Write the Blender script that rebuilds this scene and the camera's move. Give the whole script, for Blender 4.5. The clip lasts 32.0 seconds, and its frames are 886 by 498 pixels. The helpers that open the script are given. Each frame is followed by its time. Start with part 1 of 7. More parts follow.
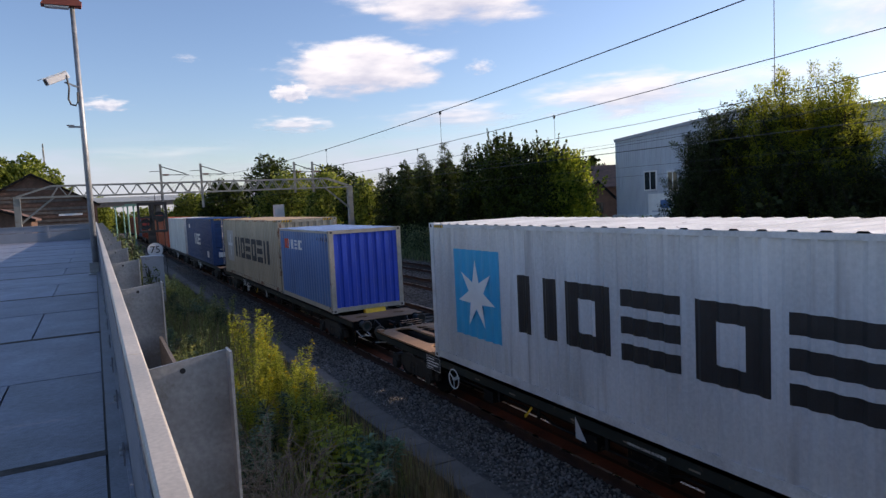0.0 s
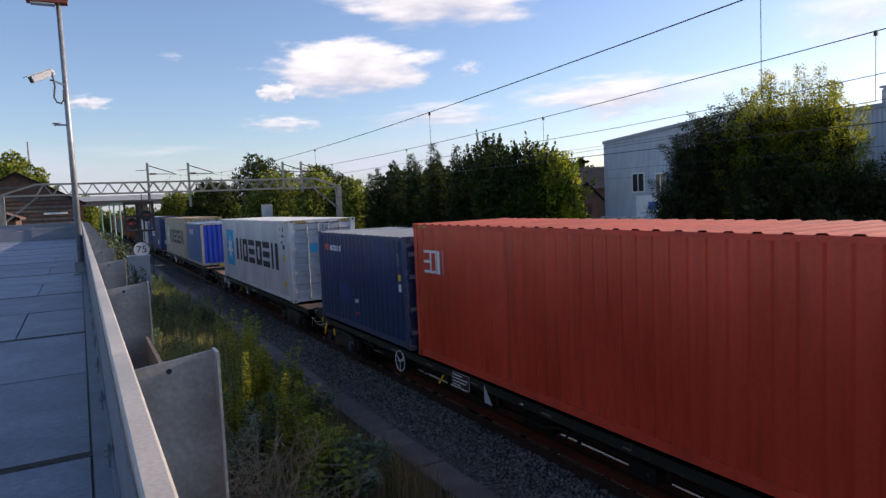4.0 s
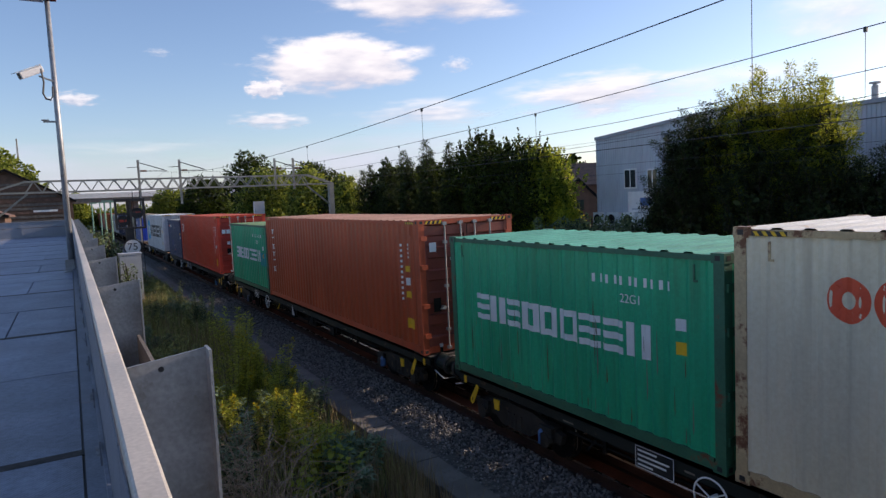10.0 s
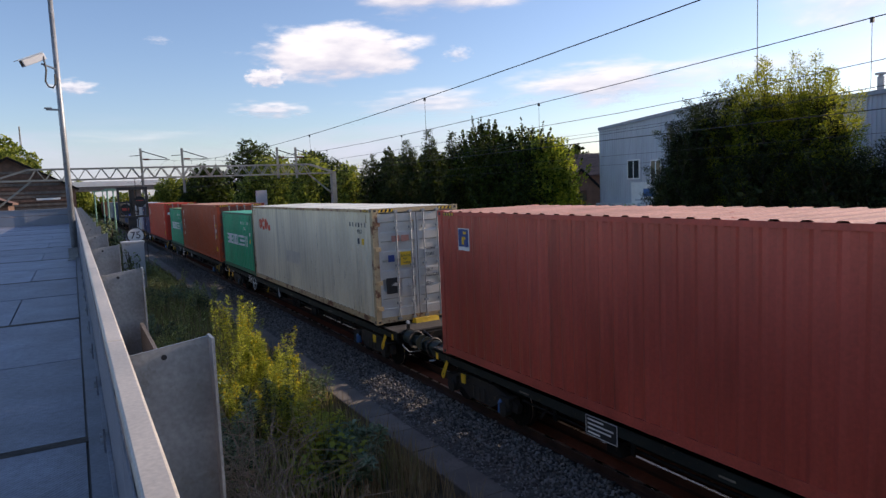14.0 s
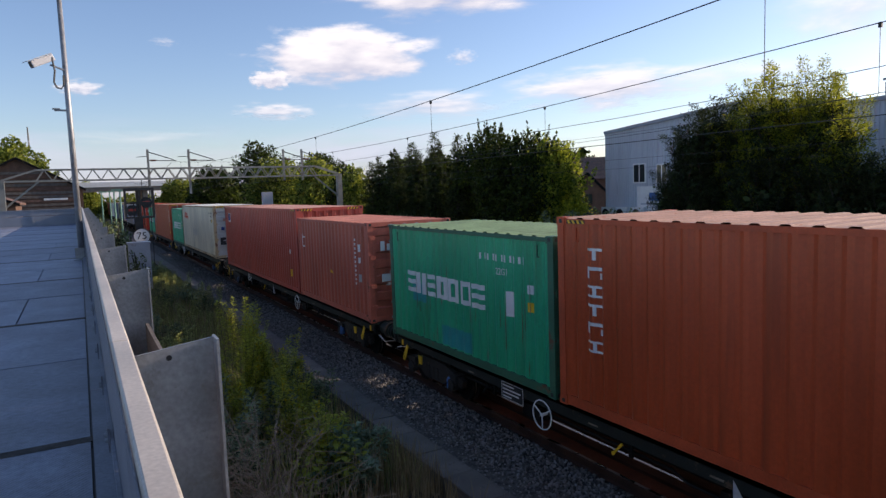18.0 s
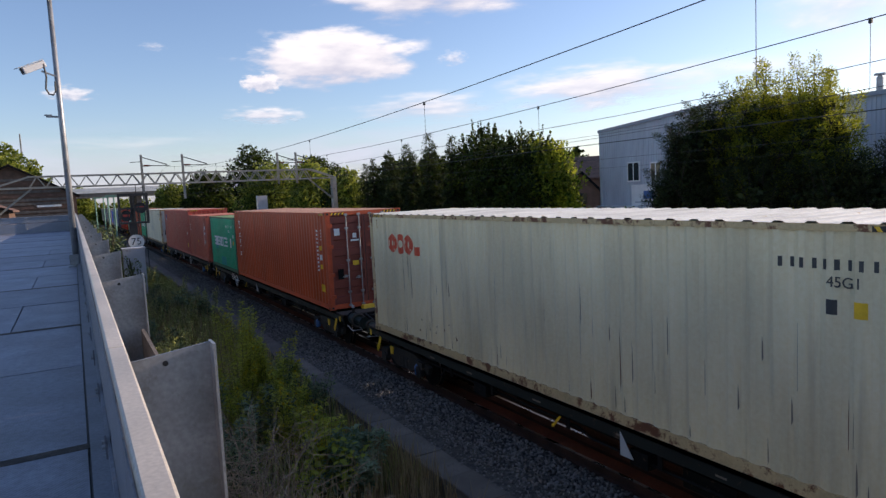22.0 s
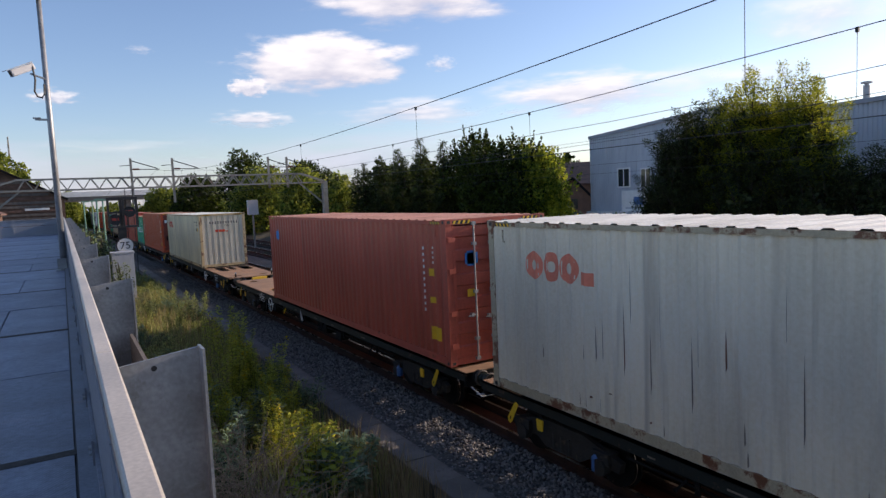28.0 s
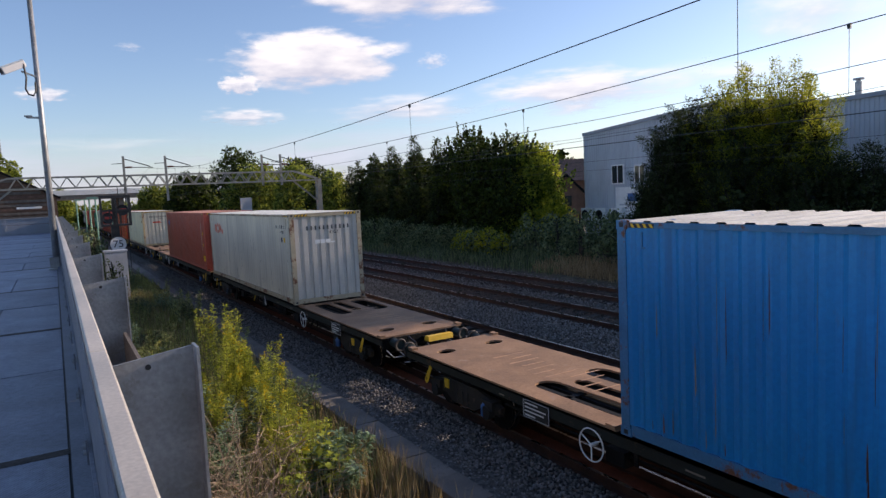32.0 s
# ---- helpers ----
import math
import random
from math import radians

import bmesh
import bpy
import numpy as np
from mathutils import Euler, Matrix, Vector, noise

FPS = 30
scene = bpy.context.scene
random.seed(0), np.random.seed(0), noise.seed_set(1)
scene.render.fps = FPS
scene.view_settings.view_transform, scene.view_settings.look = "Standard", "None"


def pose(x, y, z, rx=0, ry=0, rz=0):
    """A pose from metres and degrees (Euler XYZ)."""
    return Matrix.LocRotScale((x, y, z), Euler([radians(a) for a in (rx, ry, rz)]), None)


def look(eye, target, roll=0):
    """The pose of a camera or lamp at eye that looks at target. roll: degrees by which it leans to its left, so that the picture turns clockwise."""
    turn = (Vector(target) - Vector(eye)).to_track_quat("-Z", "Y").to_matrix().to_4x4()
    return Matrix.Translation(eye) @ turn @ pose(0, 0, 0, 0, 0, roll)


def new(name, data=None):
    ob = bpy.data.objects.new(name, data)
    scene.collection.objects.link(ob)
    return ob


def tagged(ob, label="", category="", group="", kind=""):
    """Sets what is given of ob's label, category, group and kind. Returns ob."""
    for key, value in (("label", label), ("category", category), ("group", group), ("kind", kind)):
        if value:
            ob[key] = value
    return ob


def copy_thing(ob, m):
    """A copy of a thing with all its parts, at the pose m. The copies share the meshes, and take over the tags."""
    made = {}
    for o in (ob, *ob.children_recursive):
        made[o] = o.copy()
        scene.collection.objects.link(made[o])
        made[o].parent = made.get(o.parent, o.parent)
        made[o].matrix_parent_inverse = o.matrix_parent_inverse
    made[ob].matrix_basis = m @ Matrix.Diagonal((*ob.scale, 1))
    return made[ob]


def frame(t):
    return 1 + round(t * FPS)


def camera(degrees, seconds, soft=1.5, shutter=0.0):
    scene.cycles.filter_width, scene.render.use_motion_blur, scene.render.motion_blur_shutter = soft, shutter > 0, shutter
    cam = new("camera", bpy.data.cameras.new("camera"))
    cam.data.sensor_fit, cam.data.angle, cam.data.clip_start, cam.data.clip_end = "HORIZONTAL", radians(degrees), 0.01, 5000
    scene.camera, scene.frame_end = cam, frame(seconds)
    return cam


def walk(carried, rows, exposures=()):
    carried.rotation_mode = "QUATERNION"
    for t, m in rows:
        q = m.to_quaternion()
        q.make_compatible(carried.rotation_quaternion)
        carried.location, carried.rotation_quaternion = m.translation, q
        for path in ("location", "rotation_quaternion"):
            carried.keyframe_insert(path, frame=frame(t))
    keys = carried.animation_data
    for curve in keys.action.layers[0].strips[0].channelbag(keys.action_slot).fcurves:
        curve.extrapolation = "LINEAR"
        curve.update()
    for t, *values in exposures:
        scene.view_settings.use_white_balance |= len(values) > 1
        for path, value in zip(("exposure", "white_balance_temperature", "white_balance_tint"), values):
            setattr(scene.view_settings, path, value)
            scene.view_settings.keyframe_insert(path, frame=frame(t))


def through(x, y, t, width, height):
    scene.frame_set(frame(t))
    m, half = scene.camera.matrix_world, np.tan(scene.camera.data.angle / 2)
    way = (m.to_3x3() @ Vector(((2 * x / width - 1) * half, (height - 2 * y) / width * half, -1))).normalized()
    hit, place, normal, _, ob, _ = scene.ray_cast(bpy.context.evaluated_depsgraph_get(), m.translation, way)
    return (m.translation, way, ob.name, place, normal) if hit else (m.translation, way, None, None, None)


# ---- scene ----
cam = camera(68.86, 32.0, soft=1.4)
EYE = (0.0, 0.0, 4.38)
ROWS = [
    (0.0, -28.42, -4.37, 2.81), (0.5, -28.56, -4.42, 2.53), (1.0, -28.46, -4.40, 2.56), (1.5, -28.51, -4.51, 2.45),
    (2.0, -28.83, -4.48, 2.58), (2.5, -28.89, -4.30, 2.60), (3.0, -29.20, -4.34, 2.59), (3.5, -29.35, -4.37, 2.53),
    (5.5, -29.89, -4.19, 2.54), (6.0, -30.36, -4.26, 2.63), (6.5, -29.95, -4.07, 2.30), (7.0, -29.71, -4.01, 2.10),
    (7.5, -29.68, -4.16, 2.27), (8.0, -29.36, -4.77, 2.48), (8.5, -29.43, -5.01, 2.57), (9.0, -29.62, -5.03, 2.44),
    (9.5, -29.91, -4.95, 2.69), (10.0, -30.05, -4.69, 2.64), (10.5, -29.92, -4.78, 2.33), (11.0, -30.37, -4.68, 2.43),
    (11.5, -30.33, -4.86, 2.60), (12.0, -30.42, -4.89, 2.43), (12.5, -30.52, -5.01, 2.27), (13.0, -30.03, -5.20, 2.76),
    (13.5, -30.00, -5.43, 2.58), (14.0, -29.82, -5.57, 2.38), (14.5, -29.70, -5.58, 2.29), (16.5, -29.19, -5.72, 2.54),
    (17.0, -29.23, -5.73, 2.57), (17.5, -29.38, -5.61, 2.34), (18.0, -29.34, -5.31, 2.02), (18.5, -29.10, -5.41, 2.57),
    (19.0, -29.12, -5.35, 2.23), (19.5, -29.37, -5.35, 2.30), (20.0, -29.38, -5.26, 2.48), (20.5, -29.59, -5.07, 2.69),
    (21.0, -29.66, -5.27, 2.95), (21.5, -29.66, -5.32, 3.13), (22.0, -29.80, -5.23, 2.83), (22.5, -29.51, -5.39, 2.70),
    (23.0, -29.71, -5.54, 2.57), (23.5, -30.29, -5.62, 2.83), (24.0, -30.14, -5.28, 2.70), (24.5, -30.25, -5.62, 2.83),
    (25.0, -30.34, -5.60, 2.63), (25.5, -30.09, -5.49, 2.57), (27.5, -30.50, -5.13, 2.55), (28.0, -30.58, -4.82, 2.58),
    (28.5, -31.04, -4.94, 2.79), (29.0, -31.29, -4.82, 2.75), (29.5, -31.41, -4.98, 2.76), (30.0, -31.55, -5.16, 2.58),
    (30.5, -31.31, -5.03, 2.48), (31.0, -30.95, -4.99, 2.66), (31.5, -30.94, -5.00, 2.75), (32.0, -31.09, -5.09, 2.76),
]
walk(cam, [(t, pose(*EYE, 90 + pitch, roll, yaw)) for t, yaw, pitch, roll in ROWS],
     exposures=[(0.0, 0.24, 6450, 22), (32.0, 0.24, 6450, 22)])

# ---------------------------------------------------------------- light
SUN_EL, SUN_AZ = 18.0, 5.0  # height of the evening sun; how far it stands behind the line square to the track
world = bpy.data.worlds.new("sky")
scene.world = world
world.use_nodes = True
wn, wl = world.node_tree.nodes, world.node_tree.links
wn.clear()
sky = wn.new("ShaderNodeTexSky")
sky.sky_type, sky.sun_disc = "NISHITA", False
sky.sun_elevation, sky.sun_rotation = radians(SUN_EL), radians(90 + SUN_AZ)
sky.air_density, sky.dust_density, sky.ozone_density = 1.0, 0.6, 2.8
wb, wo = wn.new("ShaderNodeBackground"), wn.new("ShaderNodeOutputWorld")
wb.inputs["Strength"].default_value = 0.15
wl.new(sky.outputs[0], wb.inputs[0])
wl.new(wb.outputs[0], wo.inputs[0])
sun = new("sun", bpy.data.lights.new("sun", "SUN"))
sun.data.energy, sun.data.angle, sun.data.color = 5.0, radians(0.55), (1.0, 0.85, 0.64)
sun_way = Vector((math.cos(radians(SUN_EL)) * math.cos(radians(SUN_AZ)), -math.cos(radians(SUN_EL)) * math.sin(radians(SUN_AZ)), math.sin(radians(SUN_EL))))
sun.rotation_euler = sun_way.to_track_quat("Z", "Y").to_euler()


# ---------------------------------------------------------------- building blocks
class Shape:
    """Collects corners and faces of one mesh."""

    def __init__(self):
        self.v, self.f, self.m, self.weld = [], [], [], False

    def face(self, pts, mi=0):
        n = len(self.v)
        self.v += [tuple(p) for p in pts]
        self.f.append(tuple(range(n, n + len(pts))))
        self.m.append(mi)

    def box(self, x0, x1, y0, y1, z0, z1, mi=0, turn=None):
        n = len(self.v)
        c = [(x, y, z) for z in (z0, z1) for y in (y0, y1) for x in (x0, x1)]
        if turn is not None:
            c = [tuple(turn @ Vector(p)) for p in c]
        self.v += c
        for q in ((0, 2, 3, 1), (4, 5, 7, 6), (0, 1, 5, 4), (2, 6, 7, 3), (0, 4, 6, 2), (1, 3, 7, 5)):
            self.f.append(tuple(n + i for i in q))
            self.m.append(mi)
        return self

    def face_chain(self, pts):
        self.face(pts)
        return self

    def tube(self, a, b, r, n=8, mi=0, r2=None, caps=True):
        a, b = Vector(a), Vector(b)
        r2 = r if r2 is None else r2
        d = (b - a).normalized()
        u = d.orthogonal().normalized()
        w = d.cross(u)
        k = len(self.v)
        for p, q in ((a, r), (b, r2)):
            for i in range(n):
                g = 2 * math.pi * i / n
                self.v.append(tuple(p + u * math.cos(g) * q + w * math.sin(g) * q))
        for i in range(n):
            j = (i + 1) % n
            self.f.append((k + i, k + j, k + n + j, k + n + i))
            self.m.append(mi)
        if caps:
            self.f += [tuple(range(k + n - 1, k - 1, -1)), tuple(range(k + n, k + 2 * n))]
            self.m += [mi, mi]
        return self

    def line(self, pts, r, n=6, mi=0):
        """A round bar through all the points, in one piece."""
        pts = [Vector(p) for p in pts]
        k = len(self.v)
        for i, p in enumerate(pts):
            d = (pts[min(i + 1, len(pts) - 1)] - pts[max(i - 1, 0)]).normalized()
            u = d.cross(Vector((0, 0, 1)) if abs(d.z) < 0.9 else Vector((1, 0, 0))).normalized()
            w = d.cross(u)
            for j in range(n):
                g = 2 * math.pi * j / n
                self.v.append(tuple(p + u * math.cos(g) * r + w * math.sin(g) * r))
        for i in range(len(pts) - 1):
            for j in range(n):
                a, b = k + i * n + j, k + i * n + (j + 1) % n
                self.f.append((a, b, b + n, a + n))
                self.m.append(mi)
        e = k + (len(pts) - 1) * n
        self.f += [tuple(range(k + n - 1, k - 1, -1)), tuple(range(e, e + n))]
        self.m += [mi, mi]
        return self

    def bar(self, a, b, w, h, mi=0):
        """A square bar of width w and height h from a to b."""
        a, b = Vector(a), Vector(b)
        d = b - a
        q = d.to_track_quat("Y", "Z").to_matrix().to_4x4()
        return self.box(-w / 2, w / 2, 0, d.length, -h / 2, h / 2, mi, Matrix.Translation(a) @ q)

    def prism(self, poly, axis, a, b, mi=0):
        """A flat outline pushed along an axis from a to b; the outline's two numbers are the other two axes, in order."""
        def put(p, c):
            p = list(p)
            p.insert(axis, c)
            return tuple(p)
        k, n = len(self.v), len(poly)
        self.v += [put(p, a) for p in poly] + [put(p, b) for p in poly]
        self.f += [tuple(range(k + n - 1, k - 1, -1)), tuple(range(k + n, k + 2 * n))]
        self.m += [mi, mi]
        for i in range(n):
            j = (i + 1) % n
            self.f.append((k + i, k + j, k + n + j, k + n + i))
            self.m.append(mi)
        return self

    def ring(self, c, axis, r, t, n=20, k=6, mi=0):
        """A torus round an axis vector."""
        c, ax = Vector(c), Vector(axis).normalized()
        u = ax.orthogonal().normalized()
        w = ax.cross(u)
        base = len(self.v)
        for i in range(n):
            g = 2 * math.pi * i / n
            d = u * math.cos(g) + w * math.sin(g)
            for j in range(k):
                e = 2 * math.pi * j / k
                self.v.append(tuple(c + d * (r + t * math.cos(e)) + ax * t * math.sin(e)))
        for i in range(n):
            for j in range(k):
                a, b = base + i * k, base + ((i + 1) % n) * k
                self.f.append((a + j, b + j, b + (j + 1) % k, a + (j + 1) % k))
                self.m.append(mi)
        return self

    def mesh(self, name, mats, smooth=False):
        me = bpy.data.meshes.new(name)
        me.from_pydata(self.v, [], self.f)
        for mt in (mats if isinstance(mats, (list, tuple)) else [mats]):
            me.materials.append(mt)
        if max(self.m, default=0):
            me.polygons.foreach_set("material_index", self.m)
        if smooth:
            me.polygons.foreach_set("use_smooth", [True] * len(self.f))
        bm = bmesh.new()
        bm.from_mesh(me)
        if self.weld:
            bmesh.ops.remove_doubles(bm, verts=bm.verts, dist=1e-5)
        bmesh.ops.recalc_face_normals(bm, faces=bm.faces)
        bm.to_mesh(me)
        bm.free()
        return me


def bevel(ob, width, segments=2):
    md = ob.modifiers.new("bevel", "BEVEL")
    md.width, md.segments, md.limit_method, md.angle_limit = width, segments, "ANGLE", radians(40)
    return ob


def part(name, shape, mats, parent, label="", m=None, smooth=False):
    ob = new(name, shape if isinstance(shape, bpy.types.Mesh) else shape.mesh(name, mats, smooth))
    ob.parent = parent
    if m is not None:
        ob.matrix_basis = m
    return tagged(ob, label)


def thing(name, label, category, m=None, group="", kind="", data=None):
    ob = new(name, data)
    if m is not None:
        ob.matrix_basis = m
    return tagged(ob, label, category, group, kind)


# ---------------------------------------------------------------- materials
def rgb(c):
    return (*c, 1.0)


def paint(name, color, rough=0.5, metal=0.0, vary=0.15, scale=3.0, fine=40.0, bump=0.1, wear=None, wear_at=0.62, wear_scale=2.0, streak=0.0, rnd=0.0, spec=0.5, dist=0.01, runs=None):
    """A surface with a broad and a fine variation of its colour, fine relief, and patches of wear of another colour."""
    mt = bpy.data.materials.new(name)
    mt.use_nodes = True
    n, l = mt.node_tree.nodes, mt.node_tree.links
    b = n["Principled BSDF"]
    tc = n.new("ShaderNodeTexCoord")
    broad, small = n.new("ShaderNodeTexNoise"), n.new("ShaderNodeTexNoise")
    broad.inputs["Scale"].default_value, broad.inputs["Detail"].default_value = scale, 4
    small.inputs["Scale"].default_value, small.inputs["Detail"].default_value = fine, 3
    src = tc.outputs["Object"]
    if streak:
        mp = n.new("ShaderNodeMapping")
        mp.inputs["Scale"].default_value = (1, 1, streak)
        l.new(src, mp.inputs[0])
        src = mp.outputs[0]
    l.new(src, broad.inputs["Vector"])
    l.new(tc.outputs["Object"], small.inputs["Vector"])
    ramp = n.new("ShaderNodeValToRGB")
    lo, hi = [max(0, c * (1 - vary)) for c in color], [min(1, c * (1 + vary)) for c in color]
    ramp.color_ramp.elements[0].position, ramp.color_ramp.elements[1].position = 0.3, 0.7
    ramp.color_ramp.elements[0].color, ramp.color_ramp.elements[1].color = rgb(lo), rgb(hi)
    l.new(broad.outputs[0], ramp.inputs[0])
    mix = n.new("ShaderNodeMixRGB")
    mix.blend_type = "OVERLAY"
    mix.inputs[0].default_value = min(0.6, vary * 1.5)
    l.new(ramp.outputs[0], mix.inputs[1])
    l.new(small.outputs[0], mix.inputs[2])
    out = mix.outputs[0]
    if rnd:
        oi = n.new("ShaderNodeObjectInfo")
        mr = n.new("ShaderNodeMapRange")
        mr.inputs["To Min"].default_value, mr.inputs["To Max"].default_value = 1 - rnd, 1 + rnd
        l.new(oi.outputs["Random"], mr.inputs[0])
        hs = n.new("ShaderNodeHueSaturation")
        l.new(mr.outputs[0], hs.inputs["Value"])
        l.new(out, hs.inputs["Color"])
        out = hs.outputs[0]
    if wear is not None:
        wt = n.new("ShaderNodeTexNoise")
        wt.inputs["Scale"].default_value, wt.inputs["Detail"].default_value = wear_scale, 9
        wt.inputs["Roughness"].default_value = 0.7
        l.new(src, wt.inputs["Vector"])
        wr = n.new("ShaderNodeMapRange")
        wr.inputs["From Min"].default_value, wr.inputs["From Max"].default_value = wear_at, wear_at + 0.07
        l.new(wt.outputs[0], wr.inputs[0])
        wm = n.new("ShaderNodeMixRGB")
        wm.inputs[2].default_value = rgb(wear)
        l.new(wr.outputs[0], wm.inputs[0])
        l.new(out, wm.inputs[1])
        out = wm.outputs[0]
    if runs is not None:
        rm, rt = n.new("ShaderNodeMapping"), n.new("ShaderNodeTexNoise")
        rm.inputs["Scale"].default_value = (0.6, 0.6, 0.04)
        rt.inputs["Scale"].default_value, rt.inputs["Detail"].default_value = 9, 4
        l.new(tc.outputs["Object"], rm.inputs[0])
        l.new(rm.outputs[0], rt.inputs["Vector"])
        cut = n.new("ShaderNodeMapRange")
        cut.inputs["From Min"].default_value, cut.inputs["From Max"].default_value = 0.54, 0.72
        cut.inputs["To Max"].default_value = 1.2
        l.new(rt.outputs[0], cut.inputs[0])
        patchy = n.new("ShaderNodeMath")
        patchy.operation = "MULTIPLY"
        l.new(cut.outputs[0], patchy.inputs[0])
        l.new(broad.outputs[0], patchy.inputs[1])
        rx = n.new("ShaderNodeMixRGB")
        rx.inputs[2].default_value = rgb(runs)
        l.new(patchy.outputs[0], rx.inputs[0])
        l.new(out, rx.inputs[1])
        out = rx.outputs[0]
    l.new(out, b.inputs["Base Color"])
    rr = n.new("ShaderNodeMapRange")
    rr.inputs["To Min"].default_value, rr.inputs["To Max"].default_value = max(0.05, rough - 0.12), min(1, rough + 0.12)
    l.new(broad.outputs[0], rr.inputs[0])
    l.new(rr.outputs[0], b.inputs["Roughness"])
    b.inputs["Metallic"].default_value = metal
    b.inputs["Specular IOR Level"].default_value = spec
    if bump:
        bp = n.new("ShaderNodeBump")
        bp.inputs["Strength"].default_value, bp.inputs["Distance"].default_value = bump, dist
        l.new(small.outputs[0], bp.inputs["Height"])
        l.new(bp.outputs[0], b.inputs["Normal"])
    return mt


def leafy(name, color, second, rough=0.55, glow=0.35, through=1.0):
    """Leaves: each clump its own tint, some light coming through."""
    mt = bpy.data.materials.new(name)
    mt.use_nodes = True
    n, l = mt.node_tree.nodes, mt.node_tree.links
    b, o = n["Principled BSDF"], n["Material Output"]
    g = n.new("ShaderNodeNewGeometry")
    r = n.new("ShaderNodeValToRGB")
    r.color_ramp.elements[0].color, r.color_ramp.elements[1].color = rgb(color), rgb(second)
    l.new(g.outputs["Random Per Island"], r.inputs[0])
    l.new(r.outputs[0], b.inputs["Base Color"])
    b.inputs["Roughness"].default_value = rough
    b.inputs["Specular IOR Level"].default_value = 0.12
    t = n.new("ShaderNodeBsdfTranslucent")
    q = n.new("ShaderNodeMixRGB")
    q.blend_type = "MULTIPLY"
    q.inputs[0].default_value = 1.0
    q.inputs[2].default_value = (through * 1.1, through, through * 0.6, 1)
    l.new(r.outputs[0], q.inputs[1])
    l.new(q.outputs[0], t.inputs[0])
    m = n.new("ShaderNodeMixShader")
    m.inputs[0].default_value = glow
    l.new(b.outputs[0], m.inputs[1])
    l.new(t.outputs[0], m.inputs[2])
    l.new(m.outputs[0], o.inputs[0])
    return mt


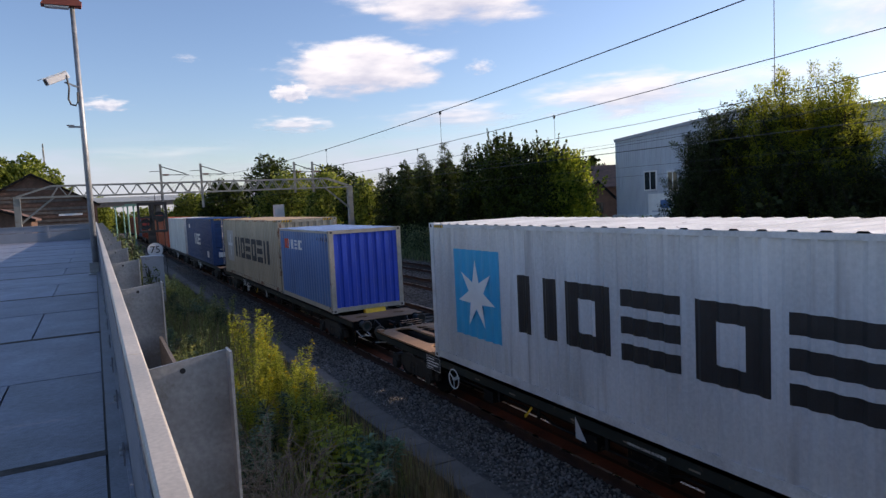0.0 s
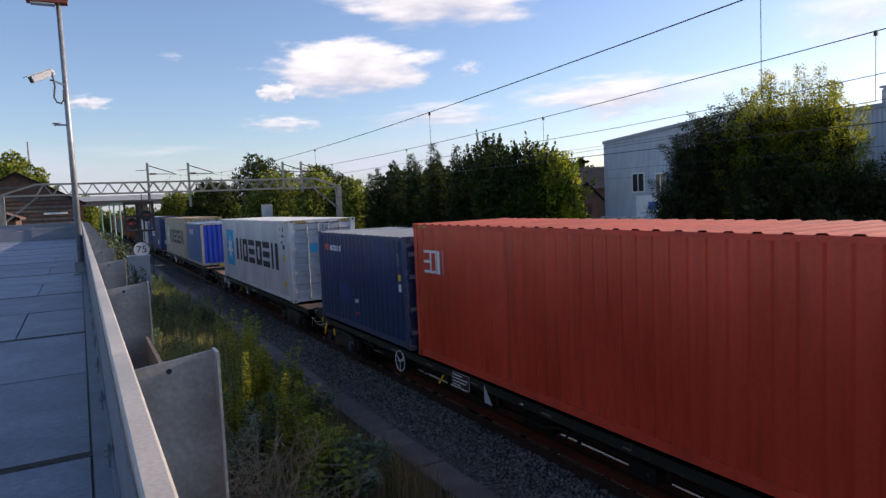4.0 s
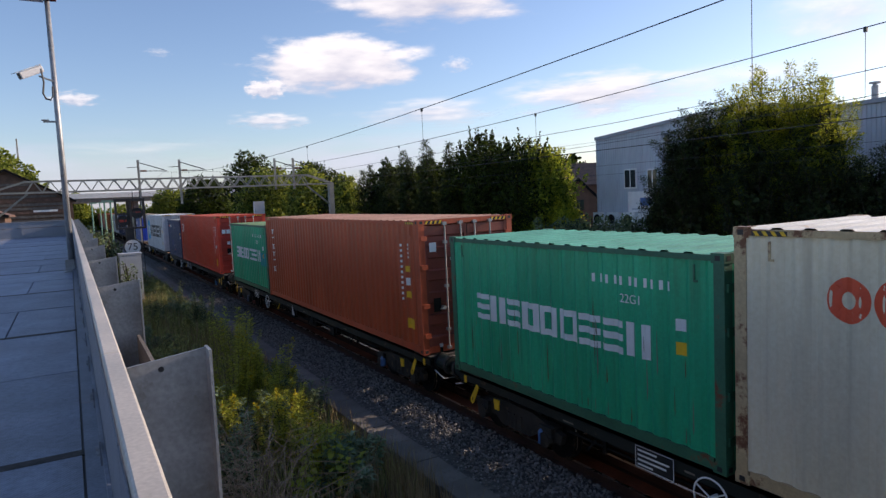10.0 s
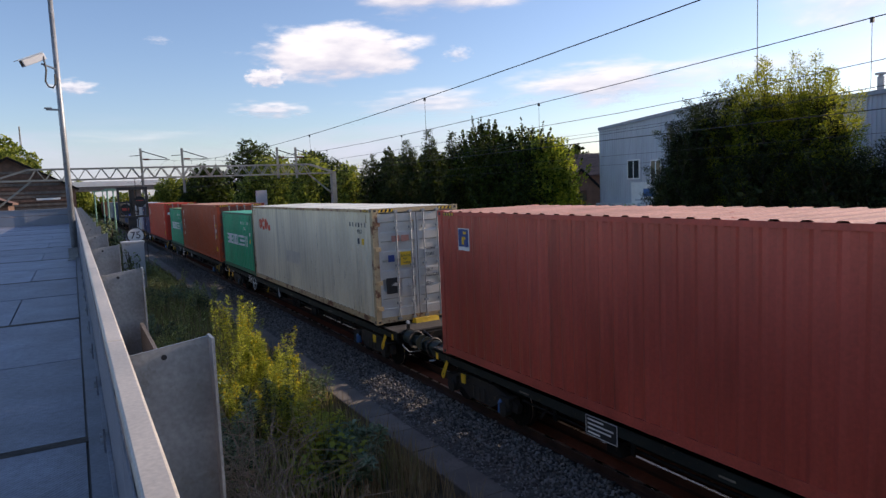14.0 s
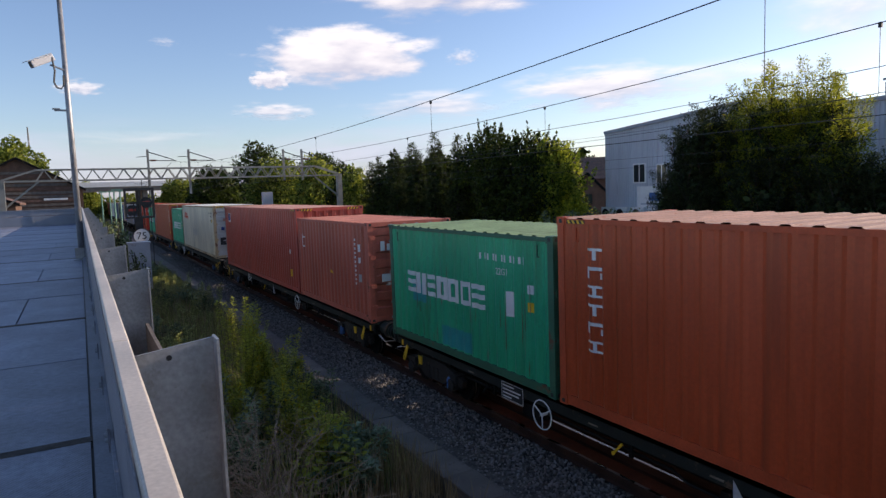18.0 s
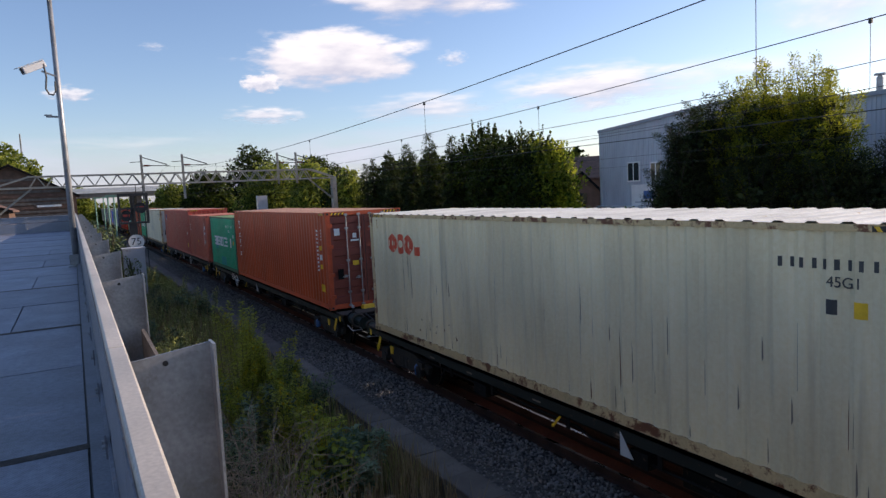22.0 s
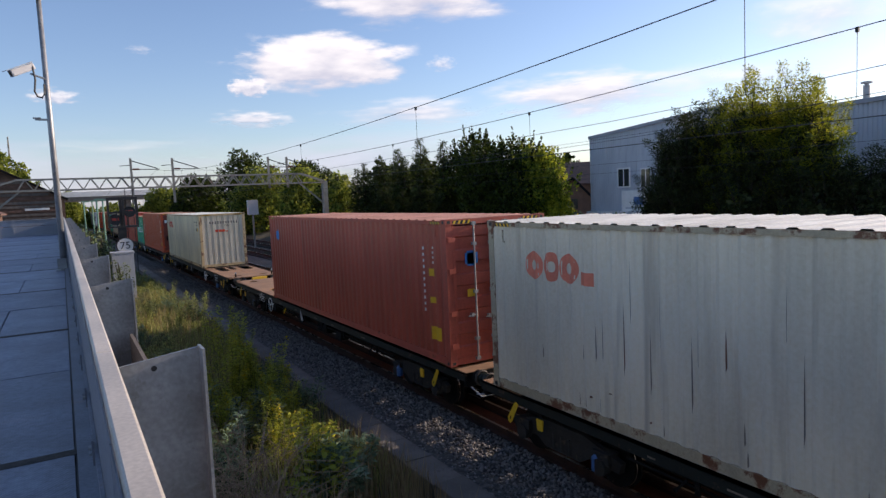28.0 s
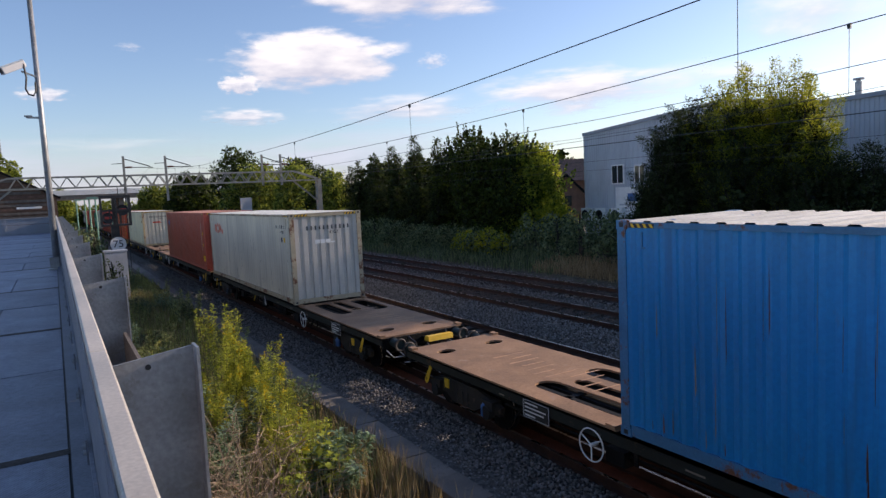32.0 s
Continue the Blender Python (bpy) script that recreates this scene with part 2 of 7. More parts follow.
RUST = (0.16, 0.06, 0.028)
M = {
    "galv": paint("galvanised_steel", (0.31, 0.32, 0.33), 0.5, 0.5, 0.22, 4, 45, 0.12, (0.24, 0.24, 0.23), 0.57, 6),
    "galv_deck": paint("galvanised_deck_plate", (0.34, 0.36, 0.39), 0.5, 0.35, 0.12, 1.3, 30, 0.15, (0.22, 0.22, 0.22), 0.63, 3, rnd=0.08),
    "alu": paint("handrail_steel", (0.5, 0.445, 0.375), 0.42, 0.0, 0.2, 1.5, 60, 0.05, streak=0.3),
    "steel_dark": paint("dark_steel", (0.007, 0.007, 0.007), 0.7, 0.0, 0.4, 4, 40, 0.2, (0.07, 0.045, 0.03), 0.6, 5, spec=0.2),
    "wagon_green": paint("wagon_side_dark_green", (0.007, 0.011, 0.01), 0.6, 0.0, 0.35, 3, 40, 0.1, (0.09, 0.055, 0.035), 0.6, 5),
    "wagon_deck": paint("rusty_deck_plate", (0.31, 0.18, 0.1), 0.75, 0.1, 0.25, 1.5, 30, 0.25, (0.36, 0.24, 0.17), 0.6, 3),
    "rail": paint("rusty_rail", (0.055, 0.025, 0.016), 0.7, 0.3, 0.3, 3, 50, 0.2),
    "rail_top": paint("polished_rail_head", (0.42, 0.33, 0.27), 0.28, 0.95, 0.08, 3, 50, 0.02),
    "sleeper": paint("concrete_sleeper", (0.05, 0.042, 0.036), 0.9, 0, 0.25, 4, 60, 0.3, rnd=0.2),
    "ballast": paint("ballast_ground", (0.1, 0.09, 0.078), 0.95, 0, 0.5, 6, 22, 1.0, (0.1, 0.09, 0.08), 0.55, 24, dist=0.05),
    "stone": paint("ballast_stone", (0.155, 0.145, 0.135), 0.9, 0, 0.3, 6, 50, 0.3),
    "concrete": paint("weathered_concrete", (0.165, 0.145, 0.125), 0.9, 0, 0.2, 2, 60, 0.3, (0.11, 0.1, 0.09), 0.58, 5, rnd=0.16),
    "earth": paint("dark_earth", (0.085, 0.07, 0.045), 0.95, 0, 0.5, 2, 25, 0.6, (0.07, 0.09, 0.035), 0.55, 3, dist=0.05),
    "white": paint("white_paint", (0.75, 0.75, 0.73), 0.5, 0, 0.06, 3, 40, 0.03),
    "yellow": paint("yellow_paint", (0.8, 0.48, 0.02), 0.5, 0, 0.12, 6, 40, 0.05),
    "black": paint("black_paint", (0.018, 0.018, 0.02), 0.5, 0, 0.2, 6, 40, 0.05),
    "blue_part": paint("blue_valve_paint", (0.05, 0.13, 0.3), 0.5, 0, 0.2, 6, 40, 0.05),
    "red_lens": paint("red_paint", (0.5, 0.05, 0.03), 0.5, 0, 0.15, 6, 40, 0.05),
    "brick": paint("brown_brick", (0.12, 0.07, 0.048), 0.9, 0, 0.3, 1.5, 14, 0.4, (0.12, 0.08, 0.06), 0.6, 2),
    "brick2": paint("orange_brick", (0.22, 0.12, 0.075), 0.9, 0, 0.25, 1.5, 14, 0.3),
    "tile": paint("brown_roof_tile", (0.13, 0.075, 0.055), 0.85, 0, 0.3, 2, 9, 0.4),
    "cladding": paint("grey_cladding", (0.5, 0.53, 0.58), 0.5, 0.1, 0.06, 0.6, 20, 0.05, rnd=0.03),
    "roof_grey": paint("grey_roof_edge", (0.3, 0.32, 0.36), 0.6, 0.1, 0.1, 1, 20, 0.05),
    "glass": paint("window_glass", (0.03, 0.035, 0.04), 0.06, 0.0, 0.1, 2, 20, 0.0, spec=0.9),
    "pole_green": paint("pale_green_paint", (0.16, 0.3, 0.23), 0.5, 0.1, 0.1, 3, 30, 0.05),
    "wire": paint("old_copper_wire", (0.035, 0.04, 0.04), 0.6, 0.4, 0.1, 3, 30, 0.0),
    "bark": paint("bark", (0.035, 0.028, 0.022), 0.95, 0, 0.35, 3, 25, 0.6, dist=0.03),
    "insulator": paint("brown_insulator", (0.13, 0.06, 0.04), 0.3, 0, 0.1, 5, 30, 0.0),
    "cabinet": paint("grey_cabinet_paint", (0.45, 0.47, 0.5), 0.55, 0, 0.1, 2, 30, 0.05, (0.3, 0.3, 0.3), 0.62, 4),
    "timber": paint("grey_timber_board", (0.13, 0.11, 0.095), 0.9, 0, 0.3, 3, 30, 0.3, rnd=0.15),
    "gantry": paint("gantry_steel", (0.27, 0.265, 0.24), 0.6, 0.3, 0.15, 2, 30, 0.1, (0.24, 0.19, 0.15), 0.6, 3),
    "twig": paint("dry_twig", (0.34, 0.25, 0.17), 0.9, 0, 0.3, 4, 30, 0.2),
    "rust": paint("rusted_steel", RUST, 0.85, 0.2, 0.4, 4, 40, 0.3),
    "joint": paint("dirty_joint_strip", (0.075, 0.06, 0.048), 0.9, 0, 0.6, 5, 40, 0.3),
    "inner": paint("barrier_inner_steel", (0.17, 0.18, 0.215), 0.5, 0.3, 0.25, 3, 40, 0.1, (0.2, 0.2, 0.22), 0.62, 6),
    "end_panel": paint("blue_grey_panel", (0.22, 0.24, 0.28), 0.5, 0.2, 0.12, 0.8, 20, 0.05),
    "end_deck": paint("dark_end_plate", (0.06, 0.052, 0.045), 0.75, 0.1, 0.35, 2.5, 30, 0.25, (0.12, 0.085, 0.06), 0.6, 4),
    "rust_plate": paint("rust_brown_plate", (0.2, 0.055, 0.022), 0.8, 0.1, 0.3, 2, 30, 0.2),
    "buffer": paint("dark_green_buffer_paint", (0.008, 0.02, 0.018), 0.55, 0.0, 0.4, 4, 40, 0.1, (0.06, 0.045, 0.03), 0.6, 5),
    "bogie": paint("dusty_bogie_steel", (0.024, 0.02, 0.016), 0.75, 0.0, 0.5, 4, 40, 0.2, (0.08, 0.055, 0.036), 0.58, 5),
    "lamp_red": paint("red_lamp_hood", (0.3, 0.07, 0.04), 0.5, 0, 0.1, 4, 40, 0.05),
}
LEAF = {
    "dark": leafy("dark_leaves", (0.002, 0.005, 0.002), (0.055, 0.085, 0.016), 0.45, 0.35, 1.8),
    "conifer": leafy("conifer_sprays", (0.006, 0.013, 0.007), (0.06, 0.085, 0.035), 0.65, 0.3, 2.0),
    # for yellow-flowering shrubs, and for sunlit bushes with the sun put into the colour
    "bright": leafy("yellow_and_sun_tinted_leaves", (0.1, 0.15, 0.015), (0.4, 0.4, 0.035), 0.5, 0.5, 1.8),
    # lit and shaded copies of one leaf: sun and shade put into the colours
    "willow_lit": leafy("sun_tinted_willow_leaves", (0.02, 0.032, 0.006), (0.13, 0.145, 0.018), 0.5, 0.55, 5.0),
    "willow_shaded": leafy("shade_tinted_willow_leaves", (0.004, 0.009, 0.006), (0.06, 0.085, 0.035), 0.45, 0.3, 2.0),
    "weed": leafy("weed_leaves", (0.15, 0.2, 0.035), (0.48, 0.5, 0.1), 0.5, 0.5, 1.7),
    "gold": leafy("yellow_blooms", (0.45, 0.36, 0.02), (0.65, 0.52, 0.05), 0.7, 0.35),
    "blue_green": leafy("blue_green_leaves", (0.11, 0.18, 0.11), (0.32, 0.42, 0.27), 0.5, 0.35),
    "mid": leafy("mid_green_leaves", (0.12, 0.16, 0.05), (0.5, 0.52, 0.21), 0.5, 0.4, 1.3),
    "wood": leafy("woodland_leaves", (0.025, 0.05, 0.012), (0.22, 0.26, 0.055), 0.5, 0.45, 2.0),
    # lit copy of the dark leaves: low sun on the row's end, in colour
    "rim": leafy("sun_painted_edge_leaves", (0.04, 0.075, 0.012), (0.26, 0.3, 0.045), 0.5, 0.5, 2.4),
    "old_straw": leafy("old_straw", (0.2, 0.145, 0.08), (0.55, 0.41, 0.25), 0.85, 0.25),
    "maple": leafy("lobed_leaves", (0.16, 0.22, 0.03), (0.42, 0.46, 0.08), 0.5, 0.45, 1.6),
    "straw": leafy("dry_straw", (0.22, 0.165, 0.09), (0.48, 0.38, 0.24), 0.8, 0.3),
    "bush": leafy("bramble_leaves", (0.02, 0.042, 0.02), (0.25, 0.31, 0.16), 0.5, 0.3),
}

# ---------------------------------------------------------------- ground and tracks
TRACKS = (7.53, 10.95, 15.4, 19.0)
rng = np.random.default_rng(7)


def ground_height(x, y):
    """Level under the tracks, a low rough bank towards the deck, a higher one beyond the far track."""
    h = -0.30 if not 5.1 < x < 20.6 else -0.2
    if x < 4.5:
        h += min(1.0, (4.5 - x) / 3.0) * 0.25
    if x > 20.6:
        h += min(1.0, (x - 20.6) / 5.0) * 1.1
    return h


def make_ground():
    s = Shape()
    xs = [-2500, -300, -60, -20, -6, -2, 0, 1, 2, 3, 4, 4.5, 5.2, 6, 20.6, 21.5, 22.5, 24, 26, 30, 45, 90, 300, 2500]
    ys = [-2500, -300, -60] + list(range(-20, 91, 5)) + [120, 200, 400, 2500]
    n = len(xs)
    for y in ys:
        for x in xs:
            bumpy = 0.12 * noise.noise((x * 0.35, y * 0.35, 0.0)) if (x < 4.4 or x > 21) and abs(x) < 60 else 0
            s.v.append((x, y, ground_height(x, y) + bumpy))
    for j in range(len(ys) - 1):
        for i in range(n - 1):
            s.f.append((j * n + i, j * n + i + 1, (j + 1) * n + i + 1, (j + 1) * n + i))
            s.m.append(1 if 4.9 < (xs[i] + xs[i + 1]) / 2 < 21 and -25 < ys[j] < 420 else 0)
    ob = new("ground", s.mesh("ground", [M["earth"], M["ballast"]]))
    tagged(ob, "dark earth with weeds and a bed of grey ballast", "ground", kind="structure")


make_ground()


def rail_outline():
    """The outline of one flat-bottomed rail, 0.16 m high, its head at the top."""
    half = [(0.07, -0.16), (0.07, -0.148), (0.012, -0.13), (0.012, -0.05), (0.036, -0.035), (0.036, -0.006), (0.03, 0.0)]
    return half + [(-a, b) for a, b in reversed(half)]


def make_track(index, cx):
    t = thing("railway_track", "railway track of rusty rails on concrete sleepers in ballast", "track", pose(cx, 0, 0), "railway tracks", "structure")
    for sx in (-0.7525, 0.7525):
        s = Shape()
        s.prism([(a + sx, b) for a, b in rail_outline()], 1, -40, 420)
        part("rail", s, M["rail"], t, "rusty steel rail")
        r = Shape().box(sx - 0.026, sx + 0.026, -40, 420, 0.0, 0.003)
        part("rail_head", r, M["rail_top"], t, "polished running surface")
    if index == 0:
        for gx in (-0.13, 0.19):
            part("guard_rail", Shape().prism([(a + gx, b) for a, b in rail_outline()], 1, -40, 420), M["rail"], t, "rusty guard rail")
            part("guard_rail_head", Shape().box(gx - 0.026, gx + 0.026, -40, 420, 0.0, 0.003), M["rail_top"], t)
        for a, b in ((-0.68, -0.2), (-0.06, 0.12)):
            part("guard_plate", Shape().box(a, b, -40, 420, -0.18, -0.15), M["rust_plate"], t, "rust-brown plate between the rails")
    sl = Shape()
    sl.prism([(-1.25, -0.36), (1.25, -0.36), (1.22, -0.175), (-1.22, -0.175)], 1, -0.13, 0.13)
    me = sl.mesh("sleeper", M["sleeper"])
    for k in range(78):
        ob = new("sleeper", me)
        ob.parent = t
        ob.matrix_basis = pose(0, -2 + 0.66 * k, 0.0 + 0.006 * math.sin(k * 1.7))
    far = Shape()
    for k in range(200):
        y = 49.5 + 0.66 * k
        far.box(-1.22, 1.22, y - 0.13, y + 0.13, -0.3, -0.175)
    tagged(part("far_sleepers", far, M["sleeper"], t), kind="stuff")


for i, cx in enumerate(TRACKS):
    make_track(i, cx)


def make_ballast():
    """Broken stones, laid on the visible beds."""
    base = []
    for k in range(5):
        bm = bmesh.new()
        bmesh.ops.create_icosphere(bm, subdivisions=1, radius=1)
        for v in bm.verts:
            v.co *= 0.6 + 0.7 * random.random()
        vs = np.array([v.co[:] for v in bm.verts])
        fs = np.array([[v.index for v in f.verts] for f in bm.faces])
        bm.free()
        base.append((vs, fs))

    def scatter(name, spots, size, label, mat):
        allv, allf, k = [], [], 0
        for i, (x, y, z) in enumerate(spots):
            vs, fs = base[i % 5]
            g = rng.random(3) * 6.28
            rot = np.array(Euler(g).to_matrix())
            q = (vs * rng.uniform(0.7, 1.25, 3) * size * rng.uniform(0.7, 1.3)) @ rot.T + (x, y, z)
            allv.append(q)
            allf.append(fs + k)
            k += len(vs)
        v, f = np.concatenate(allv), np.concatenate(allf)
        me = bpy.data.meshes.new(name)
        me.vertices.add(len(v))
        me.vertices.foreach_set("co", v.ravel())
        me.loops.add(f.size)
        me.loops.foreach_set("vertex_index", f.ravel())
        me.polygons.add(len(f))
        me.polygons.foreach_set("loop_start", np.arange(0, f.size, 3))
        me.update(calc_edges=True)
        me.materials.append(mat)
        tagged(new(name, me), label, "ballast", kind="stuff")

    def bed(x0, x1, y0, y1, per, z=-0.2):
        n = int((x1 - x0) * (y1 - y0) * per)
        p = np.stack([rng.uniform(x0, x1, n), y0 + (y1 - y0) * rng.random(n) ** 1.3, np.full(n, z) + rng.uniform(-0.02, 0.05, n)], 1)
        return p
    near = np.concatenate([bed(5.1, 6.7, 5, 24, 800), bed(5.1, 6.7, 24, 60, 170)])
    near[:, 2] += np.clip((near[:, 0] - 5.1) / 1.0, 0, 1) * 0.07 - 0.07
    scatter("near_ballast", near, 0.024, "grey broken stone ballast beside the track", STONE)
    far = np.concatenate([bed(8.6, 10.0, 6, 40, 150), bed(11.9, 14.6, 5, 45, 200), bed(16.3, 18.1, 7, 50, 90), bed(20.0, 21.3, 8, 50, 70), bed(14.75, 16.05, 6, 34, 150, -0.19), bed(18.35, 19.65, 6, 34, 150, -0.19)])
    mid = (far[:, 0] > 11.9) & (far[:, 0] < 14.6)
    far[mid, 2] += 0.08 * np.sin((far[mid, 0] - 11.9) / 2.7 * math.pi)
    inside = ((far[:, 0] > 14.6) & (far[:, 0] < 16.2)) | ((far[:, 0] > 18.2) & (far[:, 0] < 19.8)) | (far[:, 0] < 10.2)
    scatter("far_ballast", far[~inside], 0.028, "grey broken stone ballast between the far tracks", STONE)
    scatter("track_ballast", far[inside], 0.028, "dark brown stained ballast inside the far tracks", DARK_STONE)


def stone_material(name, top):
    mt = paint(name, (0.17, 0.155, 0.14), 0.9, 0, 0.25, 8, 60, 0.2)
    n, l = mt.node_tree.nodes, mt.node_tree.links
    b = n["Principled BSDF"]
    g = n.new("ShaderNodeNewGeometry")
    r = n.new("ShaderNodeValToRGB")
    r.color_ramp.elements[0].color, r.color_ramp.elements[1].color = rgb((0.045, 0.04, 0.036)), rgb(top)
    l.new(g.outputs["Random Per Island"], r.inputs[0])
    l.new(r.outputs[0], b.inputs["Base Color"])
    return mt


STONE = stone_material("broken_stone", (0.29, 0.27, 0.25))
DARK_STONE = stone_material("dark_broken_stone", (0.15, 0.115, 0.09))
make_ballast()


def make_trough():
    """Concrete cable trough: side walls and lids laid end to end."""
    t = thing("cable_trough", "weathered concrete cable trough with slab lids beside the ballast", "cable trough", kind="structure")
    s = Shape()
    s.box(4.56, 4.62, -6, 120, -0.45, -0.105).box(5.02, 5.08, -6, 120, -0.45, -0.105)
    part("trough_wall", s, M["concrete"], t)
    lid = bevel_mesh(0.265, 0.48, 0.045)
    for k in range(84):
        ob = new("lid", lid)
        ob.parent = t
        r = random.Random(k)
        ob.matrix_basis = pose(4.82 + r.uniform(-0.012, 0.012), 2 + k * 0.98, -0.06 + r.uniform(-0.006, 0.006), r.uniform(-0.5, 0.5), r.uniform(-1, 1), r.uniform(-0.5, 0.5))


def bevel_mesh(hx, hy, hz):
    s = Shape()
    e = 0.012
    o = [(-hx, -hz), (hx, -hz), (hx, hz - e), (hx - e, hz), (-hx + e, hz), (-hx, hz - e)]
    s.prism(o, 1, -hy, hy)
    return s.mesh("lid", M["concrete"])


make_trough()

# ---------------------------------------------------------------- parking deck on which the camera stands
DECK = pose(-0.03, 0, 2.68, 0.27, 0, -0.03)
DECK_END = 50.0


def make_deck():
    f = thing("floor", "grey galvanised steel deck plates with joints", "deck floor", DECK, kind="structure")
    part("deck_slab", Shape().box(-16, 0.06, -12, DECK_END, -0.3, -0.03), M["black"], f)
    sizes = {}
    y0 = 5.12 - 2.67 * 4
    k = 0
    while y0 < DECK_END - 1:
        y1 = min(y0 + 2.67, DECK_END - 0.05)
        cuts = [-16, -11.5, -7.2, -3.4, -0.02] if k % 2 else [-16, -12.8, -8.6, -4.4, -0.86, -0.02]
        for a, b in zip(cuts, cuts[1:]):
            key = (round(b - a, 2), round(y1 - y0, 2))
            if key not in sizes:
                s = Shape()
                w, h = key[0] - 0.02, key[1] - 0.035
                s.box(-w / 2, w / 2, -h / 2, h / 2, -0.026, 0)
                sizes[key] = s.mesh("deck_plate", PLATE)
            ob = new("deck_plate", sizes[key])
            ob.parent = f
            r = random.Random(k * 31 + int(a * 7))
            ob.matrix_basis = pose((a + b) / 2, (y0 + y1) / 2, r.uniform(-0.003, 0.003))
        if k % 2:
            part("joint_strip", Shape().box(-16, -0.014, y1 - 0.065, y1 + 0.05, -0.002, 0.0045), M["joint"], f, "dirty dark joint strip")
        y0, k = y1, k + 1


def plate_material():
    """Steel plate with a raised lozenge pattern, scuffed."""
    mt = paint("tread_plate", (0.225, 0.24, 0.297), 0.5, 0.2, 0.3, 1.6, 18, 0.0, (0.05, 0.05, 0.055), 0.66, 22, rnd=0.15)
    n, l = mt.node_tree.nodes, mt.node_tree.links
    tc, mp = n.new("ShaderNodeTexCoord"), n.new("ShaderNodeMapping")
    mp.inputs["Rotation"].default_value = (0, 0, radians(45))
    mp.inputs["Scale"].default_value = (38, 38, 38)
    v = n.new("ShaderNodeTexVoronoi")
    v.inputs["Randomness"].default_value = 0.15
    v.inputs["Scale"].default_value = 1.0
    bp = n.new("ShaderNodeBump")
    bp.inputs["Strength"].default_value, bp.inputs["Distance"].default_value = 0.7, 0.008
    bp.invert = True
    l.new(tc.outputs["Object"], mp.inputs[0])
    l.new(mp.outputs[0], v.inputs["Vector"])
    l.new(v.outputs["Distance"], bp.inputs["Height"])
    l.new(bp.outputs[0], n["Principled BSDF"].inputs["Normal"])
    return mt


PLATE = plate_material()
make_deck()


def make_parapet():
    """Edge barrier of the deck: box handrail, posts, infill sheets, a kick plate; and outside it the deck's column heads."""
    p = thing("edge_barrier", "galvanised steel edge barrier with a flat worn handrail", "barrier", DECK @ pose(0.001, 0, 0))
    for k in range(19):
        y0, y1 = -9.6 + 3.15 * k, -9.6 + 3.15 * (k + 1)
        bevel(part("handrail", Shape().box(0.097, 0.167, y0 + 0.002, y1 - 0.002, 1.055, 1.1), M["alu"], p, "flat worn steel handrail"), 0.008)
        for m in range(3):
            ys = y0 + 1.05 * m
            part("infill_sheet", Shape().box(0.09, 0.095, ys + 0.006, ys + 1.044, 0.06, 1.054), M["inner"], p)
        part("kick_plate", Shape().box(-0.012, 0.088, y0 + 0.004, y1 - 0.004, 0.0, 0.075), M["inner"], p)
        part("inner_rail", Shape().box(0.072, 0.088, y0, y1, 0.5, 0.545), M["inner"], p)
        for m in range(3):
            yy = y0 + 0.5 + m * 1.05
            b = Shape().box(0.097, 0.125, yy - 0.03, yy + 0.03, 0.0, 1.055)
            b.box(0.062, 0.071, yy - 0.05, yy + 0.05, 0.47, 0.59)
            part("post", b, M["inner"], p)
            for q in (-0.04, 0.04):
                part("bolt", Shape().tube((0.062, yy + q, 0.53), (0.048, yy + q, 0.53), 0.013, 6), M["galv"], p)


make_parapet()


def column_head():
    """A steel column with a broad web plate across the deck's edge and an outer flange."""
    s = Shape()
    o = [(0.2, -3.0), (0.5, -3.0), (0.5, 1.082), (0.17, 1.04), (0.17, -0.3)]
    s.prism(o, 1, -0.006, 0.006)
    fl = Shape().box(0.492, 0.504, -0.09, 0.02, -3.0, 1.085)
    return s, fl


def make_columns():
    web, flange = column_head()
    t = thing("deck_column", "galvanised steel column head with a web plate and an outer flange", "column", DECK @ pose(0, 2.93, 0), "columns along the deck's edge")
    part("web_plate", web, M["galv"], t)
    part("flange", flange, M["galv"], t)
    b = Shape().tube((0.31, -0.01, 1.015), (0.31, 0.014, 1.015), 0.012, 10)
    part("bolt_hole", b, M["black"], t)
    c = Shape().bar((0.36, -0.03, 0.2), (0.47, -0.03, 0.02), 0.05, 0.02)
    part("brace", c, M["rust"], t, "short rusty brace")
    for k in range(-3, 15):
        if k:
            copy_thing(t, DECK @ pose(-0.001 * k, 2.93 + 3.15 * k, 0))


make_columns()


def make_edge_boards():
    t = thing("edge_wall", "grey timber boards below the barrier, outside the columns", "wall", DECK, kind="structure")
    for k in range(14):
        for m in range(5):
            y0 = 3.0 + 3.15 * k
            part("board", Shape().box(0.44, 0.465, y0, y0 + 3.0, 0.62 - 0.2 * m - 0.196, 0.62 - 0.2 * m), M["timber"], t)


make_edge_boards()


def make_end_wall():
    t = thing("wall_end", "grey steel panels closing the far end of the deck", "wall", DECK @ pose(0, DECK_END - 0.4, 0), kind="structure")
    for k in range(6):
        x0 = -16.3 + 2.72 * k
        part("panel", Shape().box(x0 + 0.01, x0 + 2.71, 0, 0.06, 0.0, 0.62), M["end_panel"], t)
        part("panel", Shape().box(x0 + 0.01, x0 + 2.71, 0.02, 0.08, 0.64, 1.0), M["end_panel"], t)
        part("post", Shape().box(x0 - 0.05, x0 + 0.05, -0.05, 0.0, 0, 1.05), M["end_panel"], t)
    part("top_rail", Shape().box(-16.3, 0.05, -0.03, 0.1, 1.0, 1.05), M["end_panel"], t)


make_end_wall()


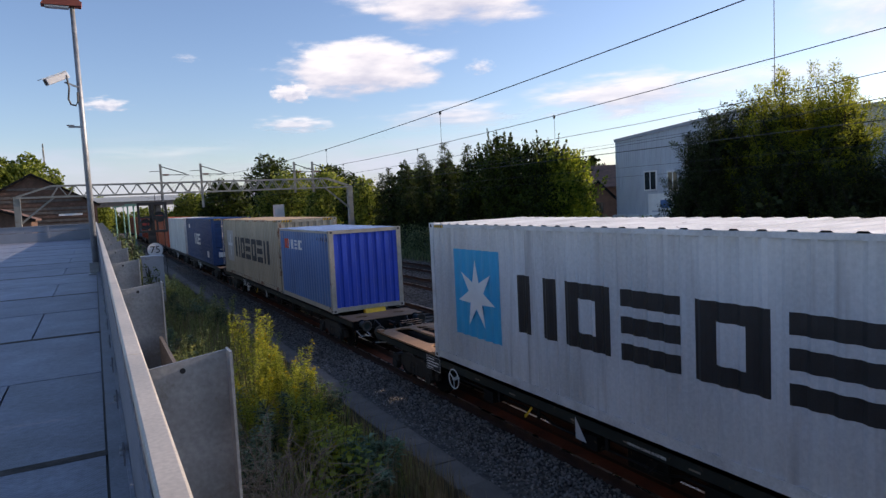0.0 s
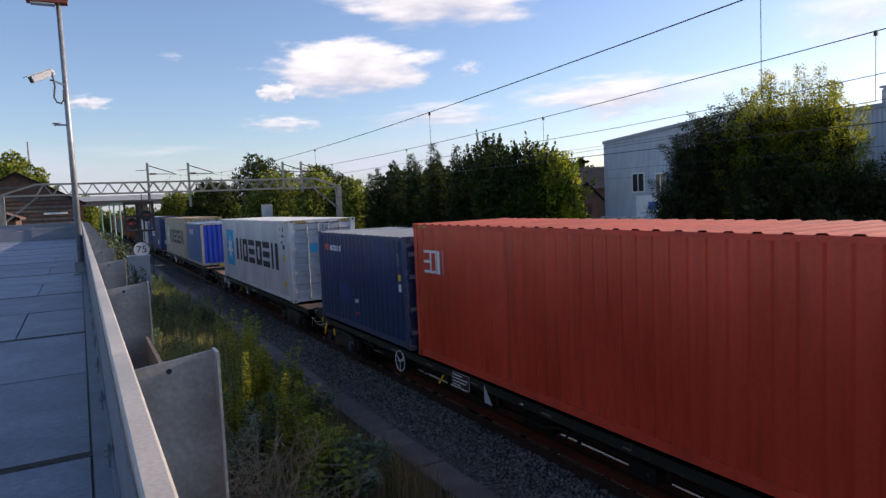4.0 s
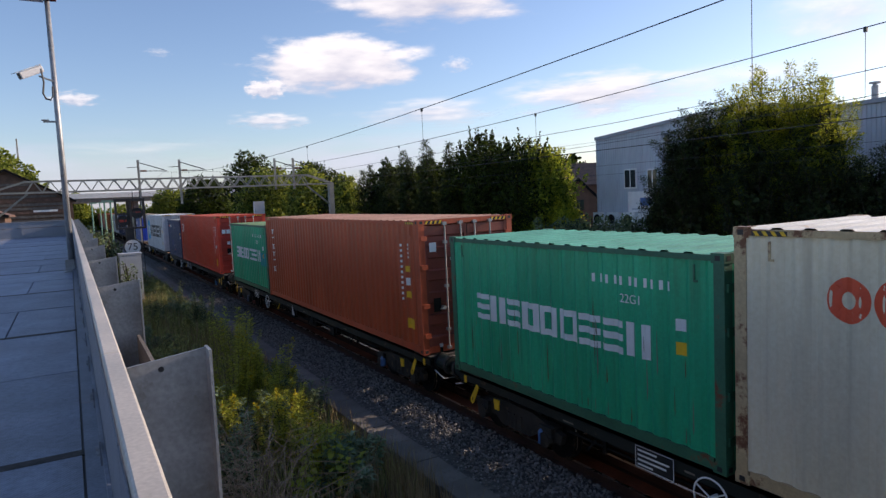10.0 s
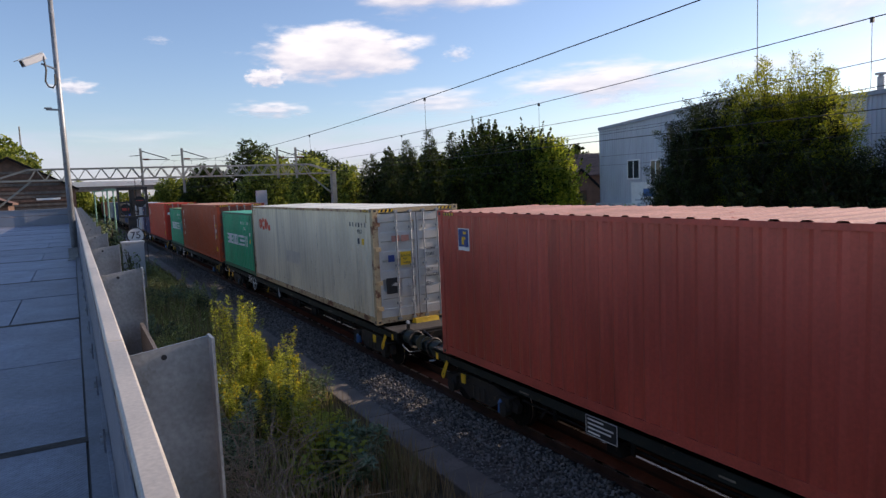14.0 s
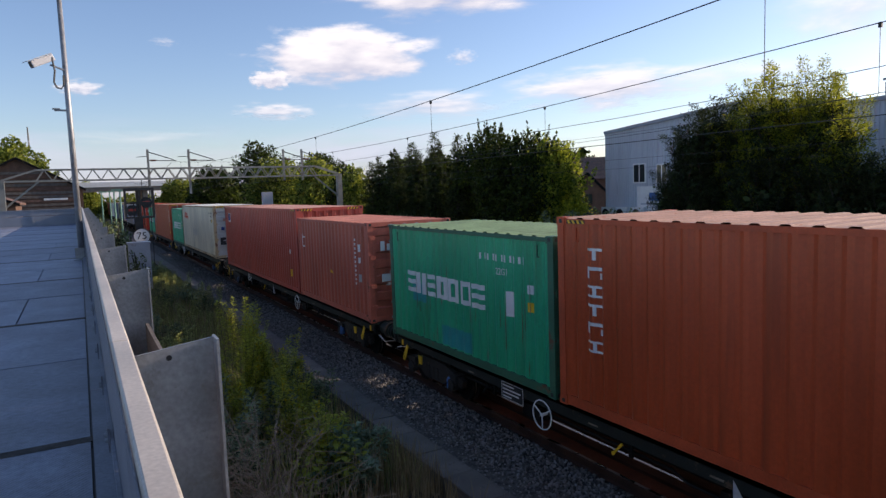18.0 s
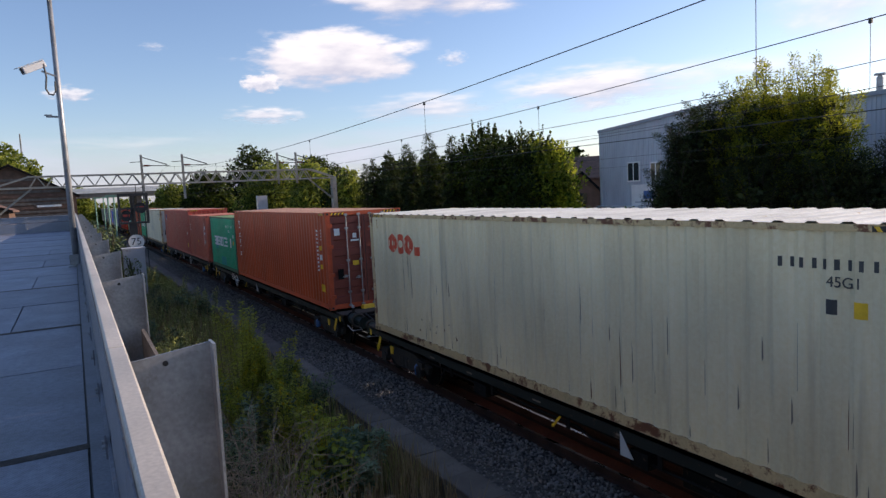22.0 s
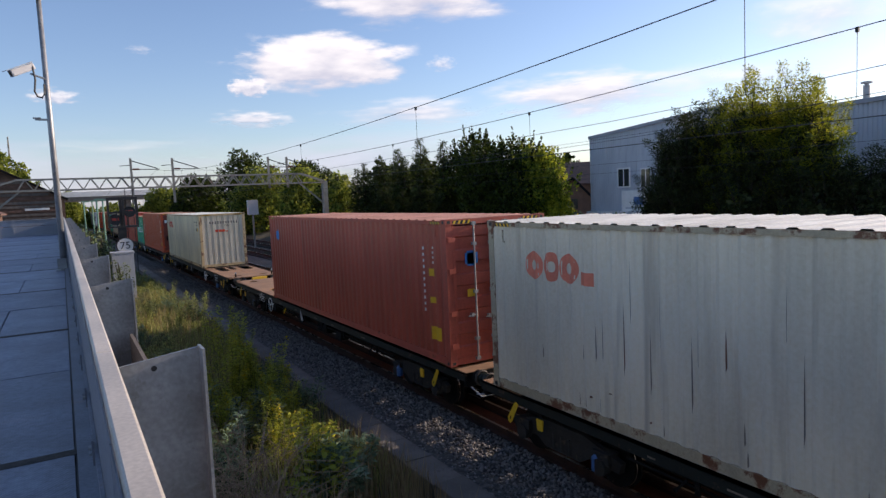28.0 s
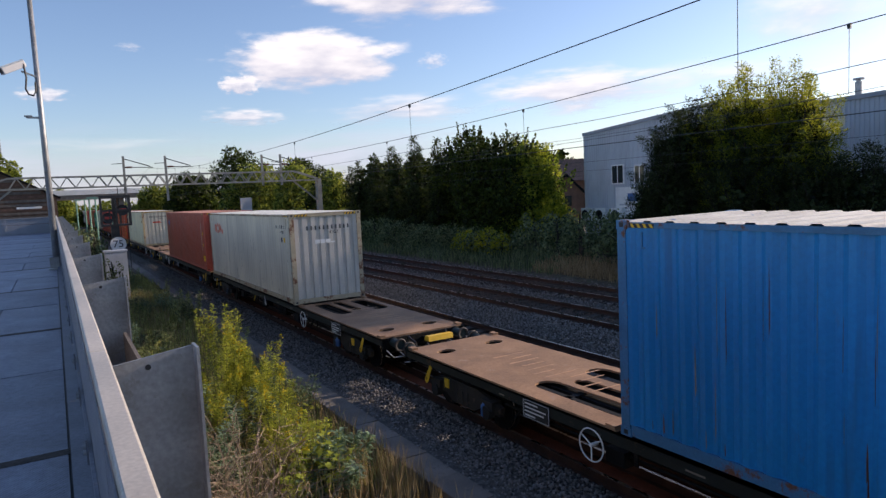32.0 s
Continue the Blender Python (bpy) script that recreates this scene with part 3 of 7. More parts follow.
def make_lamp_post():
    t = thing("lamp_post", "slim galvanised lamp post with a red hooded lamp head", "lamp post", DECK @ pose(-0.02, 20.5, 0, 0, 0, 0))
    part("pole", Shape().tube((0, 0, 0), (-0.02, 0, 7.3), 0.085, 14, 0, 0.06), M["galv"], t, smooth=True)
    part("base_plate", Shape().box(-0.2, 0.2, -0.2, 0.2, 0, 0.03), M["galv"], t)
    h = Shape()
    h.prism([(-0.75, 7.28), (-0.7, 7.38), (-0.35, 7.48), (0.1, 7.5), (0.22, 7.4), (0.2, 7.3)], 1, -0.16, 0.16)
    part("lamp_hood", h, M["lamp_red"], t, "red-brown lamp hood")
    part("lamp_glass", Shape().box(-0.66, -0.1, -0.12, 0.12, 7.24, 7.28), M["white"], t)
    part("junction_box", Shape().box(-0.16, 0.06, -0.14, -0.06, 0.05, 0.34), M["galv"], t)
    part("bracket_arm", Shape().box(-0.36, 0, -0.05, 0.05, 4.06, 4.1).box(-0.4, -0.22, -0.06, 0.06, 4.1, 4.13), M["galv"], t)
    c = thing("security_camera", "grey box camera with a black cable, clamped to the lamp post", "security camera", DECK @ pose(-0.02, 20.5, 0))
    tilt = pose(-0.5, -0.12, 5.36, 0, -26, 25)
    b = Shape().box(-0.36, 0.26, -0.1, 0.1, -0.09, 0.09, 0, tilt)
    bevel(part("housing", b, M["cabinet"], c), 0.02)
    part("sun_shield", Shape().box(-0.46, 0.24, -0.125, 0.125, 0.1, 0.115, 0, tilt), M["galv"], c)
    part("lens_glass", Shape().box(-0.365, -0.36, -0.07, 0.07, -0.06, 0.06, 0, tilt), M["black"], c)
    part("arm", Shape().bar((-0.03, -0.05, 5.14), (-0.36, -0.1, 5.26), 0.05, 0.04), M["galv"], c)
    pts = [(-0.3, -0.12, 5.45), (-0.26, -0.14, 5.1), (-0.3, -0.14, 4.8), (-0.24, -0.14, 4.66), (-0.14, -0.12, 4.64), (-0.08, -0.1, 4.74), (-0.07, -0.1, 5.0)]
    part("cable", Shape().line(pts, 0.026, 6), M["black"], c, "black cable loop")


make_lamp_post()

# ---------------------------------------------------------------- overhead line
def make_gantry():
    y = 62.0
    t = thing("overhead_gantry", "grey steel lattice gantry across all the tracks", "gantry", pose(0, y, 0))
    x0, x1, zb, zt = -5.3, 22.9, 6.15, 7.05
    for dy in (-0.4, 0.4):
        s = Shape()
        s.box(x0, x1, dy - 0.06, dy + 0.06, zb - 0.06, zb + 0.06).box(x0 + 2.4, x1 - 2.4, dy - 0.06, dy + 0.06, zt - 0.06, zt + 0.06)
        s.bar((x0, dy, zb + 0.1), (x0 + 2.4, dy, zt), 0.1, 0.1).bar((x1, dy, zb + 0.1), (x1 - 2.4, dy, zt), 0.1, 0.1)
        part("chord", s, M["gantry"], t)
    n = 20
    for k in range(n):
        a, b = x0 + 2.4 + (x1 - x0 - 4.8) * k / n, x0 + 2.4 + (x1 - x0 - 4.8) * (k + 1) / n
        for dy in (-0.4, 0.4):
            part("lattice_bar", Shape().bar((a, dy, zb), ((a + b) / 2, dy, zt), 0.07, 0.07), M["gantry"], t)
            part("lattice_bar", Shape().bar(((a + b) / 2, dy, zt), (b, dy, zb), 0.07, 0.07), M["gantry"], t)
    for x, sg in ((x0, 1), (x1, -1)):
        part("column", Shape().box(x - 0.22, x + 0.22, -0.3, 0.3, -0.4, zb + 0.1), M["gantry"], t)
        s = Shape()
        s.bar((x, 0, zb - 2.2), (x + sg * 2.6, 0, zb), 0.14, 0.14)
        part("brace", s, M["gantry"], t)
    for x in (5.5, 8.85, 17.4, 19.2):
        s = Shape().box(x - 0.09, x + 0.09, -0.09, 0.09, zb - 1.4 if x < 10 else zb - 0.4, 8.7)
        part("mast", s, M["gantry"], t)
        a = Shape()
        a.bar((x, 0, 8.5), (x + 2.1, 0, 7.8), 0.07, 0.07).bar((x, 0, 7.75), (x + 2.3, 0, 7.72), 0.06, 0.06).bar((x - 0.9, 0, 8.05), (x, 0, 8.1), 0.05, 0.05)
        part("registration_arm", a, M["steel_dark"], t)
        part("insulator", Shape().tube((x + 0.15, 0, 7.75), (x + 0.65, 0, 7.75), 0.08, 8), M["insulator"], t)


make_gantry()


def make_wires():
    """Catenary and contact wires over each track, with droppers; over the two far tracks they hang lower and nearly straight."""
    def sag(y, least):
        return least + 0.00095 * (y - 25.0) ** 2 if y < 62 else least + 1.3 - 1.2 * math.sin(math.pi * ((y - 62) % 60) / 60)

    def lift(y, low, start, rise):
        return low + rise * min(max(start - y, 0.0), start) ** 2
    lines = (  # track, upper wire, lower wire, first dropper, dropper spacing, radius of the upper wire
        (TRACKS[0], lambda y: sag(y, 6.375), lambda y: lift(y, 5.38, 10, 0.0033), 5.16, 8.69, 0.0095),
        (TRACKS[1], lambda y: sag(y, 6.33), lambda y: lift(y, 5.4, 14, 0.0031), 5.57, 8.25, 0.009),
        (TRACKS[2], lambda y: 5.65, lambda y: 5.13, 99.0, 10.5, 0.012),
        (TRACKS[3], lambda y: lift(y, 6.3, 22, 0.0016), lambda y: 4.94, 99.0, 12.0, 0.006))
    for cx, high, low, first, step, r in lines:
        t = thing("overhead_wire", "thin dark overhead line with droppers above a track", "overhead wire", pose(cx, 0, 0), "overhead wires")
        ys = [-40 + 2.5 * k for k in range(160)]
        part("catenary_wire", Shape().line([(0, y, high(y)) for y in ys], r, 5), M["wire"], t)
        part("contact_wire", Shape().line([(0, y, low(y)) for y in ys], 0.0045, 5), M["wire"], t)
        for k in range(-2, 8):
            y = first + step * k
            if first > 60 or y > 62:
                break
            part("dropper", Shape().tube((0, y, low(y)), (0, y, high(y)), 0.005, 4).box(-0.02, 0.02, y - 0.025, y + 0.025, high(y) - 0.07, high(y) + 0.01), M["wire"], t)


make_wires()

# ---------------------------------------------------------------- signals and lineside things
def text_mesh(words, size, mat, align="CENTER"):
    cu = bpy.data.curves.new("text", "FONT")
    cu.body, cu.size, cu.align_x, cu.align_y, cu.extrude = words, size, align, "CENTER", 0.002
    ob = bpy.data.objects.new("text", cu)
    scene.collection.objects.link(ob)
    me = bpy.data.meshes.new_from_object(ob.evaluated_get(bpy.context.evaluated_depsgraph_get()))
    bpy.data.objects.remove(ob)
    me.materials.clear()
    me.materials.append(mat)
    return me


def make_lineside():
    t = thing("speed_sign", "round white speed sign with black figures on a post", "sign", pose(2.64, 36, 0))
    part("disc", Shape().tube((0, 0.02, 2.54), (0, -0.01, 2.54), 0.39, 28), M["white"], t)
    part("rim", Shape().ring((0, -0.01, 2.54), (0, 1, 0), 0.385, 0.02, 28, 5), M["black"], t)
    part("figures", text_mesh("75", 0.5, M["black"]), None, t, "black figures", pose(0, -0.016, 2.54, 90, 0, 0))
    part("post", Shape().tube((0, 0.05, -0.3), (0, 0.05, 2.7), 0.04, 8), M["galv"], t)
    c = thing("relay_cabinet", "grey steel relay cabinet with two doors beside the track", "cabinet", pose(2.3, 33.6, -0.1))
    part("body", Shape().box(-0.46, 0.46, -0.3, 0.3, 0, 2.42), M["cabinet"], c)
    part("top", Shape().box(-0.5, 0.5, -0.34, 0.34, 2.42, 2.5), M["cabinet"], c)
    for sx in (-0.23, 0.23):
        d = part("door", Shape().box(sx - 0.215, sx + 0.215, -0.32, -0.3, 0.1, 2.36), M["cabinet"], c)
        part("handle", Shape().box(sx * 0.3 - 0.015, sx * 0.3 + 0.015, -0.35, -0.32, 1.1, 1.3), M["black"], d)
    g = thing("signal_post", "black signal structure with round heads and ladders", "railway signal", pose(3.15, 44, 0))
    part("post", Shape().box(-0.1, 0.1, -0.1, 0.1, -0.3, 5.0), M["black"], g)
    for x in (-0.7, 0.1, 0.86):
        for y in (-0.3, 0.3):
            part("cage_post", Shape().box(x - 0.05, x + 0.05, y - 0.05, y + 0.05, 3.36, 5.0), M["black"], g)
    for y in (-0.3, 0.3):
        part("cage_bar", Shape().box(-0.76, 0.92, y - 0.06, y + 0.06, 4.94, 5.1), M["black"], g)
    part("cage_floor", Shape().box(-0.74, 0.9, -0.35, 0.35, 3.24, 3.36), M["black"], g)
    part("rail", Shape().box(-0.74, 0.9, -0.33, -0.27, 4.13, 4.24).box(-0.3, -0.24, -0.32, -0.28, 3.3, 4.3).box(0.3, 0.36, -0.32, -0.28, 3.3, 4.3), M["black"], g)
    for x, z in ((-0.36, 3.75), (0.45, 4.2)):
        h = part("signal_head", Shape().tube((x, 0.1, z), (x, -0.25, z), 0.27, 20), M["black"], g, "round black signal head")
        part("rim", Shape().ring((x, -0.25, z), (0, 1, 0), 0.29, 0.05, 20, 5), M["black"], h)
        part("stripe", Shape().box(x - 0.19, x + 0.19, -0.27, -0.255, z - 0.06, z + 0.09), M["red_lens"], h, "dull red back plate")
    part("box", Shape().box(-0.25, 0.2, -0.3, 0.1, 2.55, 3.25), M["black"], g)
    part("plate", Shape().box(-0.16, 0.16, -0.2, -0.16, 2.35, 2.62), M["white"], g)
    part("ladder", Shape().box(0.3, 0.34, 0.3, 0.34, -0.3, 5.6).box(0.7, 0.74, 0.3, 0.34, -0.3, 5.6), M["black"], g)
    for x, y, h in ((2.05, 48, 5.0), (2.55, 51, 5.0), (1.75, 64, 5.1), (2.6, 70, 5.2)):
        p = thing("platform_lamp", "pale green painted lamp column beside the platform", "lamp post", pose(x, y, 0), "platform lamps")
        part("pole", Shape().tube((0, 0, -0.3), (0, 0, h), 0.055, 8), M["pole_green"], p)
        part("lamp_head", Shape().box(-0.15, 0.4, -0.1, 0.1, h, h + 0.12), M["pole_green"], p)
    b = thing("equipment_box", "pale grey equipment box on a post beyond the tracks", "equipment box", pose(16.9, 67, 0))
    part("post", Shape().box(-0.08, 0.08, -0.08, 0.08, -0.3, 3.6), M["gantry"], b)
    part("box", Shape().box(-0.5, 0.5, -0.3, 0.3, 3.2, 4.7), M["cabinet"], b)


make_lineside()


# ---------------------------------------------------------------- buildings
def make_warehouse():
    """Low-pitched hall clad in ribbed sheets, its gable towards the tracks."""
    t = thing("warehouse", "pale grey ribbed-steel hall with a low gable and small windows", "building", pose(31, 0, 0))
    ya, yb, ym = 32.7, 9.5, 22.0
    za, zm, zb2, yc, zc = 7.65, 8.4, 7.75, 16.8, 7.58

    def top(y):
        if y > ym:
            return za + (zm - za) * (ya - y) / (ya - ym)
        return zc + (zm - zc) * (y - yc) / (ym - yc) if y > yc else zb2 + (zc - zb2) * (y - yb) / (yc - yb)
    body = Shape()
    body.prism([(ya, 0), (yb, 0), (yb, zb2), (yc, zc), (ym, zm), (ya, za)], 0, 0.06, 40)
    part("wall", body, M["cladding"], t)
    sheet = 1.0
    y = ya
    while y > yb + 0.1:
        y2 = max(y - sheet, yb)
        s = Shape()
        k = 5
        for i in range(k):
            a, b = y - (y - y2) * i / k, y - (y - y2) * (i + 0.45) / k
            s.face([(0.055, a, 0.4), (0.055, b, 0.4), (0.055, b, top(b)), (0.055, a, top(a))])
            c = y - (y - y2) * (i + 0.58) / k
            d = y - (y - y2) * (i + 0.87) / k
            e = y - (y - y2) * (i + 1) / k
            s.face([(0.055, b, 0.4), (0.0, c, 0.4), (0.0, c, top(c)), (0.055, b, top(b))])
            s.face([(0.0, c, 0.4), (0.0, d, 0.4), (0.0, d, top(d)), (0.0, c, top(c))])
            s.face([(0.0, d, 0.4), (0.055, e, 0.4), (0.055, e, top(e)), (0.0, d, top(d))])
        part("cladding_sheet", s, M["cladding"], t)
        y = y2
    tr = Shape()
    tr.bar((-0.03, ya + 0.1, za + 0.06), (-0.03, ym, zm + 0.06), 0.12, 0.2).bar((-0.03, ym, zm + 0.06), (-0.03, yc, zc + 0.06), 0.12, 0.2).bar((-0.03, yc, zc + 0.06), (-0.03, yb - 0.1, zb2 + 0.06), 0.12, 0.2)
    part("roof_edge", tr, M["roof_grey"], t)
    part("corner_trim", Shape().box(-0.04, 0.06, ya - 0.12, ya + 0.04, 0, za), M["cladding"], t)
    for y0, y1, z0, z1 in ((30.25, 29.2, 4.3, 5.55), (28.35, 27.5, 4.25, 5.45)):
        w = part("window", Shape().box(-0.05, 0.03, y1, y0, z0, z1), M["white"], t, "white-framed window")
        for a, b in ((y1 + 0.08, (y0 + y1) / 2 - 0.04), ((y0 + y1) / 2 + 0.04, y0 - 0.08)):
            part("pane", Shape().box(-0.056, -0.048, a, b, z0 + 0.08, z1 - 0.08), M["glass"], w)
    for y0 in (27.2, 26.4):
        part("vent", Shape().box(-0.03, 0.05, y0 - 0.5, y0, 7.1, 7.5), M["roof_grey"], t)
    sg = part("sign_board", Shape().box(-0.06, -0.01, 28.0, 29.9, 2.4, 4.1), M["white"], t, "white notice board")
    part("emblem", Shape().box(-0.07, -0.062, 28.1, 28.9, 3.2, 3.7), M["blue_part"], sg, "dark blue emblem")
    part("line", Shape().box(-0.07, -0.062, 28.3, 29.6, 2.95, 3.05).box(-0.07, -0.062, 28.3, 29.3, 2.75, 2.82), M["cabinet"], sg)
    part("flue", Shape().tube((2.5, 16.6, 7.3), (2.5, 16.6, 8.65), 0.15, 12).tube((2.5, 16.6, 8.74), (2.5, 16.6, 8.82), 0.25, 12).tube((2.5, 16.6, 8.65), (2.5, 16.6, 8.74), 0.1, 8), M["galv"], t)
    for k, y0 in enumerate((32.3, 31.0, 29.6)):
        a = thing("air_conditioner", "white wall-mounted air conditioning unit with a round fan grille", "air conditioner", pose(30.72, y0, 1.95), "air conditioners")
        part("casing", Shape().box(-0.1, 0.25, -0.5, 0.5, 0, 0.85), M["white"], a)
        part("fan_grille", Shape().ring((-0.11, 0.12, 0.42), (1, 0, 0), 0.3, 0.02, 20, 5).ring((-0.11, 0.12, 0.42), (1, 0, 0), 0.18, 0.015, 16, 5), M["black"], a)
        part("fan", Shape().tube((-0.104, 0.12, 0.42), (-0.1, 0.12, 0.42), 0.29, 20), M["steel_dark"], a)


make_warehouse()


def house(name, label, m, w, d, eave, ridge, wall, roof):
    """A gabled house: gable on its front (-y), ridge running back."""
    t = thing(name, label, "house", m)
    s = Shape()
    s.prism([(-w, 0), (w, 0), (w, eave), (0, ridge), (-w, eave)], 1, 0, d)
    part("wall", s, wall, t)
    for sg in (-1, 1):
        r = Shape()
        o = 0.4
        sl = (ridge - eave) / w
        a = [(0, ridge + 0.02), (sg * (w + o), eave - sl * o + 0.02), (sg * (w + o), eave - sl * o + 0.2), (0, ridge + 0.22)]
        r.prism(a, 1, -0.35, d + 0.3)
        part("roof_slope", r, roof, t)
        b = Shape().bar((0, -0.38, ridge + 0.05), (sg * (w + o), -0.38, eave - sl * o + 0.05), 0.06, 0.25)
        part("barge_board", b, M["steel_dark"], t)
    return t


def make_houses():
    h = house("brick_house", "brown brick gabled house behind the parking deck", pose(-6.4, 95, 0), 6.9, 14, 6.05, 9.9, M["brick"], M["tile"])
    for k in range(11):
        z = 3.0 + 0.5 * k
        w = 6.6 if z < 5.7 else 6.6 * (9.6 - z) / 3.9
        part("boarding", Shape().box(-w, w, -0.07, 0, z, z + 0.3), M["timber"] if k % 3 else M["tile"], h)
    part("window", Shape().box(2.6, 5.2, -0.1, -0.071, 4.7, 4.95), M["white"], h)
    house("outbuilding", "low brick outbuilding with a shallow tiled roof", pose(-8.2, 78, 0), 2.6, 8, 4.4, 5.4, M["brick"], M["tile"])
    a = house("terraced_house", "orange brick house with a brown tiled roof behind the trees", pose(46.7, 52.1, 0, 0, 0, -42), 1.7, 8, 3.7, 5.45, M["brick2"], M["tile"])
    part("window", Shape().box(-0.4, 0.5, -0.06, 0, 2.2, 3.3), M["glass"], a)
    house("terraced_house", "larger brown brick house with a dark tiled roof", pose(51.2, 67.9, 0, 0, 0, -130), 4.6, 17, 5.0, 7.5, M["brick2"], M["tile"])


make_houses()


def make_bridge():
    t = thing("road_bridge", "pale grey road bridge over the railway in the distance", "bridge", pose(0, 165, 0))
    part("deck_beam", Shape().box(-14, 46, -4, 4, 6.4, 7.4), M["concrete"], t)
    part("parapet", Shape().box(-14, 46, -4.2, -3.9, 7.4, 8.5), M["white"], t)
    for x in (13.2, 24):
        part("pier", Shape().box(x - 0.6, x + 0.6, -3, 3, -0.4, 6.4), M["concrete"], t)
    m = thing("radio_mast", "thin lattice radio mast on the hill", "mast", pose(-14.3, 280, 0))
    s = Shape()
    for a in (-0.5, 0.5):
        s.tube((a, 0, 0), (a * 0.2, 0, 32), 0.14, 5)
    for k in range(10):
        s.tube((-0.5 + 0.04 * k, 0, 3 * k), (0.5 - 0.04 * k, 0, 3 * k + 3), 0.08, 4)
    part("mast_frame", s, M["gantry"], m)


make_bridge()

# ---------------------------------------------------------------- the train
TRAIN_X, BASE = 7.53, 1.0
HALF_W = 1.219


def profile(length, flat, slope, inner, depth):
    """Points (along, inwards) of a trapezoid corrugation that fills the length evenly."""
    pitch = flat + 2 * slope + inner
    n = max(1, round((length - flat) / pitch))
    k = (length - flat * 1.0) / (n * pitch)
    pts, s = [(0.0, 0.0)], flat * k
    pts.append((s, 0.0))
    s = flat
    for i in range(n):
        a = flat + i * pitch * k
        pts += [(a + slope * k, depth), (a + (slope + inner) * k, depth), (a + (2 * slope + inner) * k, 0.0), (a + pitch * k, 0.0)]
    pts[-1] = (length, 0.0)
    return pts


def depth_at(pts, s):
    for (a, d), (b, e) in zip(pts, pts[1:]):
        if a <= s <= b:
            return d + (e - d) * (s - a) / max(b - a, 1e-6)
    return 0.0


class Box:
    """One freight container; origin in the middle of its floor, y towards the train's head."""

    def __init__(self, label, length, height, color, rear="doors", group="containers on the train", rust=0.64, rail=None, roof=None, door=None, frame_rust=0.6, rough=0.45):
        self.L, self.H, self.rear = length, height, rear
        self.t = thing("container", label, "shipping container", None, group)
        old = tuple(0.6 * c + 0.4 * r for c, r in zip(color, RUST))
        self.skin = paint("container_paint", color, rough - 0.07, 0.0, 0.16, 0.9, 22, 0.06, old, rust, 1.7, 0.35, spec=0.5, runs=tuple(0.55 * c + 0.15 * r for c, r in zip(color, RUST)))
        self.edge = paint("container_frame_paint", rail or color, 0.55, 0.0, 0.18, 3, 30, 0.12, RUST, frame_rust, 3.0)
        self.top = paint("container_roof_paint", roof or color, 0.75, 0.0, 0.2, 1.2, 25, 0.08, old, 0.62, 2.0, spec=0.25)
        # red, brown and white boxes: rear-end shade put into a darker door colour
        self.door_skin = self.skin if door is None else paint("container_rear_tone", door, 0.45, 0.0, 0.1, 1.5, 30, 0.06, old, 0.68, 2.5)
        self.frame_parts()
        self.side(-1)
        self.side(1)
        self.roof()
        self.closed_end(1)
        if rear == "doors":
            self.doors()
        else:
            self.closed_end(-1)

    def frame_parts(self):
        L, H, t = self.L / 2, self.H, self.t
        for sy in (-1, 1):
            for sx in (-1, 1):
                s = Shape()
                xs, ys = sorted((sx * 1.212, sx * 1.07)), sorted((sy * (L - 0.008), sy * (L - 0.15)))
                s.box(*xs, *ys, 0.118, H - 0.118)
                part("corner_post", s, self.edge, t)
                for z in (0, H - 0.118):
                    c = Shape()
                    xs2, ys2 = sorted((sx * HALF_W, sx * (HALF_W - 0.162))), sorted((sy * L, sy * (L - 0.178)))
                    c.box(*xs2, *ys2, z, z + 0.118)
                    ob = part("corner_casting", c, self.edge, t)
                    h = Shape()
                    ym = sy * (L - 0.09)
                    h.box(*sorted((sx * (HALF_W + 0.002), sx * (HALF_W - 0.02))), ym - 0.035, ym + 0.035, z + 0.03, z + 0.09)
                    xm = sx * (HALF_W - 0.08)
                    h.box(xm - 0.035, xm + 0.035, *sorted((sy * (L + 0.002), sy * (L - 0.02))), z + 0.03, z + 0.09)
                    part("casting_hole", h, M["black"], ob)
        for sx in (-1, 1):
            part("bottom_rail", Shape().box(*sorted((sx * 1.205, sx * 1.14)), -L + 0.178, L - 0.178, 0.02, 0.17), self.edge, t)
            part("top_rail", Shape().box(*sorted((sx * 1.212, sx * 1.15)), -L + 0.178, L - 0.178, H - 0.095, H - 0.026), self.edge, t)
        for sy in (-1, 1):
            part("end_sill", Shape().box(-1.06, 1.06, *sorted((sy * (L - 0.01), sy * (L - 0.1))), 0.02, 0.16), self.edge, t)
            part("end_header", Shape().box(-1.06, 1.06, *sorted((sy * (L - 0.01), sy * (L - 0.1))), H - 0.115, H - 0.012), self.edge, t)
        for q in (-1, 1):
            y = q * (L - 0.42)
            part("lashing_hook", Shape().box(-1.213, -1.2, y - 0.012, y + 0.012, H - 0.34, H - 0.15).box(-1.213, -1.2, y - 0.05, y + 0.012, H - 0.36, H - 0.335), self.edge, t)
        part("underside", Shape().box(-1.14, 1.14, -L + 0.1, L - 0.1, 0.03, 0.1), M["steel_dark"], t)
        for q in (-1, 1) if H > 2.7 else ():
            a = q * (L - 0.42)
            bk = part("hazard_band", Shape().box(-1.2145, -1.2125, a - 0.2, a + 0.2, H - 0.094, H - 0.04), M["black"], t, "black and yellow hazard band")
            for k in range(4):
                y = a - 0.17 + 0.1 * k
                part("stripe", Shape().prism([(y - 0.025, H - 0.092), (y + 0.02, H - 0.092), (y + 0.055, H - 0.042), (y + 0.01, H - 0.042)], 0, -1.216, -1.2146), M["yellow"], bk)
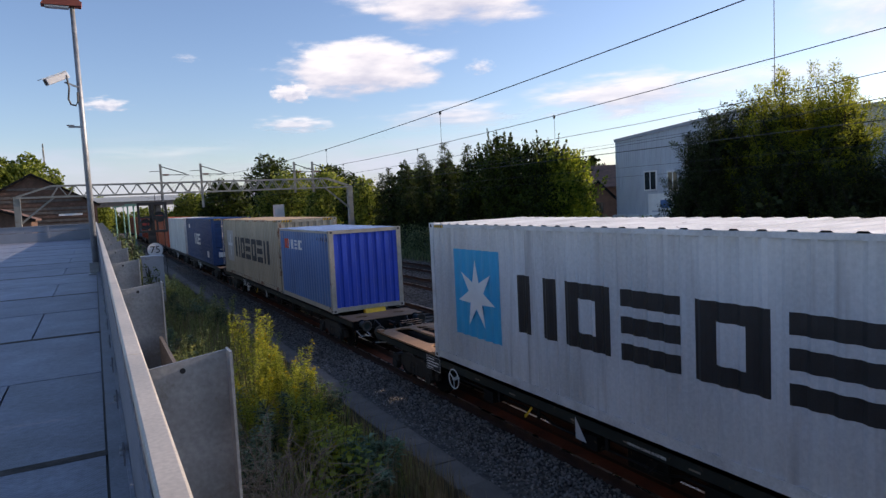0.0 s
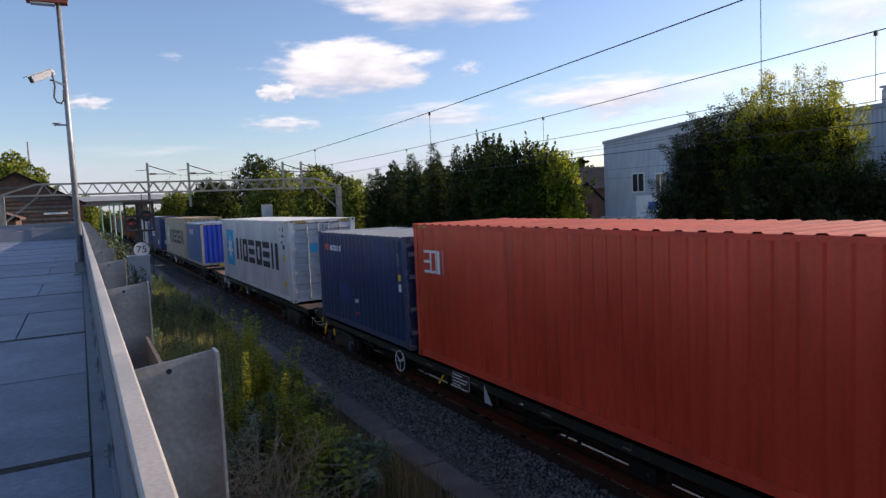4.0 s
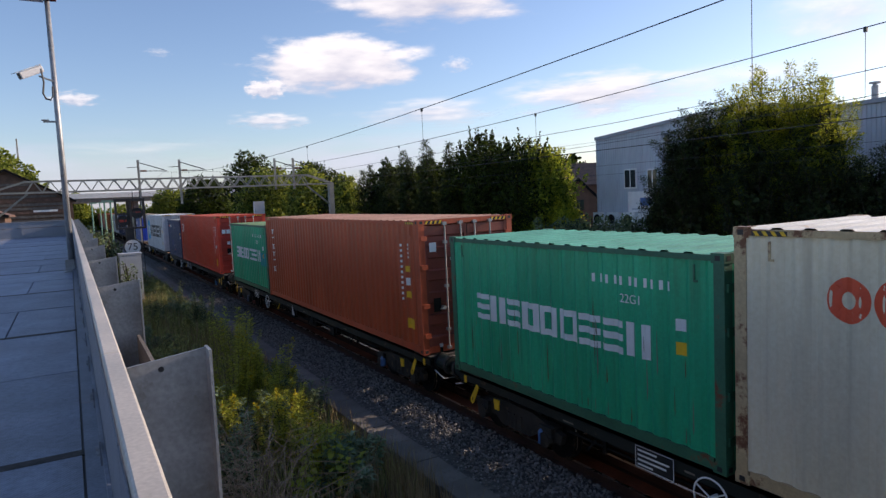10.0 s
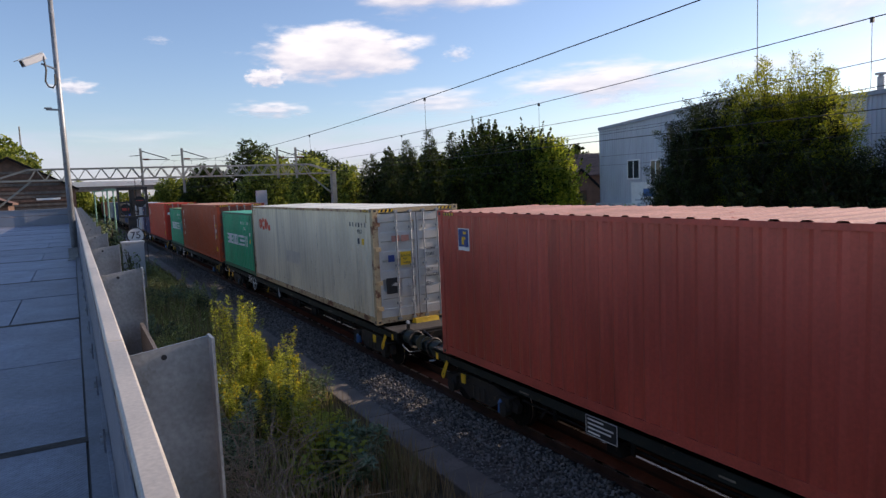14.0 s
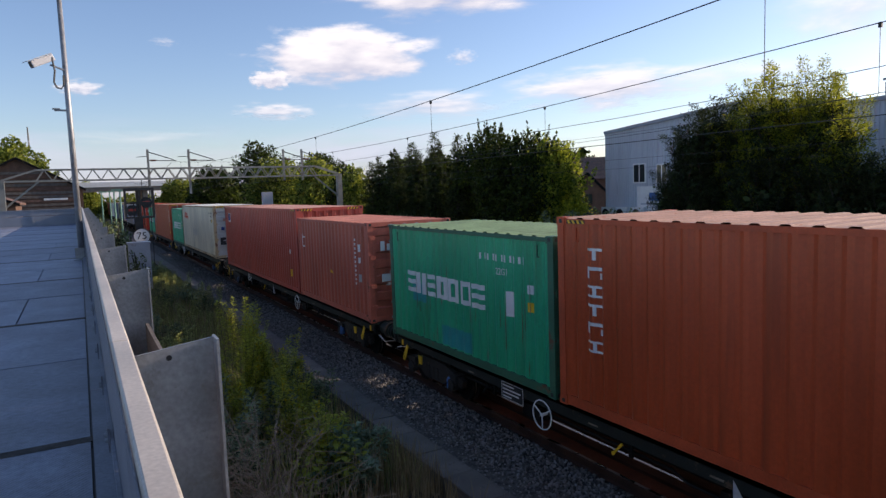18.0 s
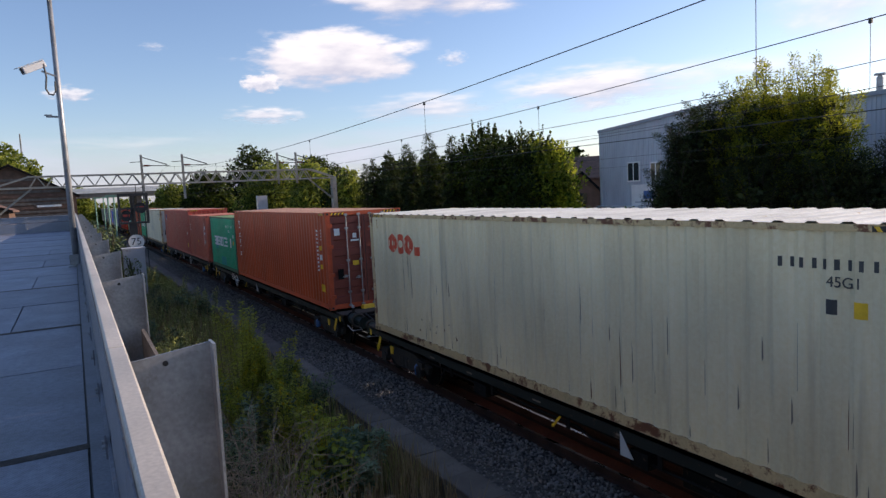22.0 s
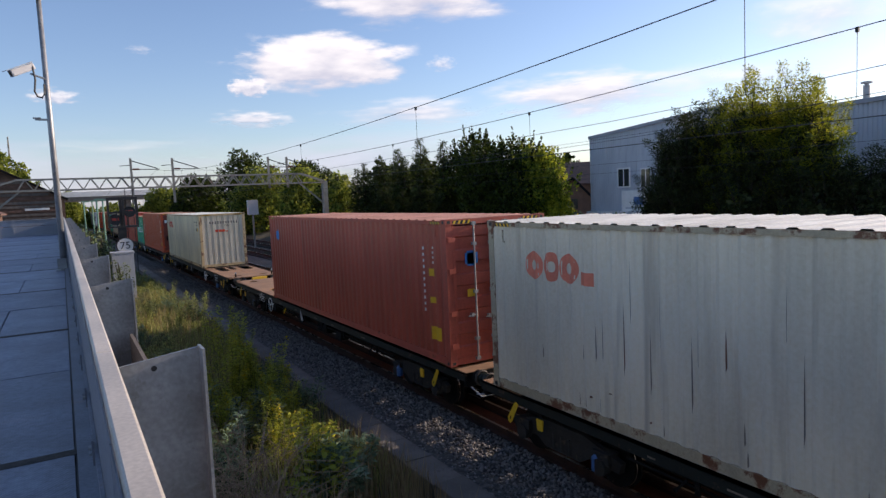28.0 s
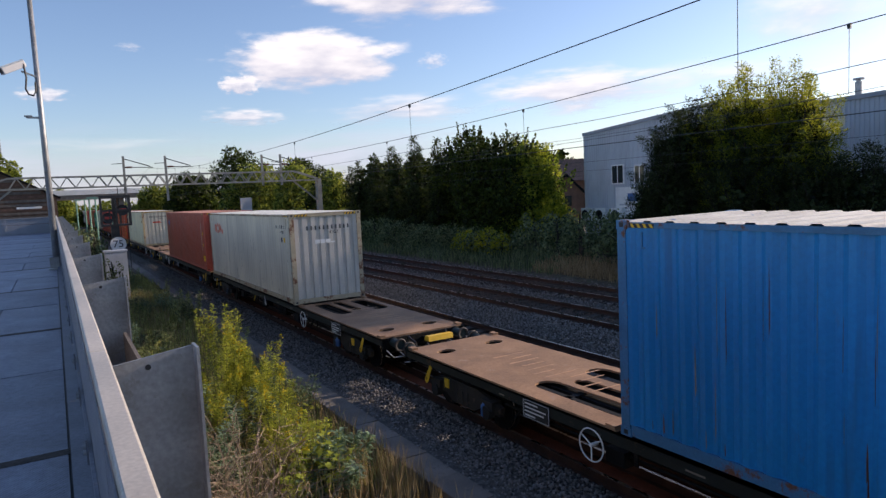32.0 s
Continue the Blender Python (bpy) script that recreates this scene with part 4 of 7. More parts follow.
        for q in (-1, 1) if H > 2.7 else ():
            a = q * 0.84
            bk = part("hazard_band", Shape().box(a - 0.21, a + 0.21, -L + 0.007, -L + 0.0095, H - 0.1, H - 0.03), M["black"], t, "black and yellow hazard band")
            for k in range(4):
                x = a - 0.18 + 0.11 * k
                part("stripe", Shape().prism([(x - 0.025, H - 0.098), (x + 0.025, H - 0.098), (x + 0.06, H - 0.032), (x + 0.01, H - 0.032)], 1, -L + 0.005, -L + 0.0069), M["yellow"], bk)

    def side(self, sx):
        L, H = self.L / 2 - 0.15, self.H
        self.prof = profile(2 * L, 0.072, 0.068, 0.07, 0.036)
        s = Shape()
        for (a, d), (b, e) in zip(self.prof, self.prof[1:]):
            s.face([(sx * (1.2 - d), L - a, 0.165), (sx * (1.2 - e), L - b, 0.165), (sx * (1.2 - e), L - b, H - 0.085), (sx * (1.2 - d), L - a, H - 0.085)])
        part("side_panel", s, self.skin, self.t)

    def roof(self):
        L, H = self.L / 2 - 0.1, self.H
        pts = profile(2 * L, 0.09, 0.03, 0.2, 0.02)
        s = Shape()
        for (a, d), (b, e) in zip(pts, pts[1:]):
            s.face([(-1.19, L - a, H - 0.004 - d), (-1.19, L - b, H - 0.004 - e), (1.19, L - b, H - 0.004 - e), (1.19, L - a, H - 0.004 - d)])
        part("roof_panel", s, self.top, self.t)

    def closed_end(self, sy):
        L, H = self.L / 2, self.H
        pts = profile(2.14, 0.12, 0.03, 0.09, 0.05)
        s = Shape()
        for (a, d), (b, e) in zip(pts, pts[1:]):
            s.face([(-1.07 + a, sy * (L - 0.03 - d), 0.15), (-1.07 + b, sy * (L - 0.03 - e), 0.15), (-1.07 + b, sy * (L - 0.03 - e), H - 0.11), (-1.07 + a, sy * (L - 0.03 - d), H - 0.11)])
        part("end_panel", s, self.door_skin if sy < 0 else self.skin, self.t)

    def doors(self):
        L, H, t = self.L / 2, self.H, self.t
        for sx in (-1, 1):
            x0, x1 = sorted((sx * 0.012, sx * 1.065))
            pts = profile(H - 0.3, 0.2, 0.03, (H - 0.3 - 6 * 0.2) / 5 - 0.06, 0.035)
            s = Shape()
            for (a, d), (b, e) in zip(pts, pts[1:]):
                s.face([(x0 + 0.06, -L + 0.02 + d, 0.16 + a), (x1 - 0.06, -L + 0.02 + d, 0.16 + a), (x1 - 0.06, -L + 0.02 + e, 0.16 + b), (x0 + 0.06, -L + 0.02 + e, 0.16 + b)])
            s.box(x0, x0 + 0.06, -L + 0.012, -L + 0.07, 0.15, H - 0.13).box(x1 - 0.06, x1, -L + 0.012, -L + 0.07, 0.15, H - 0.13)
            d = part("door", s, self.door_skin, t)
            for q in (0.17, 0.55):
                xr = sx * q * 1.07
                r = Shape().tube((xr, -L - 0.025, 0.06), (xr, -L - 0.025, H - 0.06), 0.019, 8)
                for z in (0.1, 0.5, H * 0.5, H - 0.5, H - 0.1):
                    r.box(xr - 0.05, xr + 0.05, -L - 0.045, -L + 0.012, z - 0.03, z + 0.03)
                part("lock_rod", r, M["galv"], d, "galvanised lock rod")
                zh = 0.93 + (0.06 if q > 0.3 else 0)
                h = Shape().bar((xr, -L - 0.05, zh), (xr + sx * 0.2, -L - 0.05, zh - 0.02), 0.026, 0.022)
                h.box(xr + sx * 0.1 - 0.035, xr + sx * 0.1 + 0.035, -L - 0.055, -L + 0.02, zh - 0.045, zh + 0.03)
                part("lock_handle", h, M["galv"], d)
            for z in (0.4, H * 0.36, H * 0.65, H - 0.4):
                part("hinge", Shape().box(*sorted((sx * 1.02, sx * 1.17)), -L - 0.016, -L + 0.02, z - 0.05, z + 0.05), self.edge, d)
        part("door_seal", Shape().box(-0.012, 0.012, -L + 0.03, -L + 0.06, 0.16, H - 0.13), M["black"], t)

    def marks(self, name, rects, mat, label="", out=0.0):
        """Painted shapes on the near side that follow its ribs: (from the front edge, to, bottom, top[, slant])."""
        L, w = self.L / 2 - 0.15, 1.203 + out
        s = Shape()
        for r in rects:
            a, b, z0, z1 = r[:4]
            lean = r[4] if len(r) > 4 else 0.0
            cuts = [a] + [p for p, d in self.prof if a < p < b] + [b]
            for c, e in zip(cuts, cuts[1:]):
                dc, de = depth_at(self.prof, c), depth_at(self.prof, e)
                fc, fe = lean * (c - a), lean * (e - a)
                s.face([(-(w - dc), L - c, z0 + fc), (-(w - de), L - e, z0 + fe), (-(w - de), L - e, z1 + fe), (-(w - dc), L - c, z1 + fc)])
        return part(name, s, mat, self.t, label)

    def rear_marks(self, name, rects, mat, label="", out=0.0):
        """Flat labels on the rear end: (from the near edge, to, bottom, top)."""
        s = Shape()
        y = -self.L / 2 + (0.012 if self.rear == 'doors' else 0.03) - out
        for a, b, z0, z1 in rects:
            s = Shape().box(-1.219 + a, -1.219 + b, y - 0.004, y, z0, z1)
            part(name, s, mat, self.t, label)

    def writing(self, words, size, at, z, mat, name="lettering"):
        """Readable letters on the near side, starting at a distance from the front edge."""
        L = self.L / 2 - 0.15
        return part(name, text_mesh(words, size, mat, "LEFT"), None, self.t, "", pose(-1.2035, L - at, z, 90, 0, -90))

    def rear_writing(self, words, size, at, z, mat):
        return part("lettering", text_mesh(words, size, mat, "LEFT"), None, self.t, "", pose(-1.219 + at, -self.L / 2 + 0.0, z, 90, 0, 0))

    def word(self, start, pitch, width, z0, height, count, stroke, mat, label, skip=(), kinds=(0, 1, 2)):
        """A broad word mark set as a row of plain figures: two uprights, a hollow block, or three bars."""
        for i in range(count):
            if i in skip:
                continue
            a, b, k = start + i * pitch, start + i * pitch + width, kinds[i % len(kinds)]
            z1, sv = z0 + height, stroke * 0.8
            if k == 0:
                r = [(a, a + stroke * 1.15, z0, z1), (b - stroke * 1.15, b, z0, z1)]
            elif k == 1:
                r = [(a, b, z1 - sv, z1), (a, a + stroke, z0 + sv, z1 - sv), (b - stroke, b, z0 + sv, z1 - sv), (a, b, z0, z0 + sv)]
            else:
                r = [(a, b, z1 - sv, z1), (a, b, z0, z0 + sv), (a, b, z0 + (height - sv) / 2, z0 + (height + sv) / 2)]
            for q in r:
                self.marks("mark_bar", [q], mat, label)

    def ring_mark(self, at, z, rout, rin, mat, label):
        """A painted ring on the near side."""
        L, s, n = self.L / 2 - 0.15, Shape(), 40

        def spot(g, r):
            a = at + r * math.cos(g) * 0.86
            return (-(1.2045 - depth_at(self.prof, a)), L - a, z + r * math.sin(g))
        for i in range(n):
            g0, g1 = 2 * math.pi * i / n, 2 * math.pi * (i + 1) / n
            rm = (rout + rin) / 2
            s.face([spot(g0, rin), spot(g1, rin), spot(g1, rm), spot(g0, rm)])
            s.face([spot(g0, rm), spot(g1, rm), spot(g1, rout), spot(g0, rout)])
        part("mark_ring", s, mat, self.t, label)

    def codes(self, mat, at, z, n=10, size=0.1, rows=1):
        """A serial number, set as small bars."""
        for r in range(rows):
            for i in range(n):
                a = at + i * size * 1.15
                self.marks("serial_bar", [(a, a + size * 0.42, z - r * size * 1.5, z - r * size * 1.5 + size * 1.05)], mat)

    def column_codes(self, mat, at, z0, z1, n, w=0.09):
        h = (z1 - z0) / n
        for i in range(n):
            self.marks("serial_bar", [(at, at + w * 0.75, z0 + i * h, z0 + i * h + h * 0.5)], mat)

    def tags(self, at, items):
        for name, a, b, z0, z1, mat in items:
            self.marks(name, [(at + a, at + b, z0, z1)], mat)


def streaks(b, count, a0, a1, seed, rusty):
    """Runs of grime and rust down the near side, broad at the foot or fading upwards."""
    r = random.Random(seed)
    for k in range(count):
        a, low = r.uniform(a0, a1), k % 3 == 0
        z = 0.2 if low else r.uniform(0.3, b.H - 1.2)
        h, w = r.uniform(0.15, 0.4) if low else r.uniform(0.2, 1.0), r.uniform(0.008, 0.024)
        y, x = b.L / 2 - 0.15 - a, -1.2025 + depth_at(b.prof, a)
        part("rust_streak", Shape().face_chain([(x, y, z), (x, y - w, z + h * 0.15), (x, y - w * 0.7, z + h * 0.7), (x, y - w * 0.2, z + h), (x, y + w * 0.1, z + h * 0.5)]), M["grime"] if k % rusty else M["rust"], b.t)


HC, STD, L40, L20 = 2.896, 2.591, 12.192, 6.058
TRAIN = []  # things with the place of their middle along the train at the clip's start


def ride(box, front):
    TRAIN.append((box.t, TRAIN_X, front - box.L / 2, BASE))
    return box


MW, MB, MY = M["white"], M["black"], M["yellow"]
M["sky_blue"] = paint("sky_blue_paint", (0.02, 0.36, 0.62), 0.5, 0, 0.06, 3, 40, 0.03)
M["orange_red"] = paint("orange_red_paint", (0.65, 0.08, 0.03), 0.5, 0, 0.08, 3, 40, 0.03)
M["old_white"] = paint("worn_white_paint", (0.72, 0.74, 0.72), 0.55, 0, 0.08, 3, 40, 0.03, (0.1, 0.3, 0.2), 0.66, 4)
M["navy"] = paint("navy_paint", (0.02, 0.05, 0.2), 0.45, 0, 0.08, 3, 40, 0.03)
M["teal"] = paint("teal_patch_paint", (0.01, 0.3, 0.3), 0.5, 0, 0.12, 3, 40, 0.03)
M["mid_blue"] = paint("mid_blue_paint", (0.03, 0.22, 0.55), 0.5, 0, 0.08, 3, 40, 0.03)
M["grime"] = paint("dark_grime", (0.2, 0.17, 0.135), 0.8, 0, 0.3, 6, 40, 0.05)
M["grey_patch"] = paint("grey_patch_paint", (0.47, 0.46, 0.43), 0.5, 0, 0.08, 3, 40, 0.03)
M["cream_patch"] = paint("cream_patch_paint", (0.62, 0.56, 0.45), 0.5, 0, 0.1, 3, 40, 0.03)
M["dark_text"] = paint("dark_lettering", (0.04, 0.045, 0.05), 0.5, 0, 0.1, 3, 40, 0.03)
M["coral"] = paint("faded_coral_paint", (0.72, 0.2, 0.12), 0.55, 0, 0.15, 3, 40, 0.03)
M["pale_red"] = paint("faded_red_paint", (0.5, 0.22, 0.16), 0.55, 0, 0.15, 3, 40, 0.03)
GREEN = (0.004, 0.38, 0.19)


def make_boxes():
    # leading part of the train
    for k, (front, length, h, col, lab) in enumerate((
            (54.0, L40, HC, (0.02, 0.06, 0.17), "dark blue steel container with white marks"),
            (67.7, L40, HC, (0.62, 0.62, 0.6), "plain white high steel container on the train"),
            (81.4, L40, HC, (0.4, 0.09, 0.04), "rust-red high steel container on the train"),
            (95.0, L40, HC, (0.42, 0.13, 0.05), "orange-brown high steel container on the train"),
            (108.6, L40, HC, (0.36, 0.07, 0.04), "rust-red high steel container on the train"),
            (115.4, L20, STD, (0.1, 0.25, 0.42), "short blue steel container on the train"),
            (129.2, L40, HC, (0.4, 0.08, 0.04), "rust-red high steel container on the train"),
            (143.0, L40, HC, (0.3, 0.06, 0.04), "brown high steel container on the train"))):
        b = ride(Box(lab, length, h, col, "doors"), front)
        if k == 0:
            b.word(4.2, 0.95, 0.75, 1.1, 0.75, 3, 0.2, MW, "white mark block")
            b.marks("emblem", [(1.2, 2.0, 2.2, 2.5), (9.5, 10.3, 0.4, 0.8)], MW, "white emblem")
            b.rear_marks("label", [(0.35, 0.8, 0.5, 0.8), (1.3, 2.0, 1.5, 1.9), (1.4, 2.0, 0.3, 0.9)], MW)
    b = ride(Box("faded tan steel container with a dark word mark", L40, HC, (0.42, 0.36, 0.26), "end", rust=0.6, frame_rust=0.5, roof=(0.45, 0.33, 0.22)), 37.6)
    b.marks("emblem_square", [(0.85, 2.5, 0.7, 2.3)], M["grey_patch"], "faded square emblem")
    b.marks("emblem_star", [(1.6, 1.75, 1.0, 2.1), (1.1, 2.25, 1.5, 1.65)], MW, "", 0.002)
    b.word(3.05, 1.24, 1.02, 1.0, 1.0, 6, 0.3, M["dark_text"], "dark mark block", kinds=(0, 1, 2, 1, 2, 0))
    b = ride(Box("blue steel container with a white word mark", L20, STD, (0.1, 0.2, 0.42), "end", roof=(0.2, 0.3, 0.5), door=(0.02, 0.07, 0.5), rail=(0.4, 0.36, 0.3)), 25.24)
    b.word(0.5, 0.3, 0.24, 1.85, 0.36, 2, 0.1, M["orange_red"], "red mark block")
    b.word(1.1, 0.36, 0.3, 1.85, 0.34, 5, 0.1, MW, "white mark block")
    b.codes(M["dark_text"], 4.6, 2.25, 9)
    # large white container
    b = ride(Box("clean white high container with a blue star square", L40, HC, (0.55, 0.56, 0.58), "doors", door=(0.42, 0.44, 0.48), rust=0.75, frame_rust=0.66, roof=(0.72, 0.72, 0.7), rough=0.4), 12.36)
    b.marks("emblem_square", [(0.85, 2.5, 0.68, 2.39)], M["sky_blue"], "sky blue emblem square")
    st = Shape()
    rim = [((0.68 if i % 2 == 0 else 0.27) * math.sin(math.pi * i / 7), (0.68 if i % 2 == 0 else 0.27) * math.cos(math.pi * i / 7)) for i in range(14)]
    L = b.L / 2 - 0.15
    for i in range(14):
        st.face([(-1.2065, L - 1.66 - q * u, 1.52 + q * v) for q, (u, v) in ((1, (0, 0)), (1, rim[i]), (1, rim[(i + 1) % 14]))])
    part("emblem_star", st, MW, b.t, "white seven-pointed star")
    b.word(3.05, 1.24, 1.02, 1.03, 1.0, 6, 0.3, MB, "black mark block", kinds=(0, 1, 2, 1, 2, 0))
    b.codes(M["dark_text"], 10.72, 2.48, 4, 0.14, 1)
    b.codes(M["dark_text"], 10.72, 2.27, 7, 0.1, 1)
    b.marks("warning_triangle", [(10.9, 11.22, 1.42, 1.5), (10.97, 11.15, 1.5, 1.6), (11.02, 11.1, 1.6, 1.7)], MY, "yellow warning triangle")
    b.writing("45G1", 0.16, 10.74, 2.08, M["dark_text"])
    b.tags(11.0, [("label", 0, 0.16, 1.85, 2.0, M["dark_text"]), ("label", 0.0, 0.18, 0.5, 0.72, MY)])
    b.rear_marks("emblem", [(0.72, 0.98, 1.75, 2.05)], M["sky_blue"], "blue emblem", 0.01)
    b.rear_marks("label", [(1.55, 1.75, 2.05, 2.15), (1.85, 2.2, 2.2, 2.3), (1.5, 2.1, 1.1, 1.14), (1.5, 2.1, 1.22, 1.26), (1.5, 2.1, 1.34, 1.38), (1.5, 2.1, 1.46, 1.5), (1.5, 2.1, 1.58, 1.62)], M["dark_text"], "", 0.01)
    b.rear_writing("45G1", 0.14, 1.9, 2.1, M["dark_text"])
    # dark blue, then bright red
    b = ride(Box("dark blue steel container with a white and red word mark", L20, STD, (0.007, 0.036, 0.12), "doors", rust=0.7, roof=(0.3, 0.32, 0.33), rail=(0.03, 0.05, 0.12)), -2.93)
    b.word(0.37, 0.17, 0.13, 2.06, 0.17, 2, 0.05, M["orange_red"], "red mark block")
    b.word(0.72, 0.2, 0.16, 2.06, 0.15, 5, 0.05, MW, "white mark block")
    b.marks("label", [(2.6, 2.75, 0.72, 0.82)], MW)
    b.marks("label", [(2.62, 2.74, 0.42, 0.47)], M["orange_red"])
    b.marks("patch", [(1.5, 2.2, 0.7, 1.15)], M["navy"])
    b.column_codes(MW, 5.05, 0.96, 2.4, 11, 0.07)
    b.column_codes(MW, 5.38, 1.9, 2.2, 4, 0.07)
    b.tags(5.35, [("label", 0, 0.16, 1.55, 1.7, MY), ("label", 0, 0.16, 1.3, 1.48, MW)])
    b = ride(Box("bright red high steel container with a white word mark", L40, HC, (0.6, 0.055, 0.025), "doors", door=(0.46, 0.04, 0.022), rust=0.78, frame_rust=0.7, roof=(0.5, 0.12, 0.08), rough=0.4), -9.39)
    b.word(0.23, 0.31, 0.25, 1.86, 0.48, 3, 0.07, MW, "white mark block", kinds=(2, 1, 0))
    b.column_codes(MW, 11.0, 1.0, 2.4, 11, 0.1)
    b.column_codes(MW, 11.35, 1.9, 2.4, 4, 0.1)
    b.tags(11.3, [("label", 0, 0.25, 0.35, 0.7, MY), ("label", 0, 0.2, 1.25, 1.4, MW)])
    b.rear_marks("word_mark", [(0.22, 0.4, 2.0, 2.2), (0.44, 0.62, 2.0, 2.2), (0.66, 0.72, 2.0, 2.2)], MW, "white mark block", 0.012)
    b.rear_marks("label", [(0.42, 0.62, 1.0, 1.25)], M["steel_dark"], "", 0.012)
    b.rear_marks("label", [(0.45, 0.6, 1.45, 1.6), (1.7, 2.05, 2.2, 2.28), (1.7, 2.0, 1.7, 1.74), (1.7, 2.0, 1.6, 1.64), (1.7, 2.0, 1.5, 1.54), (1.7, 2.0, 1.4, 1.44), (1.7, 2.0, 1.3, 1.34)], MW, "", 0.012)
    b.rear_marks("label", [(1.75, 2.1, 0.85, 1.15), (0.85, 1.05, 1.45, 1.56)], MY, "", 0.012)
    b.rear_writing("45G1", 0.13, 1.75, 2.1, MW)
    # green, brown; green, cream
    for front, patch, skip in ((-24.72, (4.85, 5.65, 1.0, 1.5), ()), (-44.36, None, ()), (-85.7, (2.2, 3.4, 0.2, 0.6), (7, 8))):
        b = ride(Box("green steel container with a worn white word mark", L20, STD, GREEN, "doors", rust=0.7 if patch else 0.76, roof=(0.2, 0.3, 0.16) if patch else (0.1, 0.38, 0.28), rail=(0.03, 0.13, 0.075)), front)
        b.word(0.69, 0.46, 0.41, 1.13, 0.46, 9, 0.12, M["old_white"], "worn white mark block", skip, (2, 0, 2, 1, 1, 1, 2, 2, 0))
        b.codes(MW, 3.75, 2.08, 11, 0.115, 1)
        b.writing("22G1", 0.17, 4.28, 1.9, MW)
        b.tags(5.2, [("label", 0, 0.14, 1.6, 1.75, MW), ("label", 0, 0.14, 1.3, 1.46, MY)])
        if patch:
            b.marks("patch", [patch], M["teal"], "fresh teal repair patch")
        if front < -80:
            b.marks("patch", [(0.95, 1.55, 0.95, 1.35)], M["teal"], "", -0.001)
            b.marks("strip", [(4.58, 4.8, 1.14, 1.58)], MW)
        streaks(b, 34, 0.4, 5.6, int(-front), 2)
    for front, col in ((-30.88, (0.44, 0.078, 0.028)), (-91.86, (0.5, 0.08, 0.025))):
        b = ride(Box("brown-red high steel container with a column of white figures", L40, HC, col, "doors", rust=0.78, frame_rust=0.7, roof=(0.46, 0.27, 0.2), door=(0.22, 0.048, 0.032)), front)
        fig = []
        for i in range(6):
            z = 2.46 - 0.27 * i
            if i % 3 == 0:
                fig += [(0.47, 0.79, z - 0.04, z), (0.6, 0.66, z - 0.17, z - 0.04)]
            elif i % 3 == 1:
                fig += [(0.47, 0.53, z - 0.17, z), (0.53, 0.79, z - 0.05, z), (0.73, 0.79, z - 0.17, z - 0.08)]
            else:
                fig += [(0.47, 0.79, z - 0.035, z), (0.6, 0.66, z - 0.14, z - 0.03), (0.47, 0.79, z - 0.17, z - 0.135)]
        for q in fig:
            b.marks("figure_bar", [q], MW, "white figure in a column")
        b.column_codes(MW, 11.08, 1.1, 2.42, 11, 0.07)
        b.column_codes(MW, 11.4, 2.05, 2.42, 4, 0.07)
        b.tags(11.33, [("label", 0, 0.2, 1.75, 1.88, MY), ("label", 0, 0.18, 1.45, 1.62, MW), ("warning_label", 0, 0.24, 1.18, 1.32, MY), ("label", 0, 0.3, 0.5, 0.72, MY)])
        b.rear_marks("label", [(0.25, 0.42, 2.2, 2.4), (0.75, 1.02, 2.0, 2.06), (0.82, 0.94, 2.1, 2.24), (1.6, 1.9, 2.3, 2.4), (1.65, 2.0, 1.6, 1.64), (1.65, 2.0, 1.5, 1.54), (1.65, 2.0, 1.7, 1.74), (1.65, 2.0, 1.4, 1.44), (1.75, 1.9, 0.9, 1.15)], MW, "", 0.012)
        b.rear_marks("label", [(0.78, 0.98, 1.28, 1.42)], MY, "", 0.012)
        b.rear_marks("plate", [(0.3, 0.48, 0.9, 1.2)], M["steel_dark"], "", 0.012)
        b.rear_writing("45G1", 0.12, 1.9, 2.2, MW)
    # cream containers
    for n, (front, rear) in enumerate(((-50.53, "doors"), (-107.29, "end"), (-146.79, "end"))):
        col = ((0.74, 0.66, 0.49), (0.77, 0.67, 0.44), (0.72, 0.65, 0.51))[n]
        b = ride(Box("cream-grey high steel container with orange marks and rusty streaks", L40, HC, col, rear, rust=0.72, frame_rust=0.51, roof=(0.68, 0.68, 0.62), door=(0.53, 0.5, 0.45) if n != 1 else (0.6, 0.55, 0.43), rail=((0.5, 0.37, 0.21), (0.6, 0.45, 0.24), (0.45, 0.38, 0.26))[n]), front)
        wm = M["orange_red"] if n < 2 else M["coral"]
        for at in (1.06, 1.47, 1.87):
            b.ring_mark(at, 2.21, 0.225, 0.085, wm, "orange-red ring mark")
        b.marks("mark_bar", [(2.1, 2.36, 1.99, 2.18)], wm, "orange-red block mark")
        b.codes(M["dark_text"], 10.5, 2.42, 10, 0.1, 1)
        b.writing("45G1", 0.15, 11.0, 2.3, M["dark_text"])
        b.tags(11.0, [("label", 0.0, 0.1, 1.98, 2.13, M["dark_text"]), ("label", 0.26, 0.38, 1.97, 2.13, MY)])
        r = random.Random(40 + n)
        streaks(b, 44, 1.2, 11.6, 40 + n, 4)
        for k in range(14 if n == 1 else 5):
            a, z = r.uniform(2.2, 4.0), 0.55 + r.uniform(-0.25, 0.1)
            x = -1.2023 + depth_at(b.prof, a)
            y = b.L / 2 - 0.15 - a
            w, h = r.uniform(0.03, 0.09), r.uniform(0.02, 0.06)
            part("rust_spot", Shape().face_chain([(x, y, z), (x, y - w, z + h * 0.3), (x, y - w * 0.8, z + h), (x, y - w * 0.2, z + h * 0.8)]), M["rust"], b.t)
